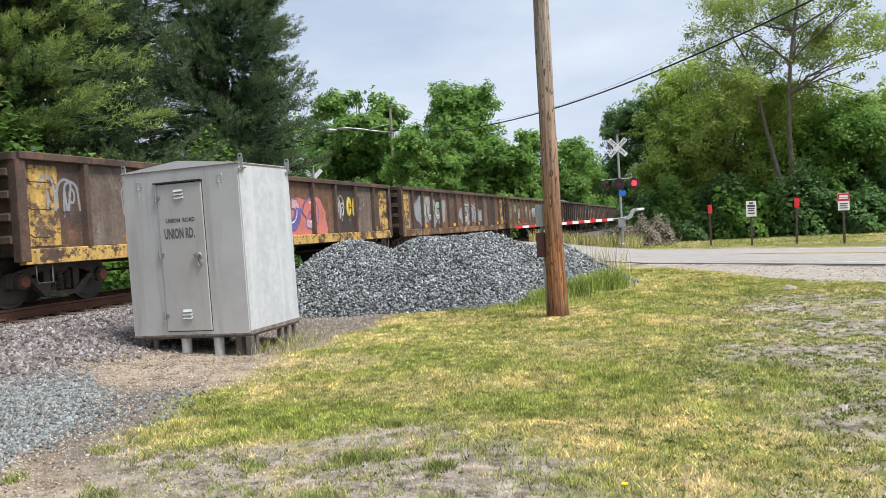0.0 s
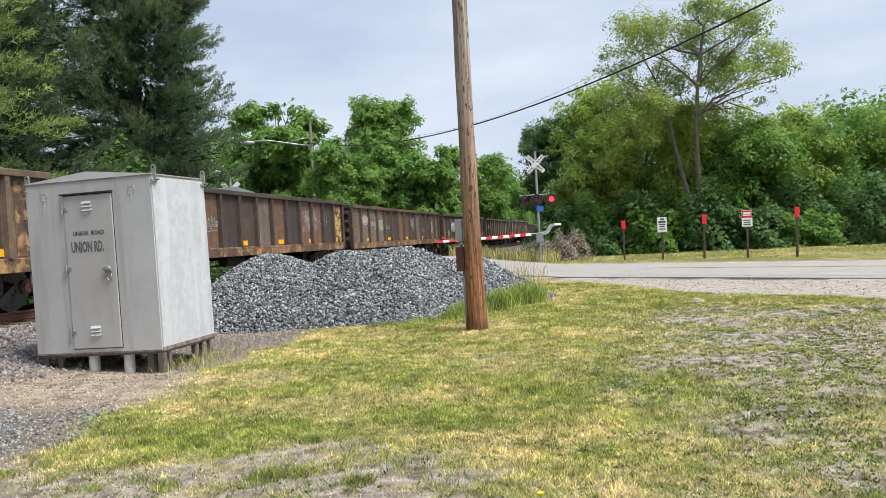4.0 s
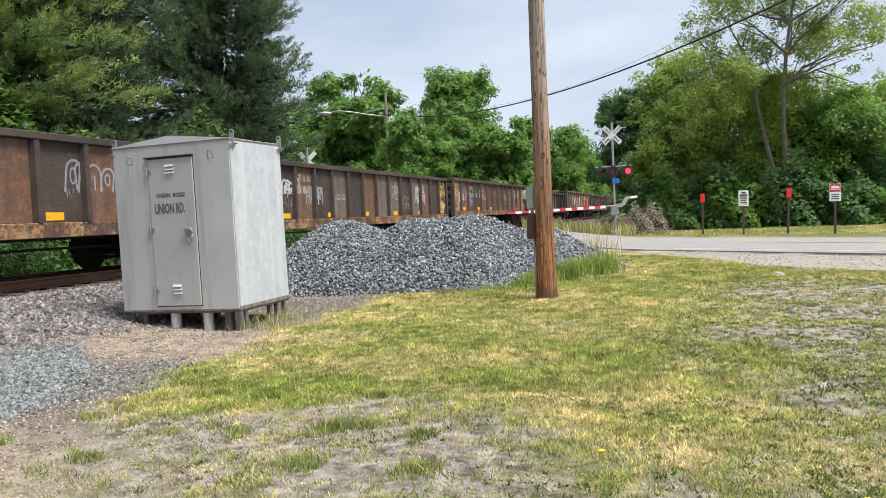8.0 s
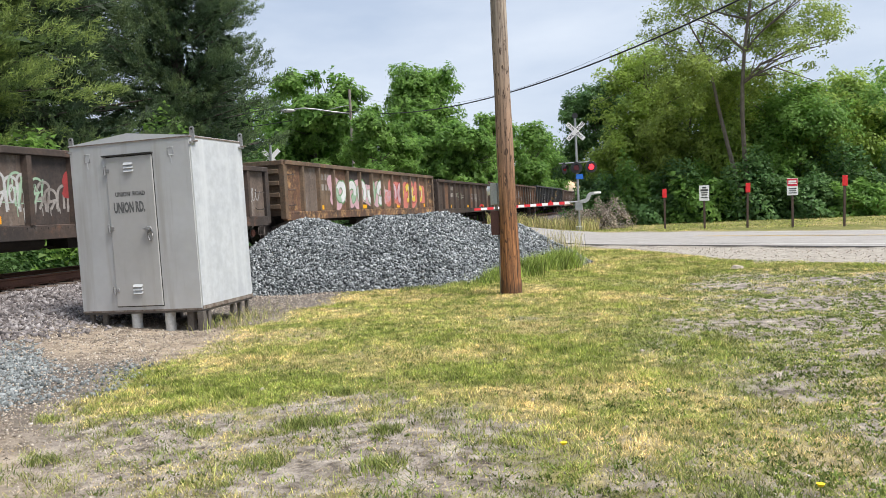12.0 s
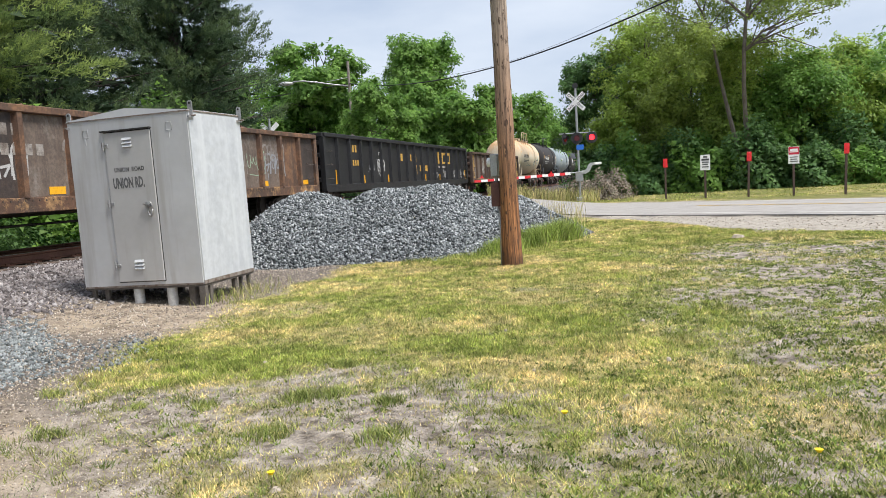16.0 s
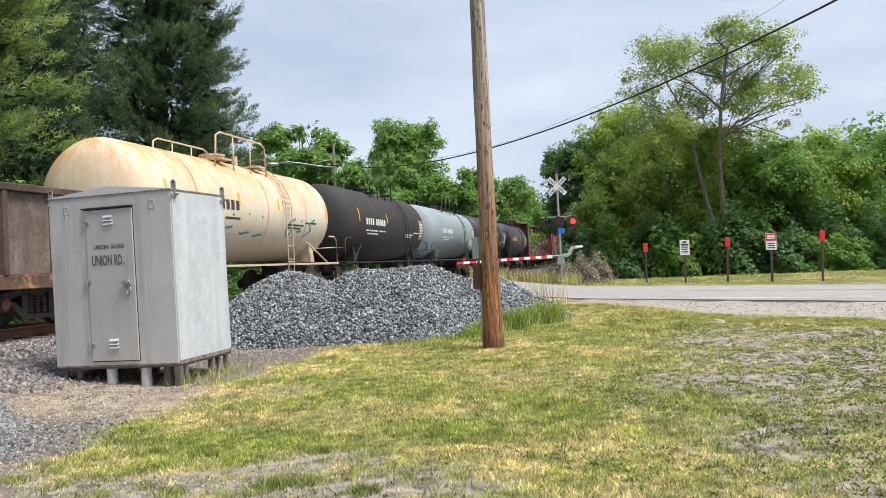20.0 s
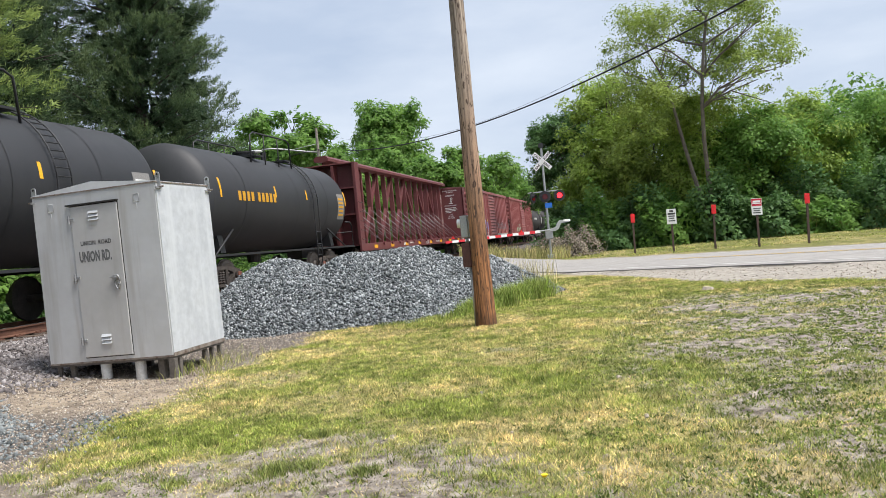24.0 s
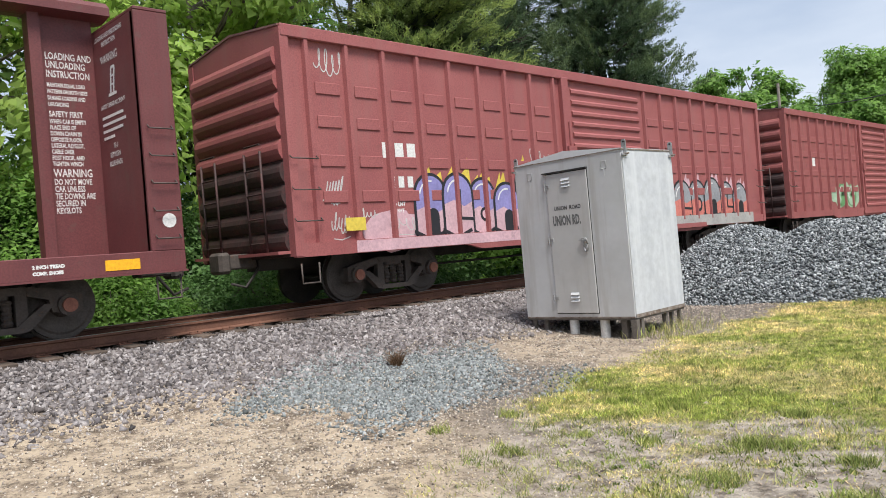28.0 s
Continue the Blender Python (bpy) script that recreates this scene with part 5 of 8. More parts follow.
def blades(name, x, y, height, width, dry, material, label, lean=0.5, z=None, parent=None):
    """Single bent blades, each two triangles, joined."""
    n = len(x)
    r = np.random.default_rng(n)
    base = np.stack([x, y, (ground_z(x, y) if z is None else z) - 0.004], -1)
    a, la = r.uniform(0, 2 * np.pi, n), r.uniform(0, 2 * np.pi, n)
    w = np.stack([np.cos(a), np.sin(a), 0 * a], -1) * (np.asarray(width) / 2)[:, None]
    bend = np.stack([np.cos(la), np.sin(la), 0 * la], -1) * (height * lean * r.uniform(0.2, 1.2, n))[:, None]
    up = np.zeros((n, 3))
    up[:, 2] = height
    v = np.stack([base - w, base + w, base + w * 0.8 + up * 0.6 + bend * 0.35, base + up + bend, base - w * 0.8 + up * 0.6 + bend * 0.35], 1)
    i = 5 * np.arange(n)[:, None]
    f = np.concatenate([i + np.array([[0, 1, 2]]), i + np.array([[0, 2, 4]]), i + np.array([[4, 2, 3]])], 0)
    me = array_mesh(name, v.reshape(-1, 3), f)
    mask(me, "dry", np.repeat(np.asarray(dry) + 0 * x, 5))
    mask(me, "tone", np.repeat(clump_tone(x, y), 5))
    return tagged(part_of(name, me, material, parent), label, "grass", kind="stuff")


def short_blades(name, x, y, height, width, dry, material, label, lean=0.7):
    """Fine short blades, one leaning triangle each, joined."""
    n = len(x)
    r = np.random.default_rng(n + 1)
    base = np.stack([x, y, ground_z(x, y) - 0.003], -1)
    a, la = r.uniform(0, 2 * np.pi, n), r.uniform(0, 2 * np.pi, n)
    w = np.stack([np.cos(a), np.sin(a), 0 * a], -1) * (np.asarray(width) / 2)[:, None]
    tip = np.stack([np.cos(la), np.sin(la), 0 * la], -1) * (height * lean * r.uniform(0.1, 1.3, n))[:, None]
    tip[:, 2] = height
    v = np.stack([base - w, base + w, base + tip], 1)
    me = array_mesh(name, v.reshape(-1, 3), np.arange(3 * n).reshape(n, 3))
    mask(me, "dry", np.repeat(np.asarray(dry) + 0 * x, 3))
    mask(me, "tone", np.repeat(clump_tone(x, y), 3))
    return tagged(part_of(name, me, material), label, "grass", kind="stuff")


def fan(n, r0, r1, a0, a1):
    """Points that thin out with distance from the open end of the lawn."""
    rr, aa = rng.uniform(r0, r1, n), np.radians(rng.uniform(a0, a1, n))
    return -rr * np.sin(aa), rr * np.cos(aa), rr


x, y, rr = fan(1350000, 3.0, 24.0, -36, 52)
g = grassiness(x, y)
ok = (rng.uniform(0, 1, len(x)) < g ** 1.4 * 0.9) & (pile_z(x, y) < 0.02)
x, y, rr, g = x[ok], y[ok], rr[ok], g[ok]
turf = smooth(0.4, 0.8, 0.5 * patchy(x, y, 1.1, 77) + 0.5 * patchy(x, y, 7.0, 78))
d = np.clip(dryness(x, y) + rng.normal(0, 0.26, len(x)), 0, 1)
hgt = rng.uniform(0.012, 0.036, len(x)) * (0.5 + 1.0 * turf) * (0.6 + 0.5 * g) * (1 + 0.6 * (1 - d)) + 0.0006 * rr
short_blades("lawn_grass", x, y, hgt, 0.0042 + 0.0008 * rr, d, M_BLADE, "patchy mown grass, green and straw-coloured", 1.0)
# clover and low weeds in the thin part of the lawn, in little rosettes
x, y, rr = fan(50000, 3.0, 20.0, -36, 40)
ok = rng.uniform(0, 1, len(x)) < (0.3 + 0.7 * smooth(0.4, 0.6, patchy(x, y, 1.3, 91))) * (0.08 + 0.92 * smooth(-1.4, 0.8, x)) * (x > gravel_edge(y) + 0.3) * (ROAD_N[0] * x + ROAD_N[1] * y < verge_n(x))
x, y, rr = x[ok], y[ok], rr[ok]
size = rng.uniform(0.015, 0.05, len(x))
k = rng.integers(5, 12, len(x))
x, y, rr, size = np.repeat(x, k), np.repeat(y, k), np.repeat(rr, k), np.repeat(size, k)
x, y = x + rng.normal(0, 0.6, len(x)) * size, y + rng.normal(0, 0.6, len(x)) * size
short_blades("low_weeds", x, y, rng.uniform(0.008, 0.032, len(x)), rng.uniform(0.01, 0.022, len(x)) + 0.0006 * rr, rng.uniform(0, 1, len(x)), M_WEED, "low clover and broad-leaved weeds in the lawn", 1.2)
# small tufts scattered over the worn ground
x, y, rr = fan(900, 3.0, 9.0, -34, 56)
ok = (grassiness(x, y) < 0.62) & (x > gravel_edge(y) + 0.2)
x, y = x[ok], y[ok]
k = rng.integers(18, 70, len(x))
sp = np.repeat(rng.uniform(0.03, 0.1, len(x)), k)
dr = np.repeat(rng.uniform(0, 0.75, len(x)), k)
x, y = np.repeat(x, k), np.repeat(y, k)
x, y = x + rng.normal(0, 1, len(x)) * sp, y + rng.normal(0, 1, len(x)) * sp
short_blades("scattered_tufts", x, y, rng.uniform(0.02, 0.065, len(x)), 0.006 + 0 * x, np.clip(dr + rng.normal(0, 0.15, len(x)), 0, 1), M_TUFT, "small grass tufts scattered over worn soil", 1.2)
# straw and clippings lying on the thin ground
x, y, rr = fan(170000, 2.8, 13.0, -36, 62)
ok = (rng.uniform(0, 1, len(x)) < 0.85 - 0.45 * grassiness(x, y)) & (x > gravel_edge(y) - 0.6)
x, y, rr = x[ok], y[ok], rr[ok]
short_blades("straw_litter", x, y, rng.uniform(0.004, 0.014, len(x)), rng.uniform(0.003, 0.011, len(x)), np.clip(rng.normal(0.6, 0.4, len(x)), 0, 1), make_blade_mat("straw", (0.1, 0.075, 0.05), (0.55, 0.46, 0.31)), "dry clippings and straw on the soil", 4.0)


def tuft(x, y, n, radius, height, dry, label, name="grass_tuft", material=None):
    a, q = rng.uniform(0, 2 * np.pi, n), radius * rng.uniform(0, 1, n) ** 0.8
    px_, py_ = x + q * np.cos(a), y + q * np.sin(a)
    blades(name, px_, py_, height * rng.uniform(0.45, 1.1, n), 0.0055 + 0 * a, np.clip(dry + rng.normal(0, 0.15, n), 0, 1), material or M_TUFT, label, 1.15)


for tx, ty, n, rad, h in ((-2.49, 4.95, 420, 0.2, 0.13), (-2.25, 5.02, 300, 0.17, 0.1), (-1.79, 4.85, 300, 0.15, 0.11), (-2.5, 5.8, 280, 0.16, 0.1), (-1.55, 4.1, 420, 0.22, 0.1), (-2.35, 4.2, 420, 0.22, 0.1), (-3.15, 4.75, 240, 0.14, 0.1), (-3.7, 4.7, 150, 0.11, 0.08), (-3.9, 4.1, 260, 0.17, 0.1), (-4.6, 4.9, 200, 0.16, 0.11), (-4.75, 4.2, 160, 0.14, 0.1), (-2.9, 6.5, 150, 0.1, 0.09), (0.4, 3.9, 300, 0.25, 0.09), (1.2, 4.6, 300, 0.25, 0.09)):
    tuft(tx, ty, int(n * 0.9), rad * 0.8, h * 0.68, 0.3, "green grass tuft in bare soil")
# tall grass between the stone pile and the road
n = 5600
q = rng.uniform(0, 1, n) ** 0.75
tx, ty = -3.4 + 1.42 * q + rng.normal(0, 0.16, n), 15.2 + 3.2 * q + rng.normal(0, 0.28, n)
blades("tall_grass", tx, ty, rng.uniform(0.5, 1.15, n) * (0.2 + 0.32 * q), 0.012 + 0 * tx, np.clip(rng.normal(0.12, 0.15, n), 0, 1), M_TALL, "tall green grass beside the stone pile", 0.75)
n = 520
tx, ty = rng.uniform(-3.9, -1.9, n), rng.uniform(18.6, 22.0, n)
blades("seed_stalks", tx, ty, rng.uniform(0.5, 1.2, n), 0.009 + 0 * tx, np.clip(rng.normal(0.9, 0.1, n), 0, 1), M_TALL, "dry seed stalks beside the road", 0.35)
n = 1500
tx = rng.uniform(-4.6, -3.3, n)
ty = 14.0 + 0.12 * np.sin(4 * tx) + rng.normal(0, 0.14, n) + 1.7 * (tx + 4.3)
blades("pile_edge_grass", tx, ty, rng.uniform(0.03, 0.13, n), 0.009 + 0 * tx, np.clip(rng.normal(0.3, 0.2, n), 0, 1), M_TALL, "longer grass along the foot of the stone pile", 0.6)
# weeds at the foot of the shed and the crossing
n = 260
tx, ty = rng.uniform(-6.25, -5.6, n), rng.normal(10.2, 0.45, n)
blades("shed_weeds", tx, ty, rng.uniform(0.08, 0.25, n), 0.008 + 0 * tx, np.clip(rng.normal(0.6, 0.25, n), 0, 1), M_TALL, "dry weeds at the foot of the shed", 0.8)
n = 2600
tx, ty = rng.uniform(-9.0, -3.0, n), rng.uniform(41.5, 47.0, n)
blades("crossing_weeds", tx, ty, rng.uniform(0.3, 0.9, n), 0.03 + 0 * tx, np.clip(rng.normal(0.75, 0.2, n), 0, 1), M_TALL, "dry weeds around the crossing signal", 0.5)
n = 5000
aa, qq = np.radians(rng.uniform(-24, -9, n)), rng.uniform(49.0, 52.0, n)
blades("long_verge_grass", -qq * np.sin(aa), qq * np.cos(aa), rng.uniform(0.5, 1.3, n) * smooth(-9, -13, np.degrees(aa)), 0.05 + 0 * aa, np.clip(rng.normal(0.35, 0.2, n), 0, 1), M_TALL, "long pale grass in front of the trees", 0.4)
# mown verge beyond the road
n = 15000
aa, qq = np.radians(rng.uniform(-24, 6, n)), rng.uniform(36.0, 51.0, n)
tx, ty = -qq * np.sin(aa), qq * np.cos(aa)
ok = ROAD_N[0] * tx + ROAD_N[1] * ty > 28.6
blades("verge_grass", tx[ok], ty[ok], rng.uniform(0.03, 0.07, n)[ok], 0.025 + 0 * tx[ok], np.clip(dryness(tx[ok], ty[ok]) + rng.normal(0, 0.2, ok.sum()), 0, 1), M_BLADE, "mown grass verge beyond the road", 0.8)
# a dry stub on the ballast
tuft(-7.54, 6.15, 260, 0.07, 0.26, 1.0, "dead brown weed stub on the gravel", "dead_weed", make_blade_mat("dead_weed_stalks", (0.1, 0.06, 0.04), (0.15, 0.095, 0.06)))
# dandelions
M_DANDELION = plain("dandelion_yellow", (0.85, 0.6, 0.01), 0.7)
for dx, dy in ((-0.54, 4.43), (0.75, 4.05), (-1.9, 3.4)):
    fl = thing("dandelion", pose(dx, dy, float(ground_z(dx, dy))), "yellow dandelion flower in the lawn", "flower", "dandelions in the lawn")
    part("stalk", rod(fresh(), (0, 0, -0.01), (0, 0, 0.07), 0.0025, 5), M_TALL, fl)
    part("flower_head", rod(fresh(), (0, 0, 0.065), (0, 0, 0.08), 0.012, 12, 0.021), M_DANDELION, fl, "yellow flower head")
# pale grit lying on the bare soil
x, y, rr = fan(9000, 2.9, 13.0, -36, 56)
ok = (grassiness(x, y) < 0.7) & (x > gravel_edge(y) + 0.1)
x, y = x[ok], y[ok]
stones("soil_grit", np.stack([x, y, ground_z(x, y) + 0.002], -1), rng.uniform(0.006, 0.026, len(x)), stone_mat("pale_soil_grit", [(0.12, 0.1, 0.085), (0.34, 0.31, 0.27), (0.55, 0.52, 0.47), (0.2, 0.17, 0.14)]), None, "pale grit and small stones on bare soil", "grit", shape=BIPYR, faces=BIPYR_F)
# scraps of wood and white chips on the lawn
for k in range(22):
    a, q = radians(rng.uniform(-30, 30)), rng.uniform(3.6, 9)
    cx, cy = -q * math.sin(a), q * math.cos(a)
    b = rod(fresh(), (0, 0, -0.01), (0, 0, 0.018), rng.uniform(0.015, 0.04), 6, 0.012)
    tagged(part("pale_chip", b, M_TAN), "pale stone chip lying in thin grass", "stone chip", "stone chips in the lawn").matrix_basis = pose(cx, cy, float(ground_z(cx, cy)) + 0.003, rng.uniform(-15, 15), rng.uniform(-15, 15), rng.uniform(0, 360))

# ---- freight train ----
SPEED = 11.8
CARS = []
WHEELS = {-1: [], 1: []}
M_STEEL = surf("dark_truck_steel", (0.06, 0.05, 0.045), (0.11, 0.092, 0.08), 6.0, 0.75, 0.3, 0.004, metal=0.3, spots=(0.13, 0.075, 0.05))
M_WHEEL = surf("wheel_steel", (0.06, 0.052, 0.048), (0.1, 0.088, 0.08), 5.0, 0.6, 0.2, 0.003, metal=0.5)
M_TREAD = surf("bright_wheel_tread", (0.4, 0.39, 0.38), (0.3, 0.29, 0.28), 5.0, 0.3, 0.05, 0.001, metal=0.9)
M_UNDER = surf("grimy_underframe", (0.028, 0.024, 0.022), (0.05, 0.042, 0.036), 4.0, 0.85, 0.3, 0.005)
M_RUSTCAP = surf("rusty_bearing_cap", (0.2, 0.075, 0.05), (0.3, 0.12, 0.08), 9.0, 0.7, 0.3, 0.003)


def weathered(name, base, dark, rust, pale, rusty=(0.52, 0.64), paleness=0.5, rough=0.7):
    """Old car paint: two tones, rust in patches, dark runs down the plates and pale dust, all finely mottled."""
    m, n, l, p = nodes_of(name)
    col = mix_node(n, l, ramp_node(n, l, noise_node(n, l, 0.9, 6.0, 0.65), 0.38, 0.62), base, dark)
    col = mix_node(n, l, ramp_node(n, l, noise_node(n, l, 2.1, 9.0, 0.78), *rusty, (0, 0, 0), (0.85, 0.85, 0.85)), col, rust)
    col = mix_node(n, l, ramp_node(n, l, noise_node(n, l, 1.0, 5.0, 0.7, (5, 5, 0.45)), 0.5, 0.68, (0, 0, 0), (0.7, 0.7, 0.7)), col, dark)
    col = mix_node(n, l, ramp_node(n, l, noise_node(n, l, 1.0, 7.0, 0.75, (2.5, 2.5, 1.0)), 0.54, 0.72, (0, 0, 0), (paleness,) * 3), col, pale)
    mott = noise_node(n, l, 16.0, 7.0, 0.8)
    col = mix_node(n, l, 1.0, col, ramp_node(n, l, mott, 0.3, 0.7, (0.6, 0.6, 0.6), (1.45, 1.42, 1.4)), "MULTIPLY")
    l.new(col, p.inputs["Base Color"])
    p.inputs["Roughness"].default_value = rough
    dent = mix_node(n, l, 0.8, mott, noise_node(n, l, 1.8, 2.0, 0.4))
    bump_node(n, l, p, dent, 0.35, 0.03)
    return m


BODY = {
    "brown": weathered("brown_gondola_paint", (0.095, 0.06, 0.044), (0.048, 0.035, 0.029), (0.19, 0.092, 0.05), (0.2, 0.165, 0.14)),
    "dark": weathered("dark_gondola_paint", (0.07, 0.048, 0.037), (0.034, 0.027, 0.024), (0.15, 0.078, 0.046), (0.16, 0.14, 0.125), (0.55, 0.67)),
    "rust": weathered("rust_gondola_paint", (0.13, 0.07, 0.042), (0.065, 0.042, 0.032), (0.25, 0.13, 0.065), (0.25, 0.19, 0.14), (0.46, 0.62)),
    "tan": weathered("tan_gondola_paint", (0.16, 0.11, 0.07), (0.085, 0.06, 0.043), (0.2, 0.11, 0.055), (0.28, 0.22, 0.16), (0.5, 0.64)),
    "black": weathered("black_gondola_paint", (0.018, 0.018, 0.02), (0.012, 0.012, 0.013), (0.05, 0.035, 0.028), (0.06, 0.057, 0.055), (0.6, 0.74), 0.35, 0.55),
}
M_YELLOW_END = weathered("peeling_yellow_paint", (0.12, 0.068, 0.043), (0.06, 0.042, 0.033), (0.62, 0.4, 0.11), (0.55, 0.43, 0.25), (0.47, 0.5), 0.22)
M_ORANGE_RUST = weathered("orange_rust", (0.14, 0.07, 0.04), (0.07, 0.045, 0.034), (0.42, 0.25, 0.11), (0.36, 0.24, 0.14), (0.5, 0.58), 0.4)
M_FADED = weathered("faded_stencil_paint", (0.36, 0.34, 0.31), (0.22, 0.19, 0.165), (0.09, 0.065, 0.052), (0.4, 0.38, 0.35), (0.5, 0.6), 0.3)
M_OLD_TAG = weathered("faded_spray_paint", (0.3, 0.28, 0.26), (0.16, 0.135, 0.12), (0.1, 0.07, 0.055), (0.4, 0.38, 0.36), (0.5, 0.62), 0.4)
PALE_SHEET = weathered("chalky_bay_sheet", (0.15, 0.115, 0.092), (0.075, 0.055, 0.045), (0.15, 0.085, 0.05), (0.32, 0.29, 0.26), (0.55, 0.68), 0.75)
DARK_SHEET = weathered("sooty_bay_sheet", (0.05, 0.037, 0.032), (0.028, 0.024, 0.022), (0.1, 0.055, 0.035), (0.12, 0.1, 0.088), (0.54, 0.66))
RUST_SHEET = weathered("rusty_bay_sheet", (0.135, 0.072, 0.045), (0.07, 0.042, 0.03), (0.22, 0.11, 0.055), (0.24, 0.18, 0.13), (0.48, 0.6))
SHEETS = {"plain": (None, PALE_SHEET, DARK_SHEET, RUST_SHEET), "pale": (PALE_SHEET, PALE_SHEET, PALE_SHEET, DARK_SHEET), "none": (None, None, None, None)}
M_REFLECT = plain("yellow_reflector", (0.85, 0.42, 0.015), 0.4)
M_TAG = surf("thin_white_spray_paint", (0.55, 0.55, 0.54), (0.4, 0.39, 0.38), 3.0, 0.6, 0.1, 0.002, spots=(0.2, 0.18, 0.165), spot_at=(0.56, 0.7))
M_STENCIL = plain("white_stencil", (0.66, 0.66, 0.64), 0.6)
SPRAY = {k: surf(k + "_spray_paint", c, tuple(0.75 * v for v in c), 1.5, 0.55, 0.1, 0.002, spots=tuple(0.4 * v + 0.03 for v in c), spot_at=(0.6, 0.72), fine=18.0, grain=0.25) for k, c in dict(pink=(0.72, 0.32, 0.42), violet=(0.16, 0.12, 0.32), yellow=(0.72, 0.55, 0.08), black=(0.02, 0.02, 0.025), white=(0.75, 0.75, 0.75), green=(0.12, 0.3, 0.12), orange=(0.7, 0.17, 0.1), blue=(0.1, 0.2, 0.45), mint=(0.35, 0.5, 0.35), red=(0.35, 0.05, 0.05), grey=(0.3, 0.31, 0.33), lilac=(0.27, 0.25, 0.52), teal=(0.1, 0.32, 0.36), rose=(0.62, 0.4, 0.44), coral=(0.62, 0.2, 0.16), pale=(0.4, 0.39, 0.37), dark_panel=(0.06, 0.045, 0.04)).items()}
shared = {}


def mesh_once(key, make):
    """Meshes that many cars share."""
    if key not in shared:
        me = bpy.data.meshes.new(key)
        b = make()
        b.to_mesh(me)
        b.free()
        shared[key] = me
    return shared[key]


def side_frame_bm(s):
    b = fresh()
    for q in (-1, 1):
        prism(b, [(q * 1.08, 0.36), (q * 1.08, 0.6), (q * 0.86, 0.66), (q * 0.4, 0.74), (q * 0.4, 0.62), (q * 0.66, 0.55), (q * 0.7, 0.38)], s * 0.95, s * 1.07)
        prism(b, [(q * 0.74, 0.5), (q * 0.6, 0.5), (q * 0.28, 0.26), (q * 0.28, 0.16), (q * 0.42, 0.18)], s * 0.96, s * 1.08)
        prism(b, [(q * 0.4, 0.74), (q * 0.26, 0.74), (q * 0.26, 0.16), (q * 0.4, 0.2)], s * 0.95, s * 1.06)
        rod(b, (s * 1.05, q * 0.889, 0.46), (s * 1.14, q * 0.889, 0.46), 0.14, 16)
    prism(b, [(-0.42, 0.74), (0.42, 0.74), (0.34, 0.64), (-0.34, 0.64)], s * 0.95, s * 1.07)
    prism(b, [(-0.36, 0.16), (0.36, 0.16), (0.32, 0.24), (-0.32, 0.24)], s * 0.94, s * 1.09)
    return b


def spring_bm(s):
    """One coil spring: a stack of turns in one unbroken skin."""
    b = fresh()
    rings = []
    for k in range(11):
        r = 0.073 if k % 2 else 0.052
        rings.append([b.verts.new((s + r * math.cos(a), r * math.sin(a), 0.255 + 0.033 * k)) for a in np.linspace(0, 2 * math.pi, 9)[:-1]])
    for r0, r1 in zip(rings[:-1], rings[1:]):
        for k in range(8):
            b.faces.new((r0[k], r0[(k + 1) % 8], r1[(k + 1) % 8], r1[k]))
    return b


def wheel_bm(s):
    b = rod(fresh(), (s * 0.69, 0, 0), (s * 0.79, 0, 0), 0.455, 32)
    rod(b, (s * 0.655, 0, 0), (s * 0.69, 0, 0), 0.485, 32)
    rod(b, (s * 0.79, 0, 0), (s * 0.8, 0, 0), 0.4, 32, 0.37)
    rod(b, (s * 0.79, 0, 0), (s * 0.86, 0, 0), 0.17, 16, 0.12)
    return b


def truck(car, y):
    t = new("truck")
    t.parent, t.location = car, (0, y, 0)
    tagged(t, "dark grimy two-axle truck with coil springs")
    for s in (-1, 1):
        part_of("side_frame", mesh_once("side_frame%d" % s, lambda: side_frame_bm(s)), M_STEEL, t)
        for yy in (-0.17, 0, 0.17):
            part_of("spring", mesh_once("spring%d" % s, lambda: spring_bm(s)), M_STEEL, t).location = (0, yy, 0)
        for q in (-1, 1):
            cap = part_of("bearing_cap", mesh_once("bearing_cap%d" % s, lambda: rod(fresh(), (s * 1.12, 0, 0), (s * 1.18, 0, 0), 0.095, 14)), M_RUSTCAP, t)
            cap.location = (0, q * 0.889, 0.46)
    part_of("bolster", mesh_once("bolster", lambda: box(fresh(), -1.05, 1.05, -0.2, 0.2, 0.57, 0.7, 0.03)), M_STEEL, t)
    for q in (-1, 1):
        for nm, key, make, mt in (("axle", "axle", lambda: rod(fresh(), (-1.0, 0, 0), (1.0, 0, 0), 0.08, 10), M_WHEEL), ("wheel", "wheel-1", lambda: wheel_bm(-1), M_WHEEL), ("wheel", "wheel1", lambda: wheel_bm(1), M_WHEEL)):
            w = part_of(nm, mesh_once(key, make), mt, t)
            w.location = (0, q * 0.889, 0.4575)
            WHEELS[q].append(w)
    return t


def coupler_bm(q, y):
    b = box(fresh(), -0.16, 0.16, min(y, y + q * 0.6), max(y, y + q * 0.6), 0.72, 0.98, 0.03)
    box(b, -0.2, 0.2, min(y + q * 0.5, y + q * 0.72), max(y + q * 0.5, y + q * 0.72), 0.66, 1.02, 0.05)
    return b


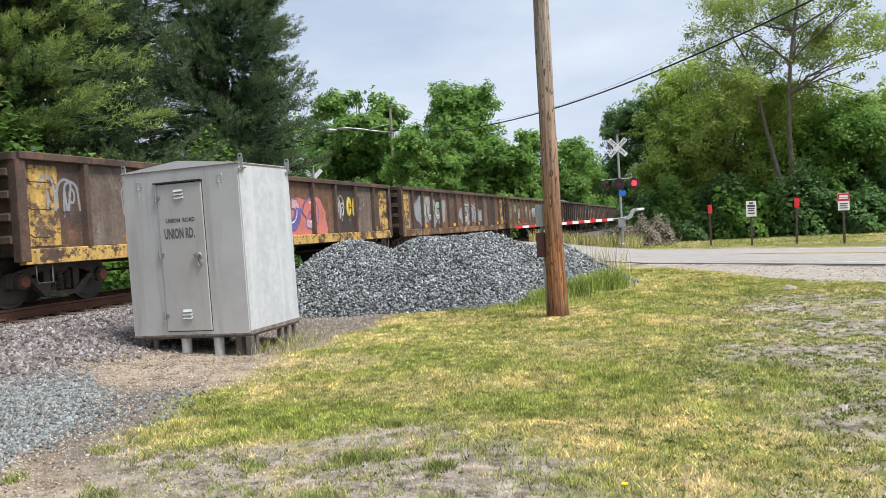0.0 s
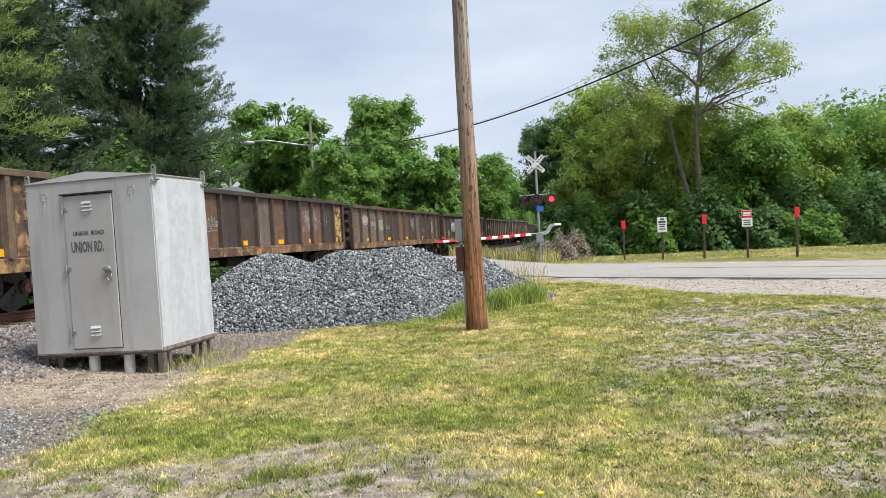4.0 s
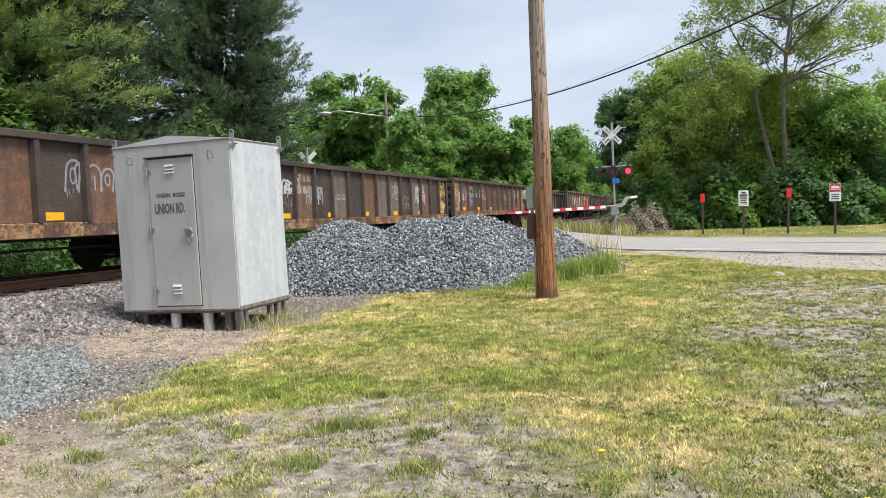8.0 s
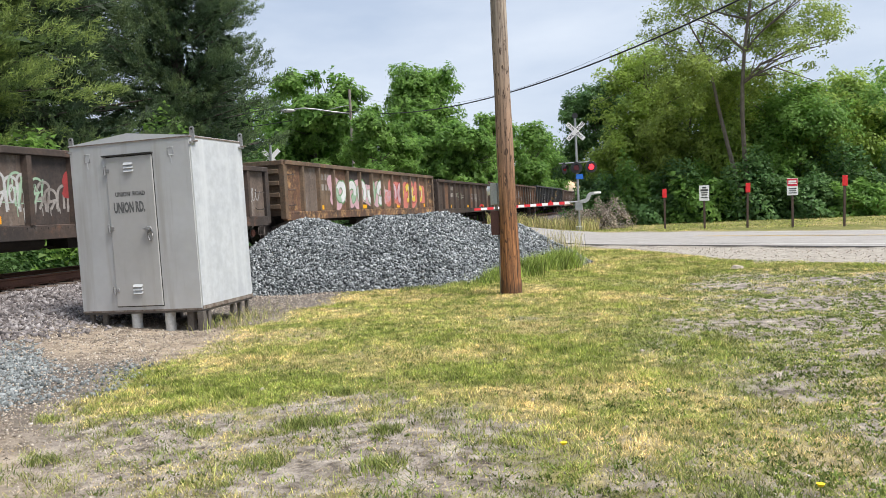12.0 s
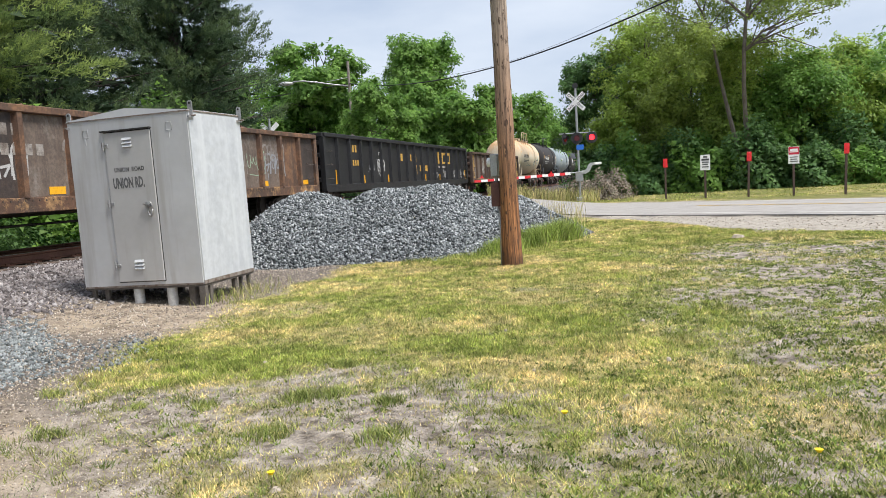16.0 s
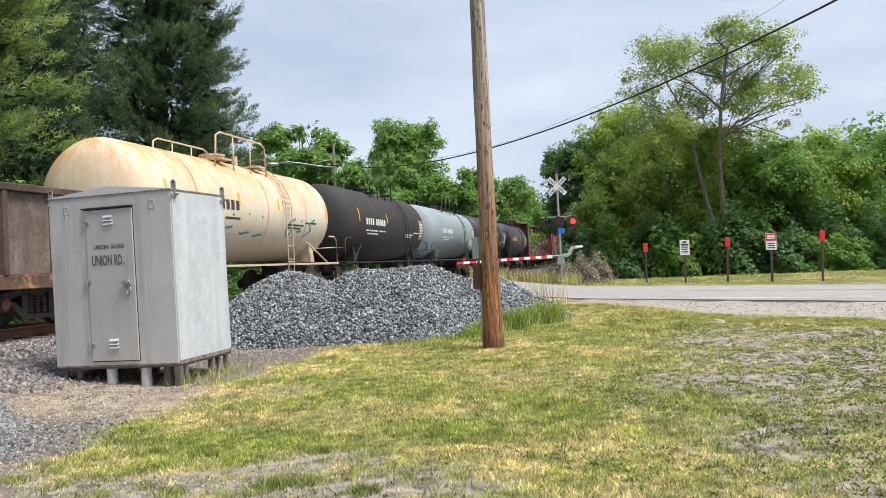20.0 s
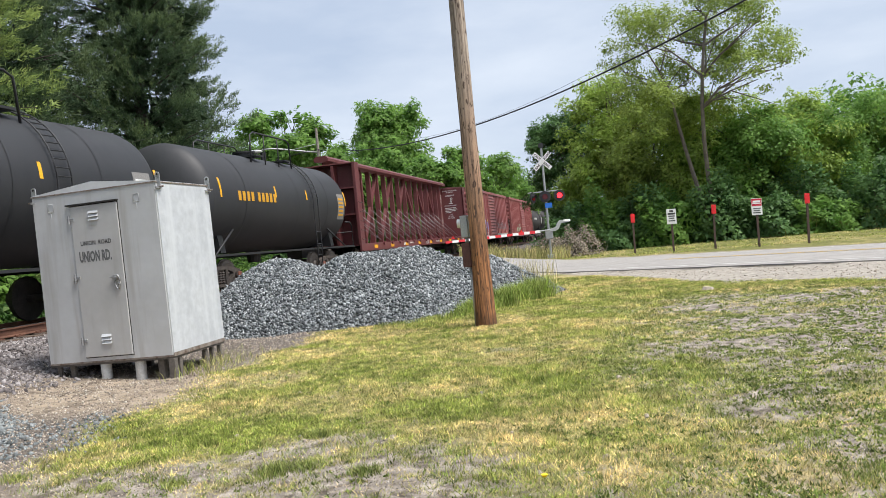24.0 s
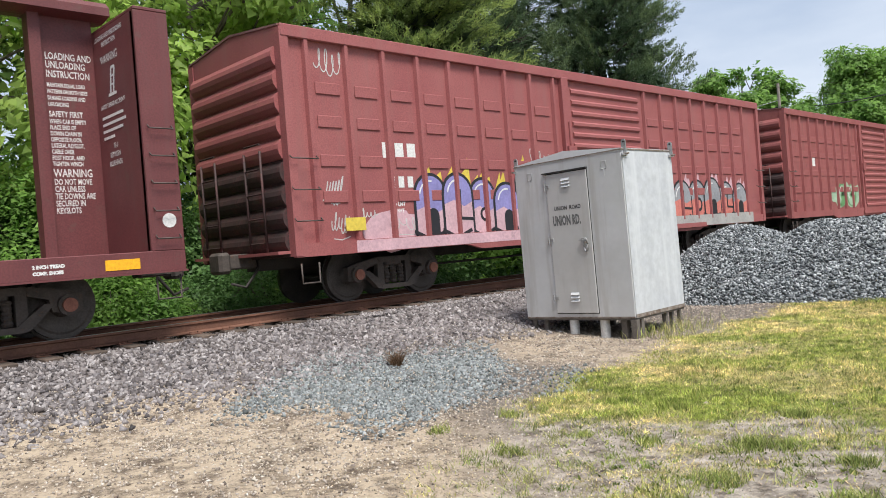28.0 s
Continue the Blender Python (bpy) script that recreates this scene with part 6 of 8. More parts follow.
def running_gear(car, L, inset, under=True, strip=True):
    for q in (-1, 1):
        truck(car, q * (L / 2 - inset))
        part("coupler", coupler_bm(q, q * (L / 2 - 0.1)), M_STEEL, car)
        hose = fresh()
        pipe(hose, [(0.45, q * (L / 2 + 0.05), 0.72), (0.42, q * (L / 2 + 0.3), 0.42), (0.4, q * (L / 2 + 0.55), 0.5)], 0.025, 6)
        part("brake_hose", hose, M_UNDER, car)
    if under:
        part("centre_sill", box(fresh(), -0.2, 0.2, -L / 2 + 0.1, L / 2 - 0.1, 0.66, 0.95), M_UNDER, car)
        part("brake_tank", rod(fresh(), (0.65, -0.6, 0.62), (0.65, 0.5, 0.62), 0.16, 12), M_UNDER, car)
        part("brake_valve", box(fresh(), 0.2, 0.7, 1.2, 1.7, 0.45, 0.85), M_UNDER, car)
        part("brake_rod", rod(fresh(), (0.35, -L / 2 + 2.5, 0.5), (0.35, L / 2 - 2.5, 0.5), 0.025, 6), M_UNDER, car)


def car_thing(name, s0, s1, label, category="freight car"):
    mid = (s0 + s1) / 2
    ob = thing(name, pose(TRACK_X, mid, RAIL_Z), label, category, "cars of the freight train")
    CARS.append((ob, mid))
    return ob, s1 - s0


def ribbon(b, pts, w, x):
    """A painted stroke on a plane of constant x, through points of y and z."""
    pts = [Vector((p[0], p[1])) for p in pts]
    for k, (a, c) in enumerate(zip(pts[:-1], pts[1:])):
        d = (c - a)
        if d.length < 1e-4:
            continue
        d.normalize()
        n = Vector((-d.y, d.x)) * w / 2
        a2, c2 = a - d * w * 0.3, c + d * w * 0.3
        vs = [b.verts.new((x + 0.0007 * (k % 3), q.x, q.y)) for q in (a2 - n, c2 - n, c2 + n, a2 + n)]
        b.faces.new(vs)


def blob(b, y, z, ry, rz, x, r, rough=0.25, n=18):
    ph = r.uniform(0, 6.28, 3)
    vs = []
    for a in np.linspace(0, 2 * math.pi, n + 1)[:-1]:
        k = 1 + rough * (math.sin(2 * a + ph[0]) * 0.5 + math.sin(3 * a + ph[1]) * 0.5 + math.sin(5 * a + ph[2]) * 0.3)
        vs.append(b.verts.new((x, y + ry * k * math.cos(a), z + rz * k * math.sin(a))))
    b.faces.new(vs)


def scribble(car, x, y, z, w, h, material, seed, lw=0.03, loops=5, name="spray_tag"):
    """A looping hand-sprayed tag with an underline."""
    r = np.random.default_rng(seed)
    n = int(loops) + int(r.integers(0, 3))
    u = np.linspace(0, 1, 13 * n)
    ph, slant = r.uniform(0, 6.28), r.uniform(0.1, 0.35)
    tall = np.interp(u, np.linspace(0, 1, n + 1), r.uniform(0.25, 1.0, n + 1))
    zz = z + 0.5 * h * tall * np.sin(2 * math.pi * n * u + ph) + 0.08 * h * np.sin(7 * u)
    yy = y - w / 2 + w * u + 0.55 * w / n * tall * np.cos(2 * math.pi * n * u + ph + 0.6) + slant * (zz - z)
    b = fresh()
    ribbon(b, list(zip(yy, zz)), lw * 0.75, x + 0.001)
    if seed % 2:
        ribbon(b, [(y - w * 0.45, z - 0.62 * h), (y, z - 0.68 * h), (y + w * 0.5, z - 0.56 * h)], lw * 0.7, x + 0.001)
    return tagged(part(name, b, material, car), kind="stuff")


def graffiti(car, x, y0, y1, z0, z1, fills, seed, outline="black", letter=1.0):
    """Fat overlapping sprayed letters: shapes, outlines and highlights."""
    r = np.random.default_rng(seed)
    n = max(2, int((y1 - y0) / letter))
    zc, h = (z0 + z1) / 2, (z1 - z0) / 2
    back = fresh()
    for k in range(n + 1):
        blob(back, y0 + (y1 - y0) * (k + 0.2) / (n + 0.4), zc - 0.1 * h, (y1 - y0) / n * 0.75, h * r.uniform(0.75, 1.05), x + 0.004, r, 0.35, 26)
    tagged(part("graffiti_backing", back, SPRAY[fills[0]], car), kind="stuff")
    dark, body, shine = fresh(), [fresh() for f in fills[1:]], fresh()
    for k in range(n):
        yc = y0 + (y1 - y0) * (k + 0.5) / n
        w = (y1 - y0) / n * 0.5
        hh = h * r.uniform(0.62, 0.86)
        # each letter is a bent stroke or two
        for q in range(int(r.integers(2, 4))):
            a = r.uniform(0, 2 * math.pi)
            pts = [(yc + w * 0.62 * math.cos(a + t), zc + hh * 0.72 * math.sin(a + t * 1.1)) for t in np.linspace(0, r.uniform(1.6, 3.6), 9)]
            lw = w * r.uniform(0.4, 0.6)
            ribbon(dark, pts, lw * 1.35, x + 0.007 + 0.002 * q)
            ribbon(body[(k + q) % len(body)], pts, lw, x + 0.012 + 0.002 * q)
            ribbon(shine, [(p[0] - lw * 0.22, p[1] + lw * 0.22) for p in pts[2:6]], lw * 0.14, x + 0.02)
    tagged(part("graffiti_outline", dark, SPRAY[outline], car), kind="stuff")
    for f, b in zip(fills[1:], body):
        tagged(part("graffiti_fill", b, SPRAY[f], car), kind="stuff")
    tagged(part("graffiti_highlight", shine, SPRAY["white"], car), kind="stuff")


def plate(b, pts, x):
    """A flat painted shape on a plane of constant x."""
    b.faces.new([b.verts.new((x, y, z)) for y, z in pts])


def arch_pts(yc, zb, w, h, g):
    """Outline of a round-topped letter stem, grown by g."""
    top = zb + h - w
    return [(yc - w - g, zb - g)] + [(yc - (w + g) * math.cos(a), top + (w + g) * math.sin(a)) for a in np.linspace(0, math.pi, 13)] + [(yc + w + g, zb - g)]


def throw_up(car, x, y0, y1, z0, z1, upper, lower, spikes, seed, n=5):
    """Round-shouldered letters in two tones with black outlines, white shines and spikes behind."""
    r = np.random.default_rng(seed)
    back, dark, up, low_, shine = fresh(), fresh(), fresh(), fresh(), fresh()
    step = (y1 - y0) / n
    for k in range(n):
        yc, w = y0 + step * (k + 0.5), step * r.uniform(0.46, 0.55)
        h = (z1 - z0) * r.uniform(0.72, 0.98)
        h = max(h, 2.2 * w)
        for q in range(3):
            ys = yc + w * r.uniform(-0.9, 0.7)
            plate(back, [(ys - 0.5 * w, z0 + 0.5 * h), (ys + 0.7 * w, z0 + 0.5 * h), (ys + 0.45 * w, z0 + h * r.uniform(1.05, 1.3)), (ys + 0.1 * w, z0 + 1.0 * h)], x + 0.002 + 0.0004 * q + 0.001 * (k % 2))
        xk = x + 0.006 + 0.012 * (k % 2)
        plate(dark, arch_pts(yc, z0, w, h, 0.06), xk)
        cut = z0 + h * r.uniform(0.4, 0.55)
        full = arch_pts(yc, z0, w, h, 0.0)
        plate(up, full, xk + 0.003)
        plate(low_, [(yc - w, z0), (yc - w, cut), (yc - 0.3 * w, cut + 0.08), (yc + 0.4 * w, cut - 0.05), (yc + w, cut + 0.04), (yc + w, z0)][::-1], xk + 0.005)
        kind = int(r.integers(0, 3))
        if kind == 0:
            plate(dark, arch_pts(yc + 0.1 * w, z0, 0.28 * w, 0.45 * h, 0.04), xk + 0.008)
        elif kind == 1:
            plate(dark, [(yc + 0.1 * w + 0.42 * w * math.cos(a), z0 + 0.38 * h + 0.42 * w * math.sin(a)) for a in np.linspace(0, 2 * math.pi, 15)[:-1]], xk + 0.008)
            plate(low_, [(yc + 0.1 * w + 0.25 * w * math.cos(a), z0 + 0.38 * h + 0.25 * w * math.sin(a)) for a in np.linspace(0, 2 * math.pi, 15)[:-1]], xk + 0.01)
        else:
            ribbon(dark, [(yc + 0.15 * w, z0 + 0.75 * h), (yc + 0.1 * w, z0 + 0.3 * h), (yc + w, z0 + 0.28 * h)], 0.06, xk + 0.008)
        ribbon(shine, [(yc - 0.75 * w * math.cos(a), z0 + h - w + 0.75 * w * math.sin(a)) for a in np.linspace(0.2, 1.7, 6)], 0.035, xk + 0.008)
        ribbon(dark, [(yc - 1.2 * w, z0 + 0.12 * h), (yc - 0.2 * w, z0 - 0.02), (yc + 0.8 * w, z0 + 0.1 * h)], 0.07, xk + 0.011)
    for nm, b, c in (("graffiti_back", back, spikes), ("graffiti_outline", dark, "black"), ("graffiti_upper_fill", up, upper), ("graffiti_lower_fill", low_, lower), ("graffiti_shine", shine, "white")):
        tagged(part(nm, b, SPRAY[c], car), kind="stuff")


def bubble_tag(car, x, y, z, w, h, material, seed, lw=0.03):
    """Hand-sprayed hollow letters: round-shouldered outlines that overlap, with a stroke inside each."""
    r = np.random.default_rng(seed)
    b = fresh()
    n = max(3, int(round(w / (0.5 * h))))
    for k in range(n):
        yc, lh, lw2 = y - w / 2 + w * (k + 0.5) / n, h * r.uniform(0.75, 1.1), 0.55 * w / n
        zb, lean = z - h / 2 + r.uniform(-0.08, 0.08) * h, r.uniform(-0.12, 0.2)
        ribbon(b, [(p + lean * (q - zb), q) for p, q in arch_pts(yc, zb, lw2, max(lh, 1.6 * lw2), 0.0)], lw, x + 0.001 + 0.001 * (k % 2))
        mode = int(r.integers(0, 3))
        if mode == 0:
            ribbon(b, [(yc + lean * lh * 0.5, zb), (yc + lean * lh * 0.6, zb + 0.55 * lh)], lw, x + 0.003)
        elif mode == 1:
            ribbon(b, [(yc + 0.4 * lw2 * math.cos(a) + lean * lh * 0.5, zb + 0.5 * lh + 0.25 * lh * math.sin(a)) for a in np.linspace(0, 2 * math.pi, 11)], lw * 0.8, x + 0.003)
        else:
            ribbon(b, [(yc - 0.6 * lw2, zb + 0.4 * lh), (yc + 0.6 * lw2, zb + 0.48 * lh), (yc - 0.2 * lw2, zb + 0.1 * lh)], lw, x + 0.003)
    for k in range(3):
        yy = y + r.uniform(-0.5, 0.5) * w
        ribbon(b, [(yy, z - h * 0.45), (yy + 0.01, z - h * r.uniform(0.55, 0.9))], lw * 0.4, x + 0.001)
    return tagged(part("spray_tag", b, material, car, "hollow white spray-painted letters"), kind="stuff")


def mark_bars(car, x, y, z, rows, material):
    """Reporting marks as plain bars: rows of (down, height, widths)."""
    for down, h, widths in rows:
        yy = y
        for w in widths:
            part("marking_bar", box(fresh(), x, x + 0.004, yy, yy + w, z - down - h, z - down), material, car)
            yy += w + 0.09


def grab_irons(car, x, y, zs, w=0.42):
    for z in zs:
        part_of("grab_iron", mesh_once("grab%.2f" % w, lambda: pipe(fresh(), [(0, -w / 2, 0.05), (0.06, -w / 2, 0), (0.06, w / 2, 0), (0, w / 2, 0.05)], 0.011, 5)), M_STEEL, car).location = (x, y, z)


def step_iron(car, x, y):
    part_of("step", mesh_once("step", lambda: pipe(fresh(), [(0, -0.17, 0.32), (0, -0.17, 0), (0, 0.17, 0), (0, 0.17, 0.32)], 0.016, 5)), M_STEEL, car).location = (x, y, 0.42)


def gondola(s0, s1, kind, end="brown", top=2.58, low=0.72, ribs=12, load="", seed=0, spray=(), tags=0, marks=True, label="", sill=None, reflectors=4, floor=1.15, wash="plain"):
    car, L = car_thing("gondola_car", s0, s1, label or "open-top %s steel gondola car with ribbed sides" % kind)
    r = np.random.default_rng(seed + 500)
    m = BODY[kind]
    mend = {"yellow": M_YELLOW_END, "orange": M_ORANGE_RUST}.get(end, m)
    H, W0 = L / 2, 1.45
    for s in (-1, 1):
        part("side_panel", box(fresh(), min(s * 1.40, s * W0), max(s * 1.40, s * W0), -H + 0.08, H - 0.08, low + 0.1, top - 0.06), m, car)
        part("top_chord", box(fresh(), min(s * 1.38, s * 1.57), max(s * 1.38, s * 1.57), -H, H, top - 0.13, top, 0.012), m, car)
        part("side_sill", box(fresh(), min(s * 1.38, s * 1.53), max(s * 1.38, s * 1.53), -H + 0.02, H - 0.02, low, low + 0.26, 0.01), (M_ORANGE_RUST if sill == "orange" else M_YELLOW_END if sill == "yellow" else m), car, "rust-streaked side sill")
        for k in range(ribs):
            y = -H + L * (k + 1) / (ribs + 1)
            rib = part_of("side_rib", mesh_once("rib%.2f%.2f%d%s" % (top, low, s, kind), lambda: prism(fresh(), [(s * 1.44, -0.085), (s * 1.555, -0.055), (s * 1.555, 0.055), (s * 1.44, 0.085)], low + 0.26, top - 0.13, "z")), m, car)
            rib.location = (0, y, 0)
    for q in (-1, 1):
        part("end_wall", box(fresh(), -1.4, 1.4, q * H - 0.1 * (q > 0) , q * H + 0.1 * (q < 0), low + 0.15, top - 0.02), m, car)
        part("end_chord", box(fresh(), -1.5, 1.5, min(q * (H - 0.08), q * (H + 0.09)), max(q * (H - 0.08), q * (H + 0.09)), top - 0.14, top - 0.004, 0.012), m, car)
        for k in range(4):
            z = low + 0.42 + (top - low - 0.75) * k / 3
            part_of("end_rib", mesh_once("endrib%s%d%s" % (kind, q, end), lambda: prism(fresh(), [(q * 0.0, -0.09), (q * 0.11, -0.05), (q * 0.11, 0.05), (q * 0.0, 0.09)], -1.36, 1.36)), m, car).location = (0, q * H, z)
        for s in (-1, 1):
            part("corner_post", box(fresh(), min(s * 1.36, s * 1.54), max(s * 1.36, s * 1.54), min(q * (H - 0.13), q * (H + 0.07)), max(q * (H - 0.13), q * (H + 0.07)), low + 0.05, top - 0.13, 0.01), m, car)
        if end in ("yellow", "orange"):
            part("corner_panel", box(fresh(), W0, W0 + 0.006, min(q * (H - 0.85), q * (H - 0.13)), max(q * (H - 0.85), q * (H - 0.13)), low + 0.3, top - 0.2), mend, car, "flaking %s paint on the corner panel" % end)
        grab_irons(car, W0 + 0.01, q * (H - 0.42), np.arange(low + 0.45, top - 0.25, 0.46))
        step_iron(car, 1.48, q * (H - 0.42))
    part("floor", box(fresh(), -1.4, 1.4, -H + 0.1, H - 0.1, floor - 0.06, floor), M_UNDER, car)
    # the sheet of each bay has weathered in its own way
    bay = L / (ribs + 1)
    for k in range(ribs + 1):
        pick = r.uniform()
        worn = SHEETS[wash][0 if pick < 0.3 else 1 if pick < 0.5 else 2 if pick < 0.68 else 3]
        if worn:
            part_of("bay_sheet", mesh_once("bay%.2f%.2f%.2f%s" % (bay, top, low, worn.name), lambda: box(fresh(), W0, W0 + 0.003, 0.1, bay - 0.1, low + 0.27, top - 0.14)), worn, car, "weathered steel side sheet").location = (0, -H + bay * k, 0)
    rivets = fresh()
    for k in range(int(L / 0.16)):
        y = -H + 0.2 + 0.16 * k
        box(rivets, 1.528, 1.537, y - 0.013, y + 0.013, low + 0.19, low + 0.216)
    tagged(part("riveted_seam", rivets, M_STEEL, car), kind="stuff")
    for k in range(int(reflectors)):
        y = -H + L * (k + 0.62) / reflectors
        part("reflector", box(fresh(), 1.451, 1.459, y, y + 0.4, low + 0.3, low + 0.44), M_REFLECT, car, "bright yellow reflector plate")
    if marks:
        mark_bars(car, 1.4545, -H + L * 2.25 / (ribs + 1), top - 0.32, [(0.0, 0.2, [0.17] * 4), (0.34, 0.2, [0.17] * 6)], M_FADED)
        mark_bars(car, 1.4545, -H + L * 4.2 / (ribs + 1), low + 1.0, [(0.0, 0.06, [0.5, 0.3]), (0.1, 0.06, [0.4, 0.34])], M_FADED)
    for k in range(tags):
        y = r.uniform(-H + 0.8, H - 0.8)
        ink = r.choice([M_TAG, M_OLD_TAG, SPRAY["grey"], SPRAY["mint"]], p=[0.4, 0.35, 0.17, 0.08])
        if k % 3:
            bubble_tag(car, 1.4545, y, r.uniform(low + 0.75, top - 0.6), r.uniform(0.7, 1.2), r.uniform(0.34, 0.62), ink, seed * 31 + k, r.uniform(0.04, 0.065))
        else:
            scribble(car, 1.4545, y, r.uniform(low + 0.6, top - 0.5), r.uniform(0.6, 1.1), r.uniform(0.3, 0.6), ink, seed * 31 + k, 0.03, 6)
    for j, (f0, f1, z0, z1, fills, *line) in enumerate(spray):
        graffiti(car, 1.4555, -H + L * f0, -H + L * f1, low + 0.3 + z0 * (top - low - 0.45), low + 0.3 + z1 * (top - low - 0.45), fills, seed * 7 + j, line[0] if line else "black", 0.85)
    if load:
        mt = {"stone": M_PILE, "scrap": BODY["rust"], "dirt": M_PILE_BASE}[load]
        if load == "scrap":
            for k in range(26):
                b = box(fresh(), -0.5, 0.5, -0.15, 0.15, -0.03, 0.03)
                bmesh.ops.transform(b, matrix=Matrix.Diagonal((r.uniform(0.4, 1), r.uniform(0.5, 2.5), r.uniform(0.6, 2), 1)), verts=b.verts)
                bmesh.ops.transform(b, matrix=pose(r.uniform(-0.8, 0.8), r.uniform(-H + 1, H - 1), top - r.uniform(0.0, 0.12), r.uniform(-18, 18), r.uniform(-18, 18), r.uniform(0, 180)), verts=b.verts)
                part("scrap_piece", b, mt, car)
        lx, ly = np.meshgrid(np.linspace(-1.38, 1.38, 9), np.linspace(-H + 0.15, H - 0.15, 60), indexing="ij")
        lump = 0.55 if load == "stone" else 0.1
        lz_ = top - 0.22 + lump * (1 - (lx / 1.4) ** 2) * (0.55 + 0.45 * np.cos(ly * 1.05 + seed)) * (1 - (ly / H) ** 4) + r.normal(size=lx.shape) * 0.02
        li = np.arange(lx.size).reshape(lx.shape)
        part_of("load", array_mesh("load", np.stack([lx, ly, lz_], -1).reshape(-1, 3), np.stack([li[:-1, :-1], li[1:, :-1], li[1:, 1:], li[:-1, 1:]], -1).reshape(-1, 4)), M_PILE_BASE, car, "heaped load of %s" % ("grey crushed stone" if load == "stone" else "rusty scrap"))
    running_gear(car, L, 1.2)
    return car


gondola(-7.4, 8.6, "brown", seed=1, tags=5)
gondola(9.8, 25.6, "brown", "yellow", 2.6, 0.74, 10, seed=2, sill="yellow", tags=8, spray=((0.53, 0.66, 0.0, 0.75, ("coral", "coral", "rose", "violet"), "violet"), (0.78, 0.83, 0.25, 0.85, ("dark_panel", "yellow"), "yellow")))
gondola(26.8, 42.6, "brown", "yellow", 2.62, 0.74, 13, seed=3, sill="orange", tags=9, spray=((0.12, 0.3, 0.1, 0.85, ("grey", "pale", "mint")), (0.5, 0.68, 0.05, 0.7, ("grey", "pale", "grey"))))
gondola(43.7, 60.0, "tan", "orange", 2.6, 0.74, 14, seed=4, sill="orange", tags=12)
gondola(61.1, 76.3, "dark", "yellow", 2.62, 0.76, 13, load="stone", seed=5, sill="orange", reflectors=6, tags=4)
gondola(77.4, 93.5, "brown", "brown", 2.55, 0.72, 13, load="dirt", seed=6, tags=6, sill="orange", reflectors=5)
gondola(94.7, 110.3, "dark", "orange", 2.52, 0.72, 13, seed=7, tags=8, sill="orange")
gondola(111.3, 127.5, "dark", "yellow", 2.48, 0.62, 13, seed=8, tags=8, sill="orange", reflectors=6)
gondola(128.6, 144.3, "brown", "yellow", 2.55, 0.74, 12, seed=9, tags=10, sill="orange", reflectors=6)
gondola(145.2, 161.3, "dark", "dark", 2.28, 0.66, 14, seed=10, wash="pale", tags=9, spray=((0.53, 0.58, 0.4, 0.8, ("red", "grey")),), reflectors=4)
gondola(162.4, 178.1, "tan", "orange", 2.55, 0.76, 12, load="scrap", seed=11, sill="orange", spray=((0.24, 0.56, 0.05, 0.85, ("rose", "white", "mint", "white"), "green"), (0.6, 0.9, 0.05, 0.85, ("coral", "yellow", "rose", "yellow"), "red")))
gondola(179.0, 194.8, "dark", "dark", 2.42, 0.66, 13, seed=12, tags=6)
gondola(196.2, 211.8, "rust", "brown", 2.6, 0.74, 12, load="scrap", seed=13, sill="orange", tags=9, reflectors=6)


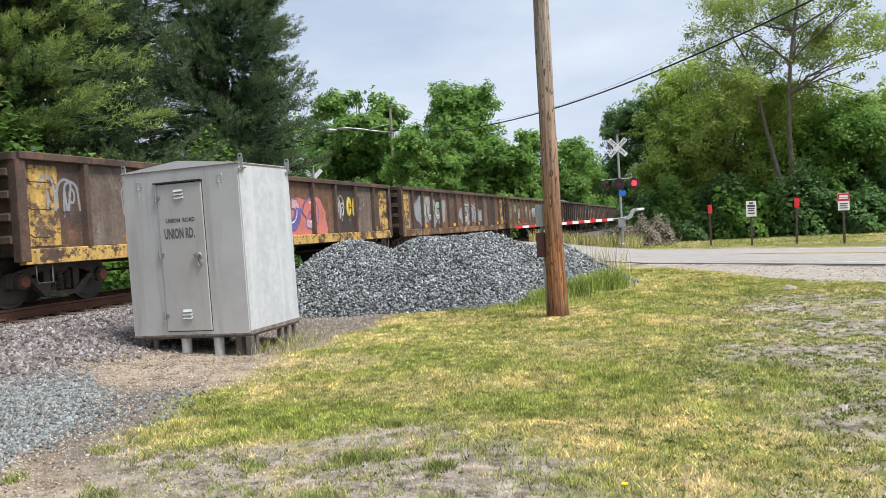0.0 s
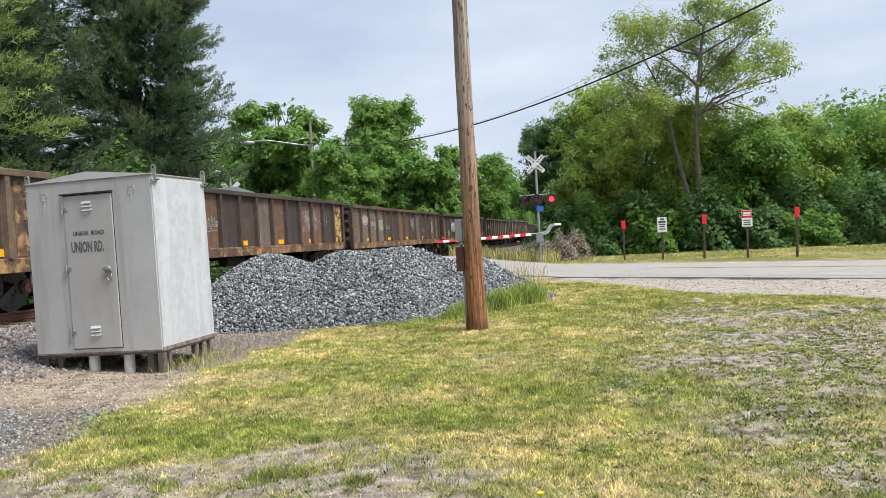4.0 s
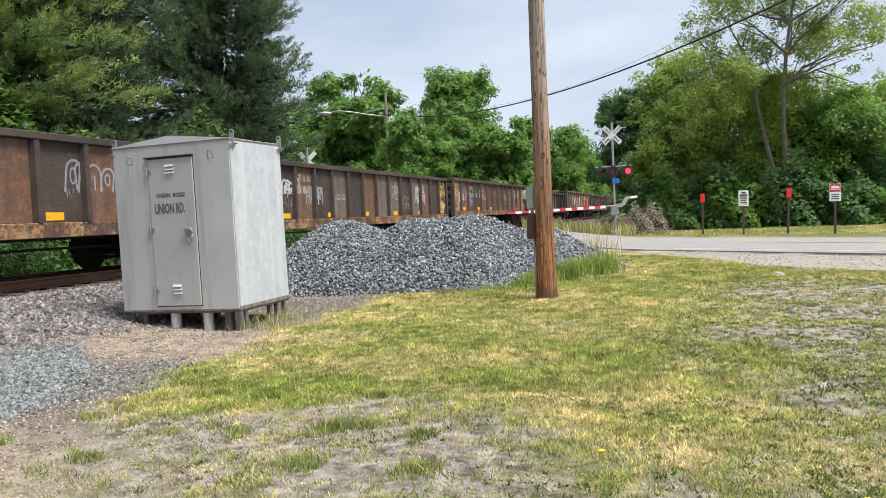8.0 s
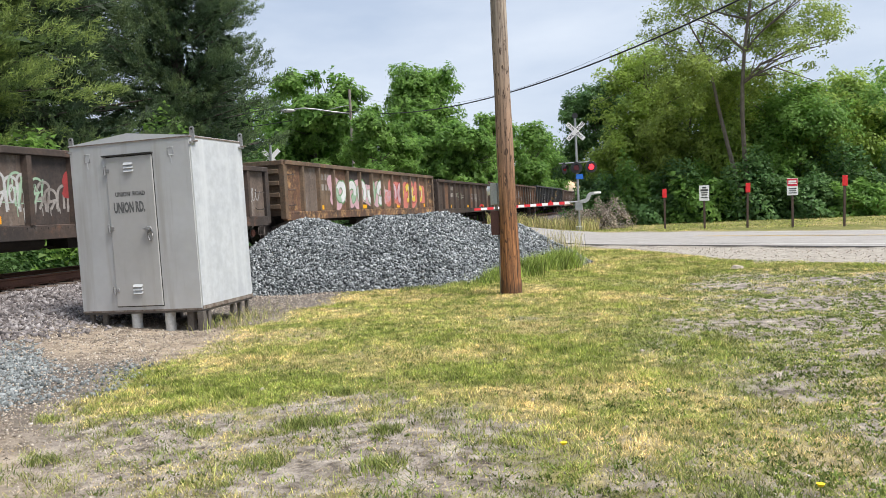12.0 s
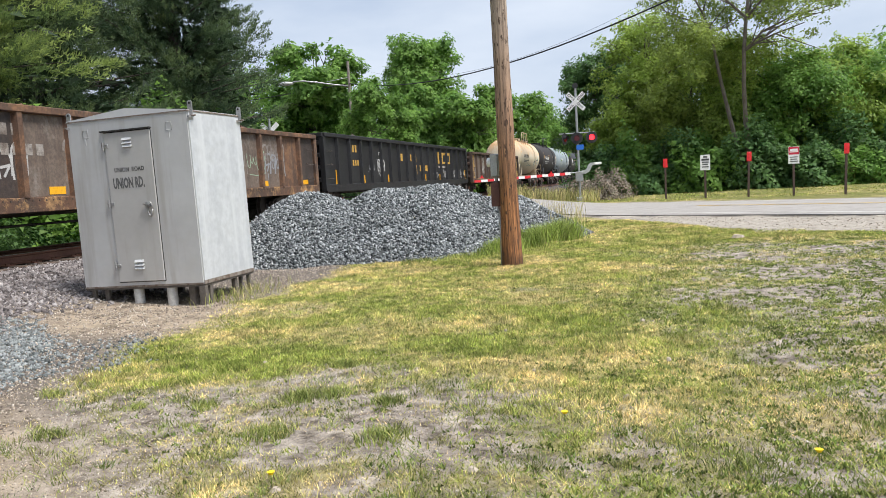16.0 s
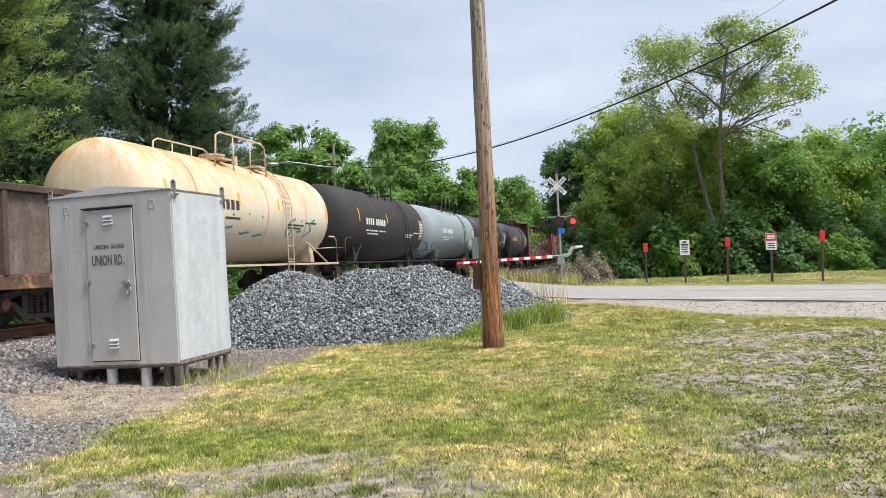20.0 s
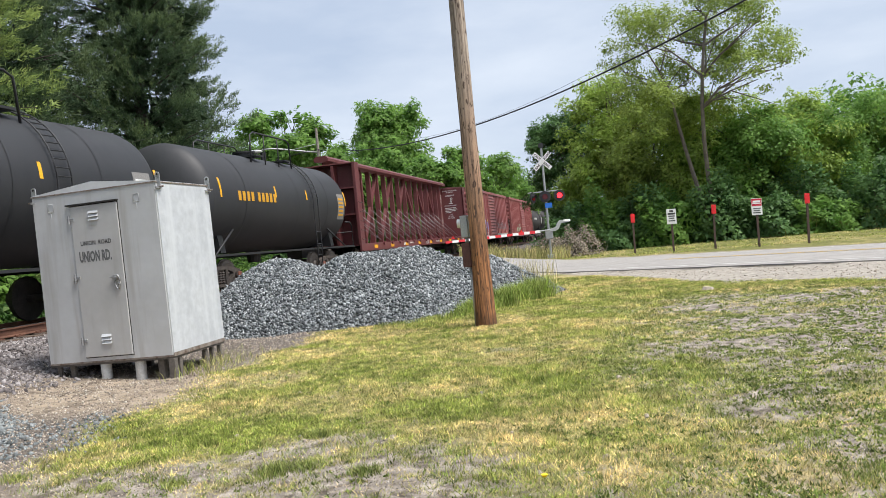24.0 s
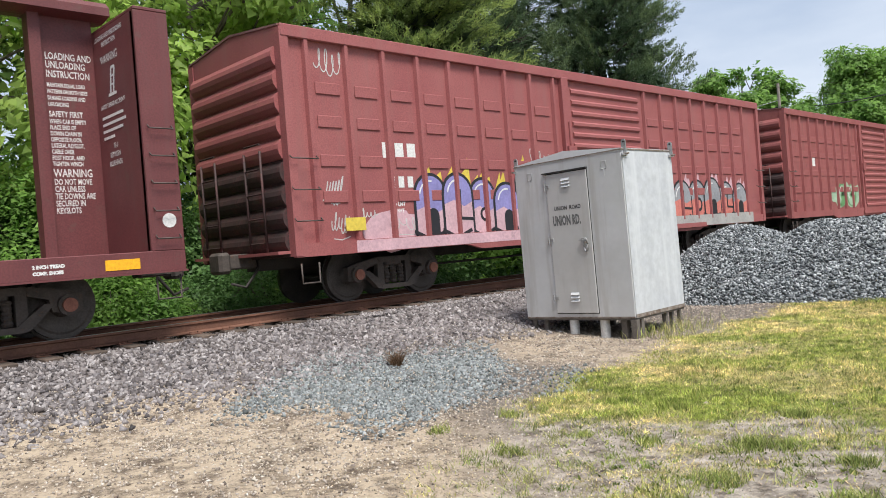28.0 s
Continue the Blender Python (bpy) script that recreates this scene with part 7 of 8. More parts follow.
def big_gondola(s0, s1):
    car = gondola(s0, s1, "black", "black", 2.72, 0.74, 17, seed=14, marks=False, reflectors=0, wash="none", label="long black steel gondola with yellow markings", tags=2)
    gold = surf("golden_yellow_lettering", (0.5, 0.29, 0.05), (0.4, 0.24, 0.06), 3.0, 0.6, 0.1, 0.002, spots=(0.12, 0.08, 0.04), spot_at=(0.6, 0.7))
    H = (s1 - s0) / 2
    # lettering as plain shapes: marks, a row of blocks, a second row, and a plate with three dark bars
    mark_bars(car, 1.452, -H + 2.35, 2.39, [(0.0, 0.26, [0.16] * 3), (0.54, 0.2, [0.13] * 4)], gold)
    for k in range(4):
        y = -H + 8.0 + 0.72 * k
        part("yellow_block", box(fresh(), 1.452, 1.456, y, y + (0.34 if k < 2 else 0.14), 1.88, 2.19), gold, car, "golden yellow lettering block")
    for k in range(3):
        y = -H + 9.95 + 0.85 * k
        part("yellow_block", box(fresh(), 1.452, 1.456, y, y + 0.38, 1.3 if k == 0 else 1.44, 1.71), gold, car, "golden yellow lettering block")
    sign = part("yellow_plate", box(fresh(), 1.452, 1.456, -H + 13.95, -H + 16.3, 1.81, 2.38), gold, car, "golden yellow plate with dark bars")
    for k in range(3):
        y = -H + 14.2 + 0.72 * k
        part("dark_bar", box(fresh(), 1.456, 1.459, y, y + 0.5, 1.92, 2.25), BODY["black"], sign)
    mark_bars(car, 1.452, -H + 14.0, 1.7, [(0.0, 0.1, [0.5, 0.6, 0.5])], M_FADED)
    b = fresh()
    ribbon(b, [(-H + 5.36, 1.88), (-H + 5.64, 1.88), (-H + 5.64, 2.18), (-H + 5.36, 2.18), (-H + 5.36, 1.88)], 0.025, 1.453)
    part("plate_outline", b, M_STENCIL, car, "white stencilled frame")
    lettering("C", 0.19, M_STENCIL, car, pose(1.4535, -H + 5.44, 1.93, 90, 0, 90), 1.0, 0.004)
    b = fresh()
    ribbon(b, [(-H + 5.3, 1.35), (-H + 5.5, 1.58), (-H + 5.7, 1.35), (-H + 5.5, 1.12), (-H + 5.3, 1.35)], 0.02, 1.453)
    part("diamond_outline", b, M_STENCIL, car, "white diamond outline")
    for k, (y, w) in enumerate(((13.5, 0.8), (15.2, 0.6), (16.9, 0.5), (18.6, 0.6), (19.2, 0.4))):
        scribble(car, 1.4525, -H + y, 1.3, w, 0.5, M_TAG, 900 + k, 0.035)
    for y in (0.95, 3.6, 6.3, 9.0, 11.6, 14.1, 16.8, 19.4):
        part("reflector", box(fresh(), 1.451, 1.457, -H + y, -H + y + 0.1, 0.98, 1.5 if y < 1 or y > 19 else 1.3), M_REFLECT, car, "upright yellow reflector strip")
    return car


big_gondola(212.5, 232.3)
gondola(233.7, 249.5, "brown", "yellow", 2.58, 0.72, 12, seed=15, sill="orange", tags=16, reflectors=0, wash="pale")

# tank cars


def tank_mat(name, c1, c2, rust=None, rough=0.55):
    m, n, l, p = nodes_of(name)
    col = mix_node(n, l, ramp_node(n, l, noise_node(n, l, 0.8, 5.0, 0.65, (1, 0.5, 1)), 0.35, 0.65), c1, c2)
    if rust:
        co = n.new("ShaderNodeTexCoord")
        sp = n.new("ShaderNodeSeparateXYZ")
        l.new(co.outputs["Object"], sp.inputs[0])
        up = n.new("ShaderNodeMapRange")
        up.inputs[1].default_value, up.inputs[2].default_value = -0.1, 1.35
        l.new(sp.outputs["Z"], up.inputs[0])
        ad = n.new("ShaderNodeMath")
        ad.operation = "MULTIPLY"
        l.new(up.outputs[0], ad.inputs[0])
        l.new(ramp_node(n, l, noise_node(n, l, 1.0, 6.0, 0.7, (1.4, 1.6, 0.5)), 0.36, 0.56), ad.inputs[1])
        col = mix_node(n, l, ad.outputs[0], col, rust)
    grime = ramp_node(n, l, noise_node(n, l, 1.0, 5.0, 0.65, (3, 3, 0.4)), 0.5, 0.75, (0, 0, 0), (0.35, 0.35, 0.35))
    col = mix_node(n, l, grime, col, tuple(0.55 * k for k in c1))
    l.new(col, p.inputs["Base Color"])
    p.inputs["Roughness"].default_value = rough
    bump_node(n, l, p, noise_node(n, l, 2.0, 3.0), 0.08, 0.02)
    return m


T_CREAM = tank_mat("cream_tank_paint", (0.74, 0.67, 0.53), (0.68, 0.58, 0.42), (0.6, 0.29, 0.09))
T_BLACK = tank_mat("black_tank_paint", (0.024, 0.02, 0.02), (0.036, 0.031, 0.031), rough=0.78)
T_BLACK2 = tank_mat("satin_black_tank_paint", (0.022, 0.023, 0.026), (0.03, 0.03, 0.033), rough=0.6)
T_GREY = tank_mat("pale_grey_tank_paint", (0.3, 0.345, 0.37), (0.235, 0.28, 0.305), rough=0.65)
AX = 2.66
M_PANEL_GREY = plain("grey_data_panel", (0.22, 0.21, 0.2), 0.6)


def tank_car(s0, s1, mat, fittings, label, R=1.5, stripes=(), marks=None, panel=True, ink=M_STENCIL):
    car, L = car_thing("tank_car", s0, s1, label)
    H = L / 2
    body = H - 0.35
    prof = [(-body, 0.0)] + [(-body + 0.62 * (1 - math.cos(a)), R * math.sin(a)) for a in np.linspace(0.12, math.pi / 2, 9)]
    prof += [(-y, rr) for y, rr in prof[::-1]]
    b = fresh()
    rows = []
    for y, rr in prof[1:-1]:
        rows.append([b.verts.new((rr * math.cos(a), y, rr * math.sin(a))) for a in np.linspace(0, 2 * math.pi, 49)[:-1]])
    for r0, r1 in zip(rows[:-1], rows[1:]):
        for k in range(48):
            b.faces.new((r0[k], r1[k], r1[(k + 1) % 48], r0[(k + 1) % 48])).smooth = True
    b.faces.new(rows[0])
    b.faces.new(rows[-1][::-1])
    shell = part("tank_shell", b, mat, car)
    shell.location = (0, 0, AX)

    def patch(name, y0, y1, a0, a1, mt, lift=0.006, lab=""):
        q = fresh()
        aa = np.linspace(radians(a0), radians(a1), max(3, int(abs(a1 - a0) / 5)))
        v0 = [q.verts.new(((R + lift) * math.cos(a), y0, (R + lift) * math.sin(a) + AX)) for a in aa]
        v1 = [q.verts.new(((R + lift) * math.cos(a), y1, (R + lift) * math.sin(a) + AX)) for a in aa]
        for k in range(len(aa) - 1):
            q.faces.new((v0[k], v1[k], v1[k + 1], v0[k + 1])).smooth = True
        return part(name, q, mt, car, lab)

    for y in (-body + 2.4, 0.55, body - 2.4):
        patch("weld_band", y - 0.03, y + 0.03, -75, 255, mat, 0.008)
    for y, a0, a1 in stripes:
        patch("reflector_stripe", y, y + 0.09, a0, a1, M_REFLECT, 0.006, "upright yellow reflector stripe")
    if panel:
        patch("data_panel", body - 1.35, body - 0.72, -22, 14, M_PANEL_GREY)
        for k in range(5):
            patch("data_bar", body - 1.28, body - 0.8, -17 + 5.5 * k, -14 + 5.5 * k, ink, 0.01)
    for y, a, w, h in marks or ():
        patch("marking_bar", y, y + w, a, a + h, ink, 0.007)
    # saddle, sills and end platforms
    for q in (-1, 1):
        c = fresh()
        prism(c, [(-1.2, 1.1), (1.2, 1.1), (1.1, 1.75), (0.6, 1.38), (-0.6, 1.38), (-1.1, 1.75)], q * (H - 1.75) - 0.14, q * (H - 1.75) + 0.14, "y")
        part("saddle", c, fittings, car)
        part("end_platform", box(fresh(), -1.45, 1.45, min(q * (H - 0.65), q * H), max(q * (H - 0.65), q * H), 0.98, 1.06), fittings, car)
        part("stub_sill", box(fresh(), -0.3, 0.3, min(q * (H - 2.6), q * H), max(q * (H - 2.6), q * H), 0.72, 1.1), M_UNDER, car)
        c = fresh()
        for s in (-1, 1):
            pipe(c, [(s * 1.42, q * (H - 0.05), 1.05), (s * 1.42, q * (H - 0.08), 1.85), (s * 1.42, q * (H - 0.28), 1.98), (s * 1.42, q * (H - 0.75), 1.98)], 0.028, 6)
        pipe(c, [(-1.42, q * (H - 0.02), 1.6), (1.42, q * (H - 0.02), 1.6)], 0.02, 6)
        part("end_handrail", c, fittings, car)
        step_iron(car, 1.42, q * (H - 0.3))
        c = fresh()
        pipe(c, [(1.42, q * (H - 0.9), 1.02), (1.25, q * (H - 2.3), 1.75)], 0.03, 6)
        part("brace", c, fittings, car)
    for s in (-1, 1):
        part("side_rail", box(fresh(), min(s * 1.4, s * 1.47), max(s * 1.4, s * 1.47), -H + 0.1, H - 0.1, 1.0, 1.06), fittings, car)
    # manway, platform, rails and ladder
    part("manway", rod(fresh(), (0, 0, AX + R - 0.1), (0, 0, AX + R + 0.16), 0.33, 20), fittings, car)
    c = rod(fresh(), (0, 0, AX + R + 0.16), (0, 0, AX + R + 0.21), 0.38, 20)
    rod(c, (0.35, 0.7, AX + R - 0.1), (0.35, 0.7, AX + R + 0.22), 0.09, 10)
    rod(c, (-0.3, 0.8, AX + R - 0.1), (-0.3, 0.8, AX + R + 0.24), 0.08, 10)
    part("manway_cover", c, fittings, car)
    part("walkway", box(fresh(), -1.0, 1.0, -1.15, -0.65, AX + R - 0.12, AX + R - 0.07), fittings, car)
    part("walkway", box(fresh(), -1.0, 1.0, 0.95, 1.4, AX + R - 0.12, AX + R - 0.07), fittings, car)
    for s in (-1, 1):
        c = fresh()
        z0, z1 = AX + R - 0.45, AX + R + 0.62
        pipe(c, [(s * 0.98, -1.5, z0 + 0.1), (s * 0.98, -1.42, z1 - 0.1), (s * 0.98, -1.2, z1), (s * 0.98, 1.2, z1), (s * 0.98, 1.42, z1 - 0.1), (s * 0.98, 1.5, z0 + 0.1)], 0.028, 7)
        for y in (-0.5, 0.5):
            pipe(c, [(s * 0.98, y, z0), (s * 0.98, y, z1)], 0.022, 6)
        part("safety_rail", c, fittings, car)
    c = fresh()
    for y in (1.55, 1.95):
        pipe(c, [((R + 0.1) * math.cos(a), y, AX + (R + 0.1) * math.sin(a)) for a in np.linspace(radians(75), radians(-5), 9)] + [(R + 0.1, y, 1.0), (R + 0.06, y, 0.5)], 0.018, 5)
    for k in range(14):
        a = radians(72 - 6.2 * k)
        p = ((R + 0.1) * math.cos(a), AX + (R + 0.1) * math.sin(a)) if k < 12 else (R + 0.1, 1.6 - 0.42 * (k - 12))
        rod(c, (p[0], 1.55, p[1]), (p[0], 1.95, p[1]), 0.014, 5)
    for k in range(3):
        rod(c, (R + 0.08, 1.55, 0.5 + 0.3 * k), (R + 0.08, 1.95, 0.5 + 0.3 * k), 0.014, 5)
    part("ladder", c, fittings, car)
    part("outlet_valve", rod(fresh(), (0, 0, AX - R - 0.35), (0, 0, AX - R + 0.1), 0.2, 14, 0.28), M_UNDER, car)
    running_gear(car, L, 1.75, under=False)
    return car, patch


M_CREAM_FIT = surf("cream_rusty_fittings", (0.62, 0.52, 0.38), (0.5, 0.38, 0.25), 5.0, 0.6, 0.1, 0.002, spots=(0.3, 0.13, 0.06))
M_BLACK_FIT = plain("black_fittings", (0.022, 0.022, 0.024), 0.55)
M_GREY_FIT = plain("dark_grey_fittings", (0.05, 0.055, 0.06), 0.55)
DARK_INK = plain("dark_tank_lettering", (0.05, 0.05, 0.055), 0.6)
word = [(-3.6 + 0.26 * k, -4, 0.17, 10) for k in range(4)] + [(-2.4 + 0.26 * k, -4, 0.17, 10) for k in range(5)]
small = [(-3.6, -14, 1.5, 2.2), (-1.9, -14, 0.8, 2.2), (-3.4, -19, 1.4, 2.2), (1.9, -16, 1.2, 2.2), (1.9, -20, 1.0, 2.2), (3.2, -12, 0.9, 2)]
four = ((-4.6, -2, 18), (-1.2, 2, 15), (1.2, 2, 14), (4.9, -2, 18))
c1, patch1 = tank_car(250.5, 262.5, T_CREAM, M_CREAM_FIT, "cream tank car with rust stains and spray paint", 1.48, four, word + small, False, DARK_INK)
GLYPHS = {"A": [[(0, 0), (0.45, 1), (0.7, 0)], [(0.12, 0.35), (0.65, 0.42)]], "L": [[(0.4, 1), (0.1, 0), (0.9, 0.12)]], "G": [[(0.85, 0.95), (0.35, 0.8), (0.1, 0.3), (0.4, 0), (0.75, 0.2), (0.72, 0.48), (0.4, 0.45)]], "S": [[(0.95, 1), (0.35, 0.75), (0.75, 0.4), (0.05, -0.05)]]}


def sprayed_letter(car, glyph, y, a, w, h, R):
    """One brushed letter on a tank's round side: y along the car, a degrees up from its widest line."""
    b = fresh()
    for k, line in enumerate(GLYPHS[glyph]):
        for (u0, v0), (u1, v1) in zip(line[:-1], line[1:]):
            run = Vector(((u1 - u0) * w, (v1 - v0) * h))
            n = Vector((-run.y, run.x)).normalized() * 0.035
            quad = []
            for u, v, q in ((u0, v0, -1), (u1, v1, -1), (u1, v1, 1), (u0, v0, 1)):
                yy, zz = y + u * w + 0.25 * v * h + q * n.x, v * h + q * n.y
                ang = radians(a) + zz / R
                quad.append(b.verts.new(((R + 0.009 + 0.001 * k) * math.cos(ang), yy, AX + (R + 0.009 + 0.001 * k) * math.sin(ang))))
            b.faces.new(quad)
    part("sprayed_letter", b, SPRAY["teal"], car, "dark teal sprayed letter")


for k, (glyph, y) in enumerate((("A", -1.9), ("L", -1.0), ("L", -0.2), ("G", 1.75), ("A", 2.5), ("S", 3.2))):
    sprayed_letter(c1, glyph, y, -32 + 2 * (k % 2), 0.62, 0.62, 1.48)
tank_car(263.2, 275.0, T_BLACK, M_BLACK_FIT, "matt black tank car with white lettering", 1.52, ((-4.4, 0, 20), (-0.9, 2, 16), (1.8, 2, 14), (4.2, 2, 14)), word + small)
tank_car(275.8, 287.8, T_GREY, M_GREY_FIT, "pale blue-grey tank car with dark ends", 1.5, (), word + small)
tank_car(288.6, 300.1, T_BLACK2, M_BLACK_FIT, "satin black tank car with yellow stripes", 1.55, four, small + [(-4.2, -6, 0.7, 20)])
tank_car(300.9, 312.6, T_BLACK2, M_BLACK_FIT, "black tank car with yellow stripes and lettering", 1.55, four, word, True, plain("amber_lettering", (0.6, 0.3, 0.02), 0.5))

# centre-beam lumber car
M_CB = surf("maroon_car_paint", (0.115, 0.03, 0.032), (0.15, 0.042, 0.042), 1.5, 0.55, 0.12, 0.003, spots=(0.12, 0.05, 0.045), streak=(0.13, 0.05, 0.048))
M_WIRE = plain("steel_tie_down_cable", (0.4, 0.4, 0.4), 0.4, 0.8)


def centre_beam(s0, s1):
    car, L = car_thing("centre_beam_car", s0, s1, "empty maroon centre-beam lumber car with end bulkheads")
    H, D0, D1, TOP = L / 2, 0.8, 1.07, 4.88
    part("deck", box(fresh(), -1.45, 1.45, -H + 0.1, H - 0.1, D1 - 0.05, D1, 0.0), M_CB, car)
    for s in (-1, 1):
        part("side_sill", box(fresh(), min(s * 1.46, s * 1.55), max(s * 1.46, s * 1.55), -H, H, D0, D1 + 0.015, 0.01), M_CB, car)
        part("sill_flange", box(fresh(), min(s * 1.4, s * 1.6), max(s * 1.4, s * 1.6), -H, H, D0 - 0.02, D0 + 0.008), M_CB, car)
    part("belly_sill", box(fresh(), -0.45, 0.45, -H + 3, H - 3, 0.55, D1 - 0.05), M_UNDER, car)
    part("top_chord", prism(fresh(), [(-0.32, TOP - 0.22), (-0.05, TOP - 0.26), (0.05, TOP - 0.26), (0.32, TOP - 0.22), (0.32, TOP - 0.1), (0.2, TOP), (-0.2, TOP), (-0.32, TOP - 0.1)], -H + 0.3, H - 0.3, "y"), M_CB, car)
    posts = [0.15 + 1.25 * (k - 7) for k in range(15)]
    for k, y in enumerate(posts):
        p = fresh()
        prism(p, [(-0.11, 0.085), (-0.05, 0.085), (-0.05, -0.02), (0.05, -0.02), (0.05, 0.085), (0.11, 0.085), (0.11, -0.07), (-0.11, -0.07)], D1, TOP - 0.24, "z")
        bmesh.ops.transform(p, matrix=Matrix.Translation((0, y, 0)), verts=p.verts)
        part("upright_post", p, M_CB, car)
        part("gusset", prism(fresh(), [(y - 0.26, TOP - 0.24), (y + 0.26, TOP - 0.24), (y + 0.07, TOP - 0.62), (y - 0.07, TOP - 0.62)], -0.13, -0.115) if k % 2 == 0 else prism(fresh(), [(y - 0.16, D1), (y + 0.16, D1), (y + 0.07, D1 + 0.25), (y - 0.07, D1 + 0.25)], -0.13, -0.115), M_CB, car)
    mid = len(posts) // 2
    for k in range(0, len(posts) - 2, 2):
        lo, hi = (posts[k], posts[k + 2]) if k < mid else (posts[k + 2], posts[k])
        d = bar(fresh(), (0, lo, D1 + 0.12), (0, hi, TOP - 0.35), 0.15, 0.14, (1, 0, 0))
        part("diagonal", d, M_CB, car)
    for s in (-1, 1):
        for k, y in enumerate(posts[:-1]):
            w = fresh()
            pipe(w, [(s * 0.12, y - 0.35, 2.75), (s * 1.42, y + 0.62, D1 + 0.12)], 0.012, 5)
            pipe(w, [(s * 0.12, y - 0.15, 2.3), (s * 1.42, y + 0.62, D1 + 0.12)], 0.008, 4)
            part("tie_down_cable", w, M_WIRE, car)
            w = rod(fresh(), (s * 1.5, y + 0.48, D1 - 0.02), (s * 1.5, y + 0.86, D1 - 0.02), 0.055, 10)
            rod(w, (s * 1.56, y + 0.5, D1 - 0.02), (s * 1.62, y + 0.5, D1 - 0.02), 0.085, 10)
            part("winch", w, M_CB, car, "small maroon winch drum")
    for q in (-1, 1):
        f, o = q * (H - 0.48), q * H
        part("bulkhead", box(fresh(), -1.5, 1.5, min(f, f + q * 0.04), max(f, f + q * 0.04), D1, TOP - 0.47), M_CB, car, "maroon end bulkhead with white instructions")
        for s in (-1, 1):
            part("bulkhead_post", box(fresh(), min(s * 1.42, s * 1.55), max(s * 1.42, s * 1.55), min(f, o), max(f, o), D0 + 0.28, TOP - 0.47, 0.012), M_CB, car)
            part("bulkhead_rib", box(fresh(), min(s * 0.5, s * 0.62), max(s * 0.5, s * 0.62), min(f + q * 0.045, o), max(f + q * 0.045, o), D1, TOP - 0.49), M_CB, car)
        part("bulkhead_top", box(fresh(), -1.55, 1.55, min(f, o), max(f, o), TOP - 0.47, TOP - 0.42, 0.01), M_CB, car)
        part("bulkhead_shelf", box(fresh(), -1.5, 1.5, min(f + q * 0.045, o), max(f + q * 0.045, o), 2.3, 2.36), M_CB, car)
        part("bulkhead_shelf", box(fresh(), -1.5, 1.5, min(f + q * 0.045, o), max(f + q * 0.045, o), 3.4, 3.46), M_CB, car)
        grab_irons(car, 1.56, (f + o) / 2, np.arange(1.25, 3.0, 0.38), 0.34)
        step_iron(car, 1.5, q * (H - 0.25))
    # lettered web between the last post and the bulkhead, and the bulkhead's inner face
    for q in (-1, 1):
        y0, y1 = sorted((q * (H - 1.3), q * (H - 0.48)))
        part("end_web", box(fresh(), -0.03, 0.03, y0, y1, D1, TOP - 0.24), M_CB, car, "maroon web panel with white instructions")
        part("web_post", box(fresh(), -0.12, 0.12, q * (H - 1.31) - 0.08, q * (H - 1.31) + 0.08, D1, TOP - 0.24), M_CB, car)
    face = H - 0.484

    def web(txt, size, z, sq=0.85, dy=0.0):
        return lettering(txt, 0.75 * size, M_STENCIL, car, pose(0.033, H - 1.17 + dy, 4.0 - 0.75 * (4.12 - z), 90, 0, 90), 0.8 * sq, 0.002)

    def wall(txt, size, x, z, sq=0.8):
        return lettering(txt, 0.8 * size, M_STENCIL, car, pose(x, face, 3.91 - 0.78 * (3.82 - z), 90, 0, 0), sq, 0.002)

    for txt, size, z in (("LOADING AND", 0.19, 4.12), ("UNLOADING", 0.19, 3.95), ("INSTRUCTION", 0.19, 3.77)):
        web(txt, size, z, 0.82)
    for k, txt in enumerate(("MAINTAIN EQUAL LOAD", "PATTERN ON BOTH SIDES", "DURING LOADING AND", "UNLOADING")):
        web(txt, 0.11, 3.58 - 0.125 * k, 0.72)
    web("SAFETY FIRST", 0.16, 3.0, 0.82)
    for k, txt in enumerate(("WHEN CAR IS EMPTY", "PLACE END OF", "DOWN CHAIN IN", "OPPOSITE FLOOR", "LATERAL KEYSLOT,", "CABLE OVER", "POST HOOK, AND", "TIGHTEN WINCH")):
        web(txt, 0.12, 2.87 - 0.118 * k, 0.74)
    web("WARNING", 0.22, 1.83, 0.85)
    for k, txt in enumerate(("DO NOT MOVE", "CAR UNLESS", "TIE DOWNS ARE", "SECURED IN", "KEYSLOTS")):
        web(txt, 0.16, 1.68 - 0.14 * k, 0.78)
    for x, txt, size, z in ((0.12, "LOADING AND UNLOADING", 0.12, 4.28), (0.38, "INSTRUCTION", 0.12, 4.14), (0.3, "WARNING", 0.2, 3.82), (0.2, "AVOID TIPPING ACCIDENT", 0.11, 2.98)):
        wall(txt, size, x, z)
    for k, w in enumerate((0.95, 1.05, 0.9, 0.5)):
        part("lettering_bar", box(fresh(), 0.22, 0.22 + 0.8 * w, face - 0.003, face, 3.1 - 0.1 * k, 3.14 - 0.1 * k), M_STENCIL, car)
    for k, (x, txt) in enumerate(((0.55, "73-0"), (0.4, "BETWEEN"), (0.36, "BULKHEADS"))):
        wall(txt, 0.13, x, 2.2 - 0.16 * k)
    b = fresh()
    for xa, za, xb, zb, w in ((0.6, 3.44, 0.66, 3.8, 0.035), (0.7, 3.44, 0.78, 3.8, 0.035), (0.66, 3.8, 0.78, 3.8, 0.04), (0.52, 3.42, 0.8, 3.42, 0.04), (0.63, 3.56, 0.73, 3.56, 0.025), (0.65, 3.68, 0.75, 3.68, 0.025)):
        bar(b, (xa, face - 0.002, za), (xb, face - 0.002, zb), w, 0.004, (0, 1, 0))
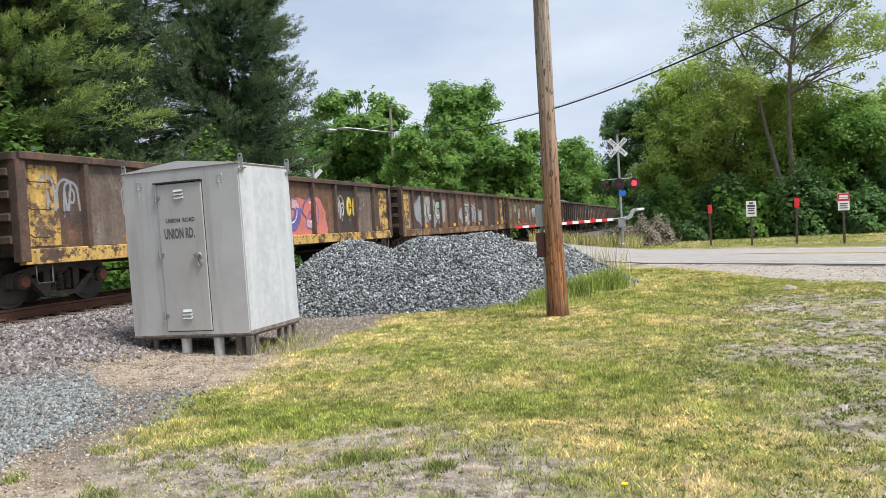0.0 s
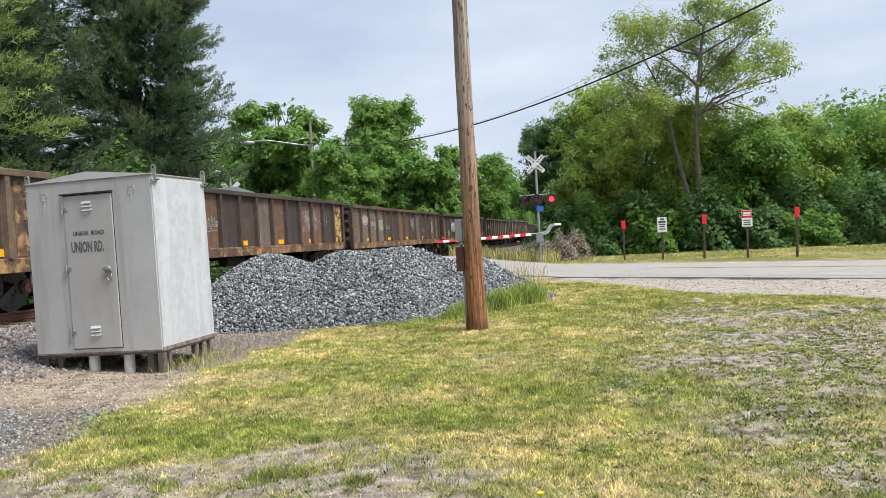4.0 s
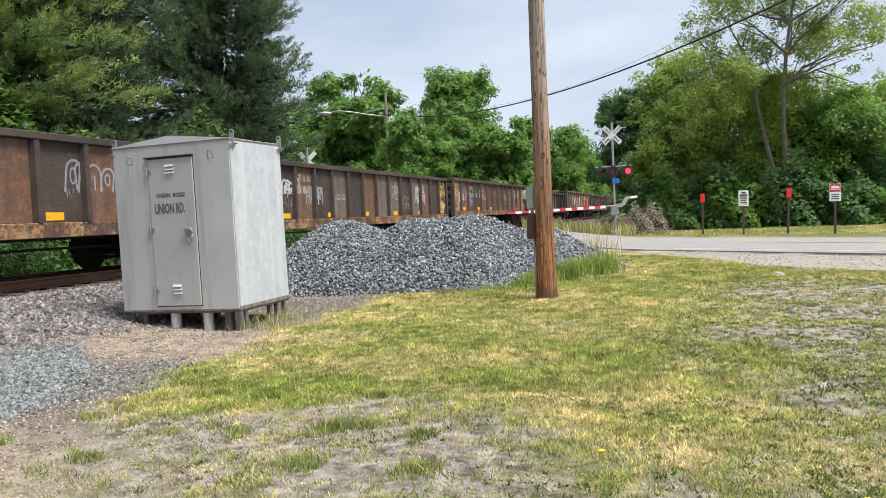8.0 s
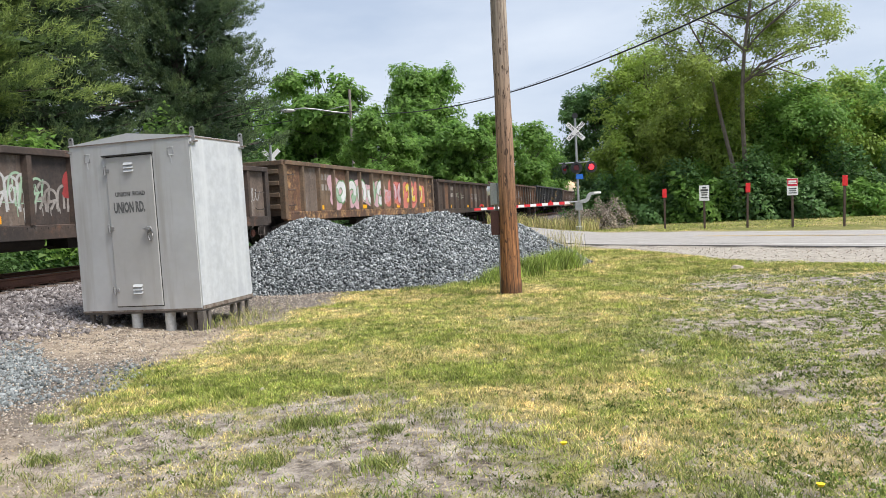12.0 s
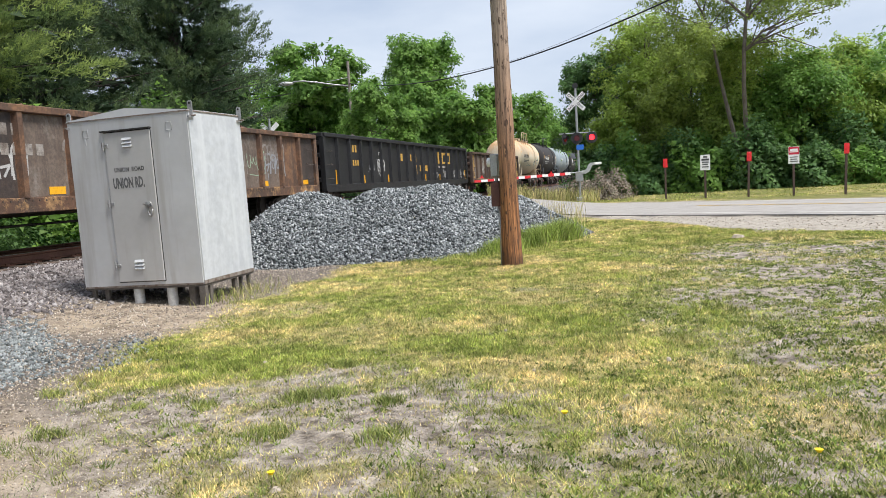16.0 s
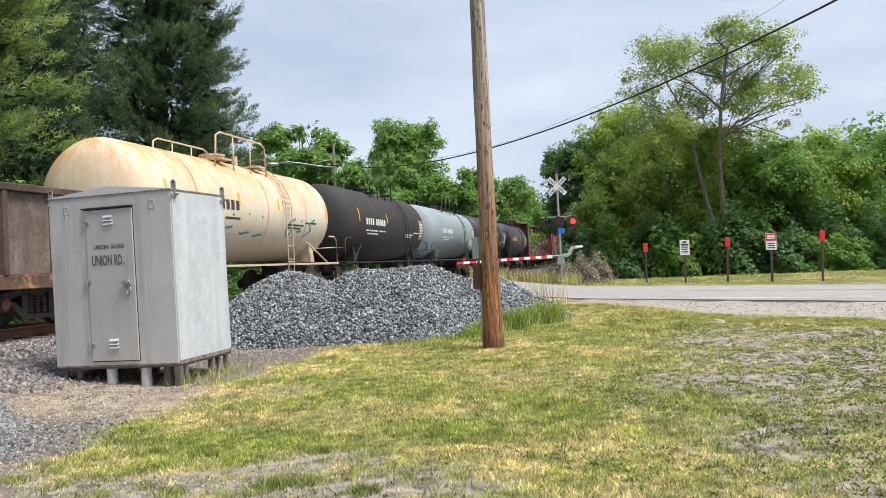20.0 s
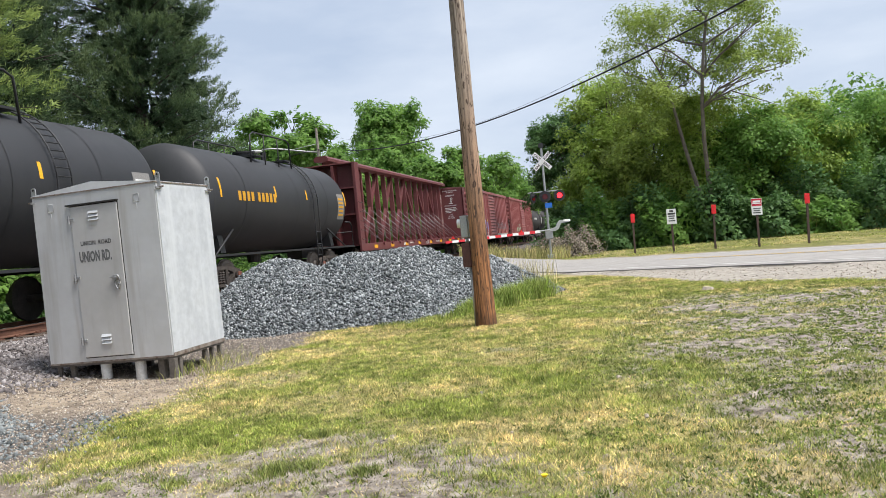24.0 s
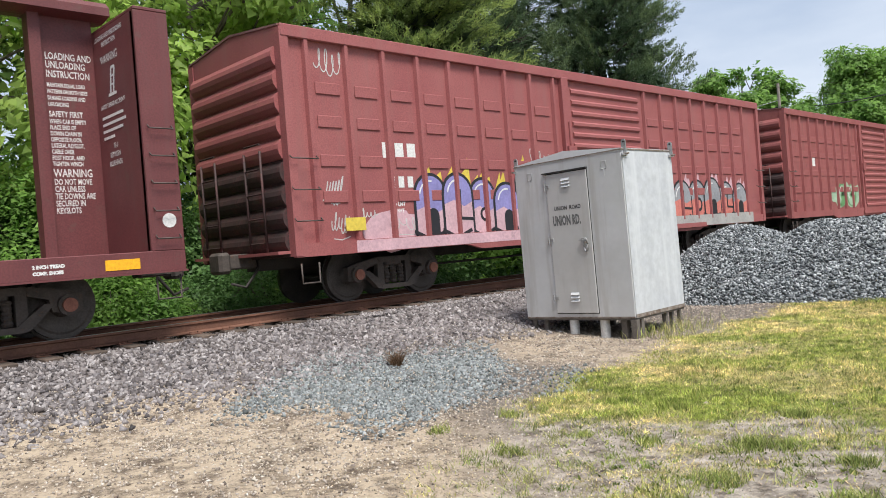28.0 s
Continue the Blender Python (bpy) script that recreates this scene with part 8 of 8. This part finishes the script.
    tagged(part("loading_pictogram", b, M_STENCIL, car), kind="stuff")
    return car, H


cb, CBH = centre_beam(313.2, 335.3)
for txt, size, y, z in (("2 INCH TREAD", 0.06, CBH - 2.0, 0.95), ("COMP. SHOES", 0.06, CBH - 2.0, 0.87), ("JACK EMPTY LOAD", 0.09, -3.8, 0.95), ("LD LMT  223300", 0.095, -0.63, 0.95), ("LT WT    62700", 0.095, -0.63, 0.855), ("IH 11-5", 0.1, 5.6, 0.95), ("IL 73-0", 0.1, 5.6, 0.84)):
    lettering(txt, size, M_STENCIL, cb, pose(1.5525, y, z, 90, 0, 90), 0.95, 0.004)
mark_bars(cb, 1.5525, -4.9, 1.0, [(0.0, 0.12, [0.1, 0.1])], M_STENCIL)
mark_bars(cb, 1.5525, 1.75, 0.99, [(0.0, 0.09, [0.24, 0.1, 0.16])], M_STENCIL)
for y in np.arange(0.25 - 4 * 2.42, CBH - 0.6, 2.42):
    part("reflector", box(fresh(), 1.551, 1.556, y, y + 0.46, 0.86, 1.0), M_REFLECT, cb, "amber reflector plate")
part("round_emblem", rod(fresh(), (1.551, CBH - 0.2, 1.5), (1.556, CBH - 0.2, 1.5), 0.1, 20), M_STENCIL, cb, "small round white emblem")
running_gear(cb, 2 * CBH, 2.35, under=False)

# box cars
M_BOX = surf("faded_red_box_car_paint", (0.26, 0.072, 0.072), (0.31, 0.1, 0.096), 0.9, 0.6, 0.12, 0.004, spots=(0.22, 0.075, 0.07), streak=(0.27, 0.1, 0.095), spot_at=(0.62, 0.74))
M_BOX2 = surf("dull_red_box_car_paint", (0.24, 0.065, 0.062), (0.29, 0.09, 0.085), 0.9, 0.65, 0.12, 0.004, spots=(0.16, 0.055, 0.05), streak=(0.2, 0.07, 0.065), spot_at=(0.6, 0.72))
M_ROOF = surf("dusty_box_car_roof", (0.12, 0.05, 0.045), (0.2, 0.1, 0.09), 1.5, 0.8, 0.2, 0.004)


def box_car(s0, s1, mat, label, seed):
    car, L = car_thing("box_car", s0, s1, label)
    H, B, T, W0 = L / 2, 0.86, 4.5, 1.47
    d0, d1 = -H + 7.15, -H + 10.6
    for s in (-1, 1):
        part("side_wall", box(fresh(), min(s * 1.42, s * W0), max(s * 1.42, s * W0), -H, H, B, T), mat, car)
        part("roof_edge", box(fresh(), min(s * 1.4, s * 1.56), max(s * 1.4, s * 1.56), -H, H, T - 0.14, T + 0.06, 0.012), mat, car)
        part("side_sill", prism(fresh(), [(-H, B + 0.2), (-H, B - 0.02), (-H + 3.9, B - 0.02), (-H + 4.3, B - 0.12), (H - 4.3, B - 0.12), (H - 3.9, B - 0.02), (H, B - 0.02), (H, B + 0.2)], min(s * 1.45, s * 1.54), max(s * 1.45, s * 1.54)), mat, car)
        ribs = [-H + 0.48 + 0.815 * k for k in range(9)] + [d1 + 0.15 + 0.8 * k for k in range(8)]
        for y in ribs:
            rib = part_of("side_rib", mesh_once("boxrib%d%d" % (s, seed), lambda: prism(fresh(), [(s * W0 - s * 0.01, -0.06), (s * 1.545, -0.035), (s * 1.545, 0.035), (s * W0 - s * 0.01, 0.06)], B + 0.19, T - 0.13, "z")), mat, car)
            rib.location = (0, y, 0)
        for k, y in enumerate(ribs[:-1]):
            if ribs[k + 1] - y > 1.2:
                continue
            for z in (3.5, 2.95, 2.3, 1.7):
                plate = part_of("stamped_panel", mesh_once("stamp%d%d" % (s, seed), lambda: box(fresh(), min(s * W0, s * (W0 + 0.022)), max(s * W0, s * (W0 + 0.022)), 0.16, 0.66, 0, 0.2, 0.01)), mat, car)
                plate.location = (0, y, z)
        door = part("door", box(fresh(), min(s * 1.48, s * 1.53), max(s * 1.48, s * 1.53), d0 + 0.35, d1 - 0.05, B + 0.1, T - 0.35), mat, car, "corrugated sliding door")
        for k in range(13):
            z = B + 0.3 + 0.245 * k
            part_of("door_corrugation", mesh_once("doorcor%d%d" % (s, seed), lambda: prism(fresh(), [(s * 1.525, -0.075), (s * 1.57, -0.03), (s * 1.57, 0.03), (s * 1.525, 0.075)], d0 + 0.45, d1 - 0.2, "y")), mat, door).location = (0, 0, z)
        part("door_post", box(fresh(), min(s * 1.45, s * 1.58), max(s * 1.45, s * 1.58), d0 + 0.1, d0 + 0.34, B, T - 0.1, 0.01), mat, car)
        part("door_track", box(fresh(), min(s * 1.45, s * 1.6), max(s * 1.45, s * 1.6), d0, H - 4.0, B - 0.04, B + 0.08), mat, car)
        lock = rod(fresh(), (s * 1.6, d0 + 0.25, 1.2), (s * 1.6, d0 + 0.25, 3.4), 0.02, 6)
        box(lock, min(s * 1.55, s * 1.64), max(s * 1.55, s * 1.64), d0 + 0.12, d0 + 0.4, 2.55, 2.85)
        part("door_lock_bar", lock, mat, car)
    # near-black maroon for the lower end sheet, low corrugations and ladders
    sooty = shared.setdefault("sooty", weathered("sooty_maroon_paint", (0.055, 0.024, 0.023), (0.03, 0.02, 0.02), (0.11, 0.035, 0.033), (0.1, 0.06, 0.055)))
    for q in (-1, 1):
        part("end_wall", box(fresh(), -1.47, 1.47, min(q * (H - 0.05), q * H), max(q * (H - 0.05), q * H), B, T + 0.02), mat, car)
        part("end_gable", prism(fresh(), [(-1.47, T + 0.02), (1.47, T + 0.02), (1.47, T + 0.045), (0, T + 0.215), (-1.47, T + 0.045)], min(q * (H - 0.05), q * H), max(q * (H - 0.05), q * H), "y"), mat, car)
        part("end_sheet", box(fresh(), -1.37, 1.37, min(q * H, q * (H + 0.006)), max(q * H, q * (H + 0.006)), B, 2.56), sooty, car, "blackish lower end sheet")
        for k in range(9):
            z = B + 0.25 + 0.37 * k
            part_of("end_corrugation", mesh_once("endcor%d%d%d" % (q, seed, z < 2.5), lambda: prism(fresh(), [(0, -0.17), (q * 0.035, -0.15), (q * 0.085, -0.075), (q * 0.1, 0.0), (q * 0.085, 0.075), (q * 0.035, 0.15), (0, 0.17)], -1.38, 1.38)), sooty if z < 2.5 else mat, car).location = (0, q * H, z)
        for s in (-1, 1):
            part("corner_post", box(fresh(), min(s * 1.38, s * 1.55), max(s * 1.38, s * 1.55), min(q * (H - 0.14), q * (H + 0.02)), max(q * (H - 0.14), q * (H + 0.02)), B, T), mat, car)
            c = fresh()
            for xx in (0.5, 1.0):
                pipe(c, [(s * xx, q * (H + 0.2), B + 0.1), (s * xx, q * (H + 0.2), 2.6)], 0.022, 5)
            for k in range(5):
                rod(c, (s * 0.5, q * (H + 0.2), B + 0.25 + 0.4 * k), (s * 1.0, q * (H + 0.2), B + 0.25 + 0.4 * k), 0.016, 5)
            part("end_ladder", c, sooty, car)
        grab_irons(car, 1.56, q * (H - 0.25), np.arange(B + 0.55, 2.7, 0.5), 0.5)
        step_iron(car, 1.52, q * (H - 0.25))
        part("end_step", box(fresh(), -1.4, 1.4, min(q * H, q * (H + 0.25)), max(q * H, q * (H + 0.25)), B + 0.05, B + 0.1), mat, car)
    roof = prism(fresh(), [(-1.5, T + 0.03), (0, T + 0.2), (1.5, T + 0.03), (1.5, T + 0.06), (0, T + 0.24), (-1.5, T + 0.06)], -H - 0.02, H + 0.02, "y")
    part("roof", roof, M_ROOF, car)
    part("floor", box(fresh(), -1.42, 1.42, -H + 0.05, H - 0.05, B, B + 0.08), M_UNDER, car)
    running_gear(car, L, 2.4)
    return car, H


bx, BH = box_car(337.15, 354.6, M_BOX, "faded red steel box car with colourful graffiti", 1)
mark_bars(bx, W_MARK := 1.4725, -BH + 1.98, 2.75, [(0.0, 0.27, [0.2, 0.2, 0.2])], M_STENCIL)
mark_bars(bx, W_MARK, -BH + 2.08, 2.15, [(0.0, 0.2, [0.13, 0.13, 0.13])], M_STENCIL)
lettering("LD LMT", 0.1, M_STENCIL, bx, pose(W_MARK, -BH + 2.1, 1.62, 90, 0, 90), 0.95, 0.004)
lettering("LT WT", 0.1, M_STENCIL, bx, pose(W_MARK, -BH + 2.1, 1.5, 90, 0, 90), 0.95, 0.004)
part("reflector", box(fresh(), 1.548, 1.553, -BH + 1.0, -BH + 1.42, 1.22, 1.44), SPRAY["yellow"], bx, "yellow reflector plate")
r_ = np.random.default_rng(5)
band = fresh()
for k in range(9):
    blob(band, -BH + 2.0 + 0.6 * k, 1.2, 0.6, 0.34, W_MARK, r_, 0.2, 20)
tagged(part("sprayed_band", band, SPRAY["rose"], bx), kind="stuff")
part("sprayed_sill", box(fresh(), 1.5405, 1.543, -BH + 1.2, -BH + 7.0, 0.85, 1.05), SPRAY["rose"], bx)
throw_up(bx, W_MARK + 0.003, -BH + 2.7, -BH + 6.95, 1.0, 2.35, "lilac", "rose", "yellow", 77, 6)
throw_up(bx, W_MARK, -BH + 11.1, -BH + 16.3, 1.05, 2.2, "grey", "coral", "rose", 78, 6)
part("sprayed_sill", box(fresh(), 1.5405, 1.543, -BH + 10.8, -BH + 16.6, 0.85, 1.15), SPRAY["pale"], bx)
for k, (y, z, w, h) in enumerate(((0.95, 4.05, 0.55, 0.5), (6.4, 2.6, 0.6, 0.35), (0.85, 1.9, 0.35, 0.5), (0.95, 1.35, 0.35, 0.4), (1.5, 1.5, 0.5, 0.25), (2.5, 1.3, 0.7, 0.3))):
    scribble(bx, W_MARK, -BH + y, z, w, h, M_TAG, 300 + k, 0.025, 4)
bx2, BH2 = box_car(356.7, 374.0, M_BOX2, "dull red steel box car with a green tag", 2)
graffiti(bx2, W_MARK, -BH2 + 4.6, -BH2 + 6.6, 1.1, 2.1, ("mint", "green", "mint"), 81, "green", letter=0.7)
part("marking_plate", box(fresh(), W_MARK, W_MARK + 0.004, -BH2 + 2.3, -BH2 + 2.6, 2.65, 2.95), M_STENCIL, bx2)
for s0 in (375.0, 388.0, 401.0, 414.0):
    tank_car(s0, s0 + 12.0, T_BLACK if s0 != 401.0 else T_GREY, M_BLACK_FIT, "black tank car towards the end of the train" if s0 != 401.0 else "grey tank car towards the end of the train", 1.45, (), word)


# ---- movement ----
def motions():
    """The train rolls past at a steady pace and its wheels turn with it."""
    for car, mid in CARS:
        walk(car, [(t, pose(TRACK_X, mid - SPEED * t, RAIL_Z)) for t in (0.0, 7.0, 14.0, 21.0, 28.0)])
    spin = math.degrees(SPEED / 0.4575)
    for q in (-1, 1):
        first, rest = WHEELS[q][0], WHEELS[q][1:]
        walk(first, [(k / FPS, pose(0, q * 0.889, 0.4575, spin * k / FPS, 0, 0)) for k in range(int(28 * FPS) + 1)])
        turning = first.animation_data
        for w in rest:
            w.rotation_mode = "QUATERNION"
            own = w.animation_data_create()
            own.action, own.action_slot = turning.action, turning.action_slot


motions()
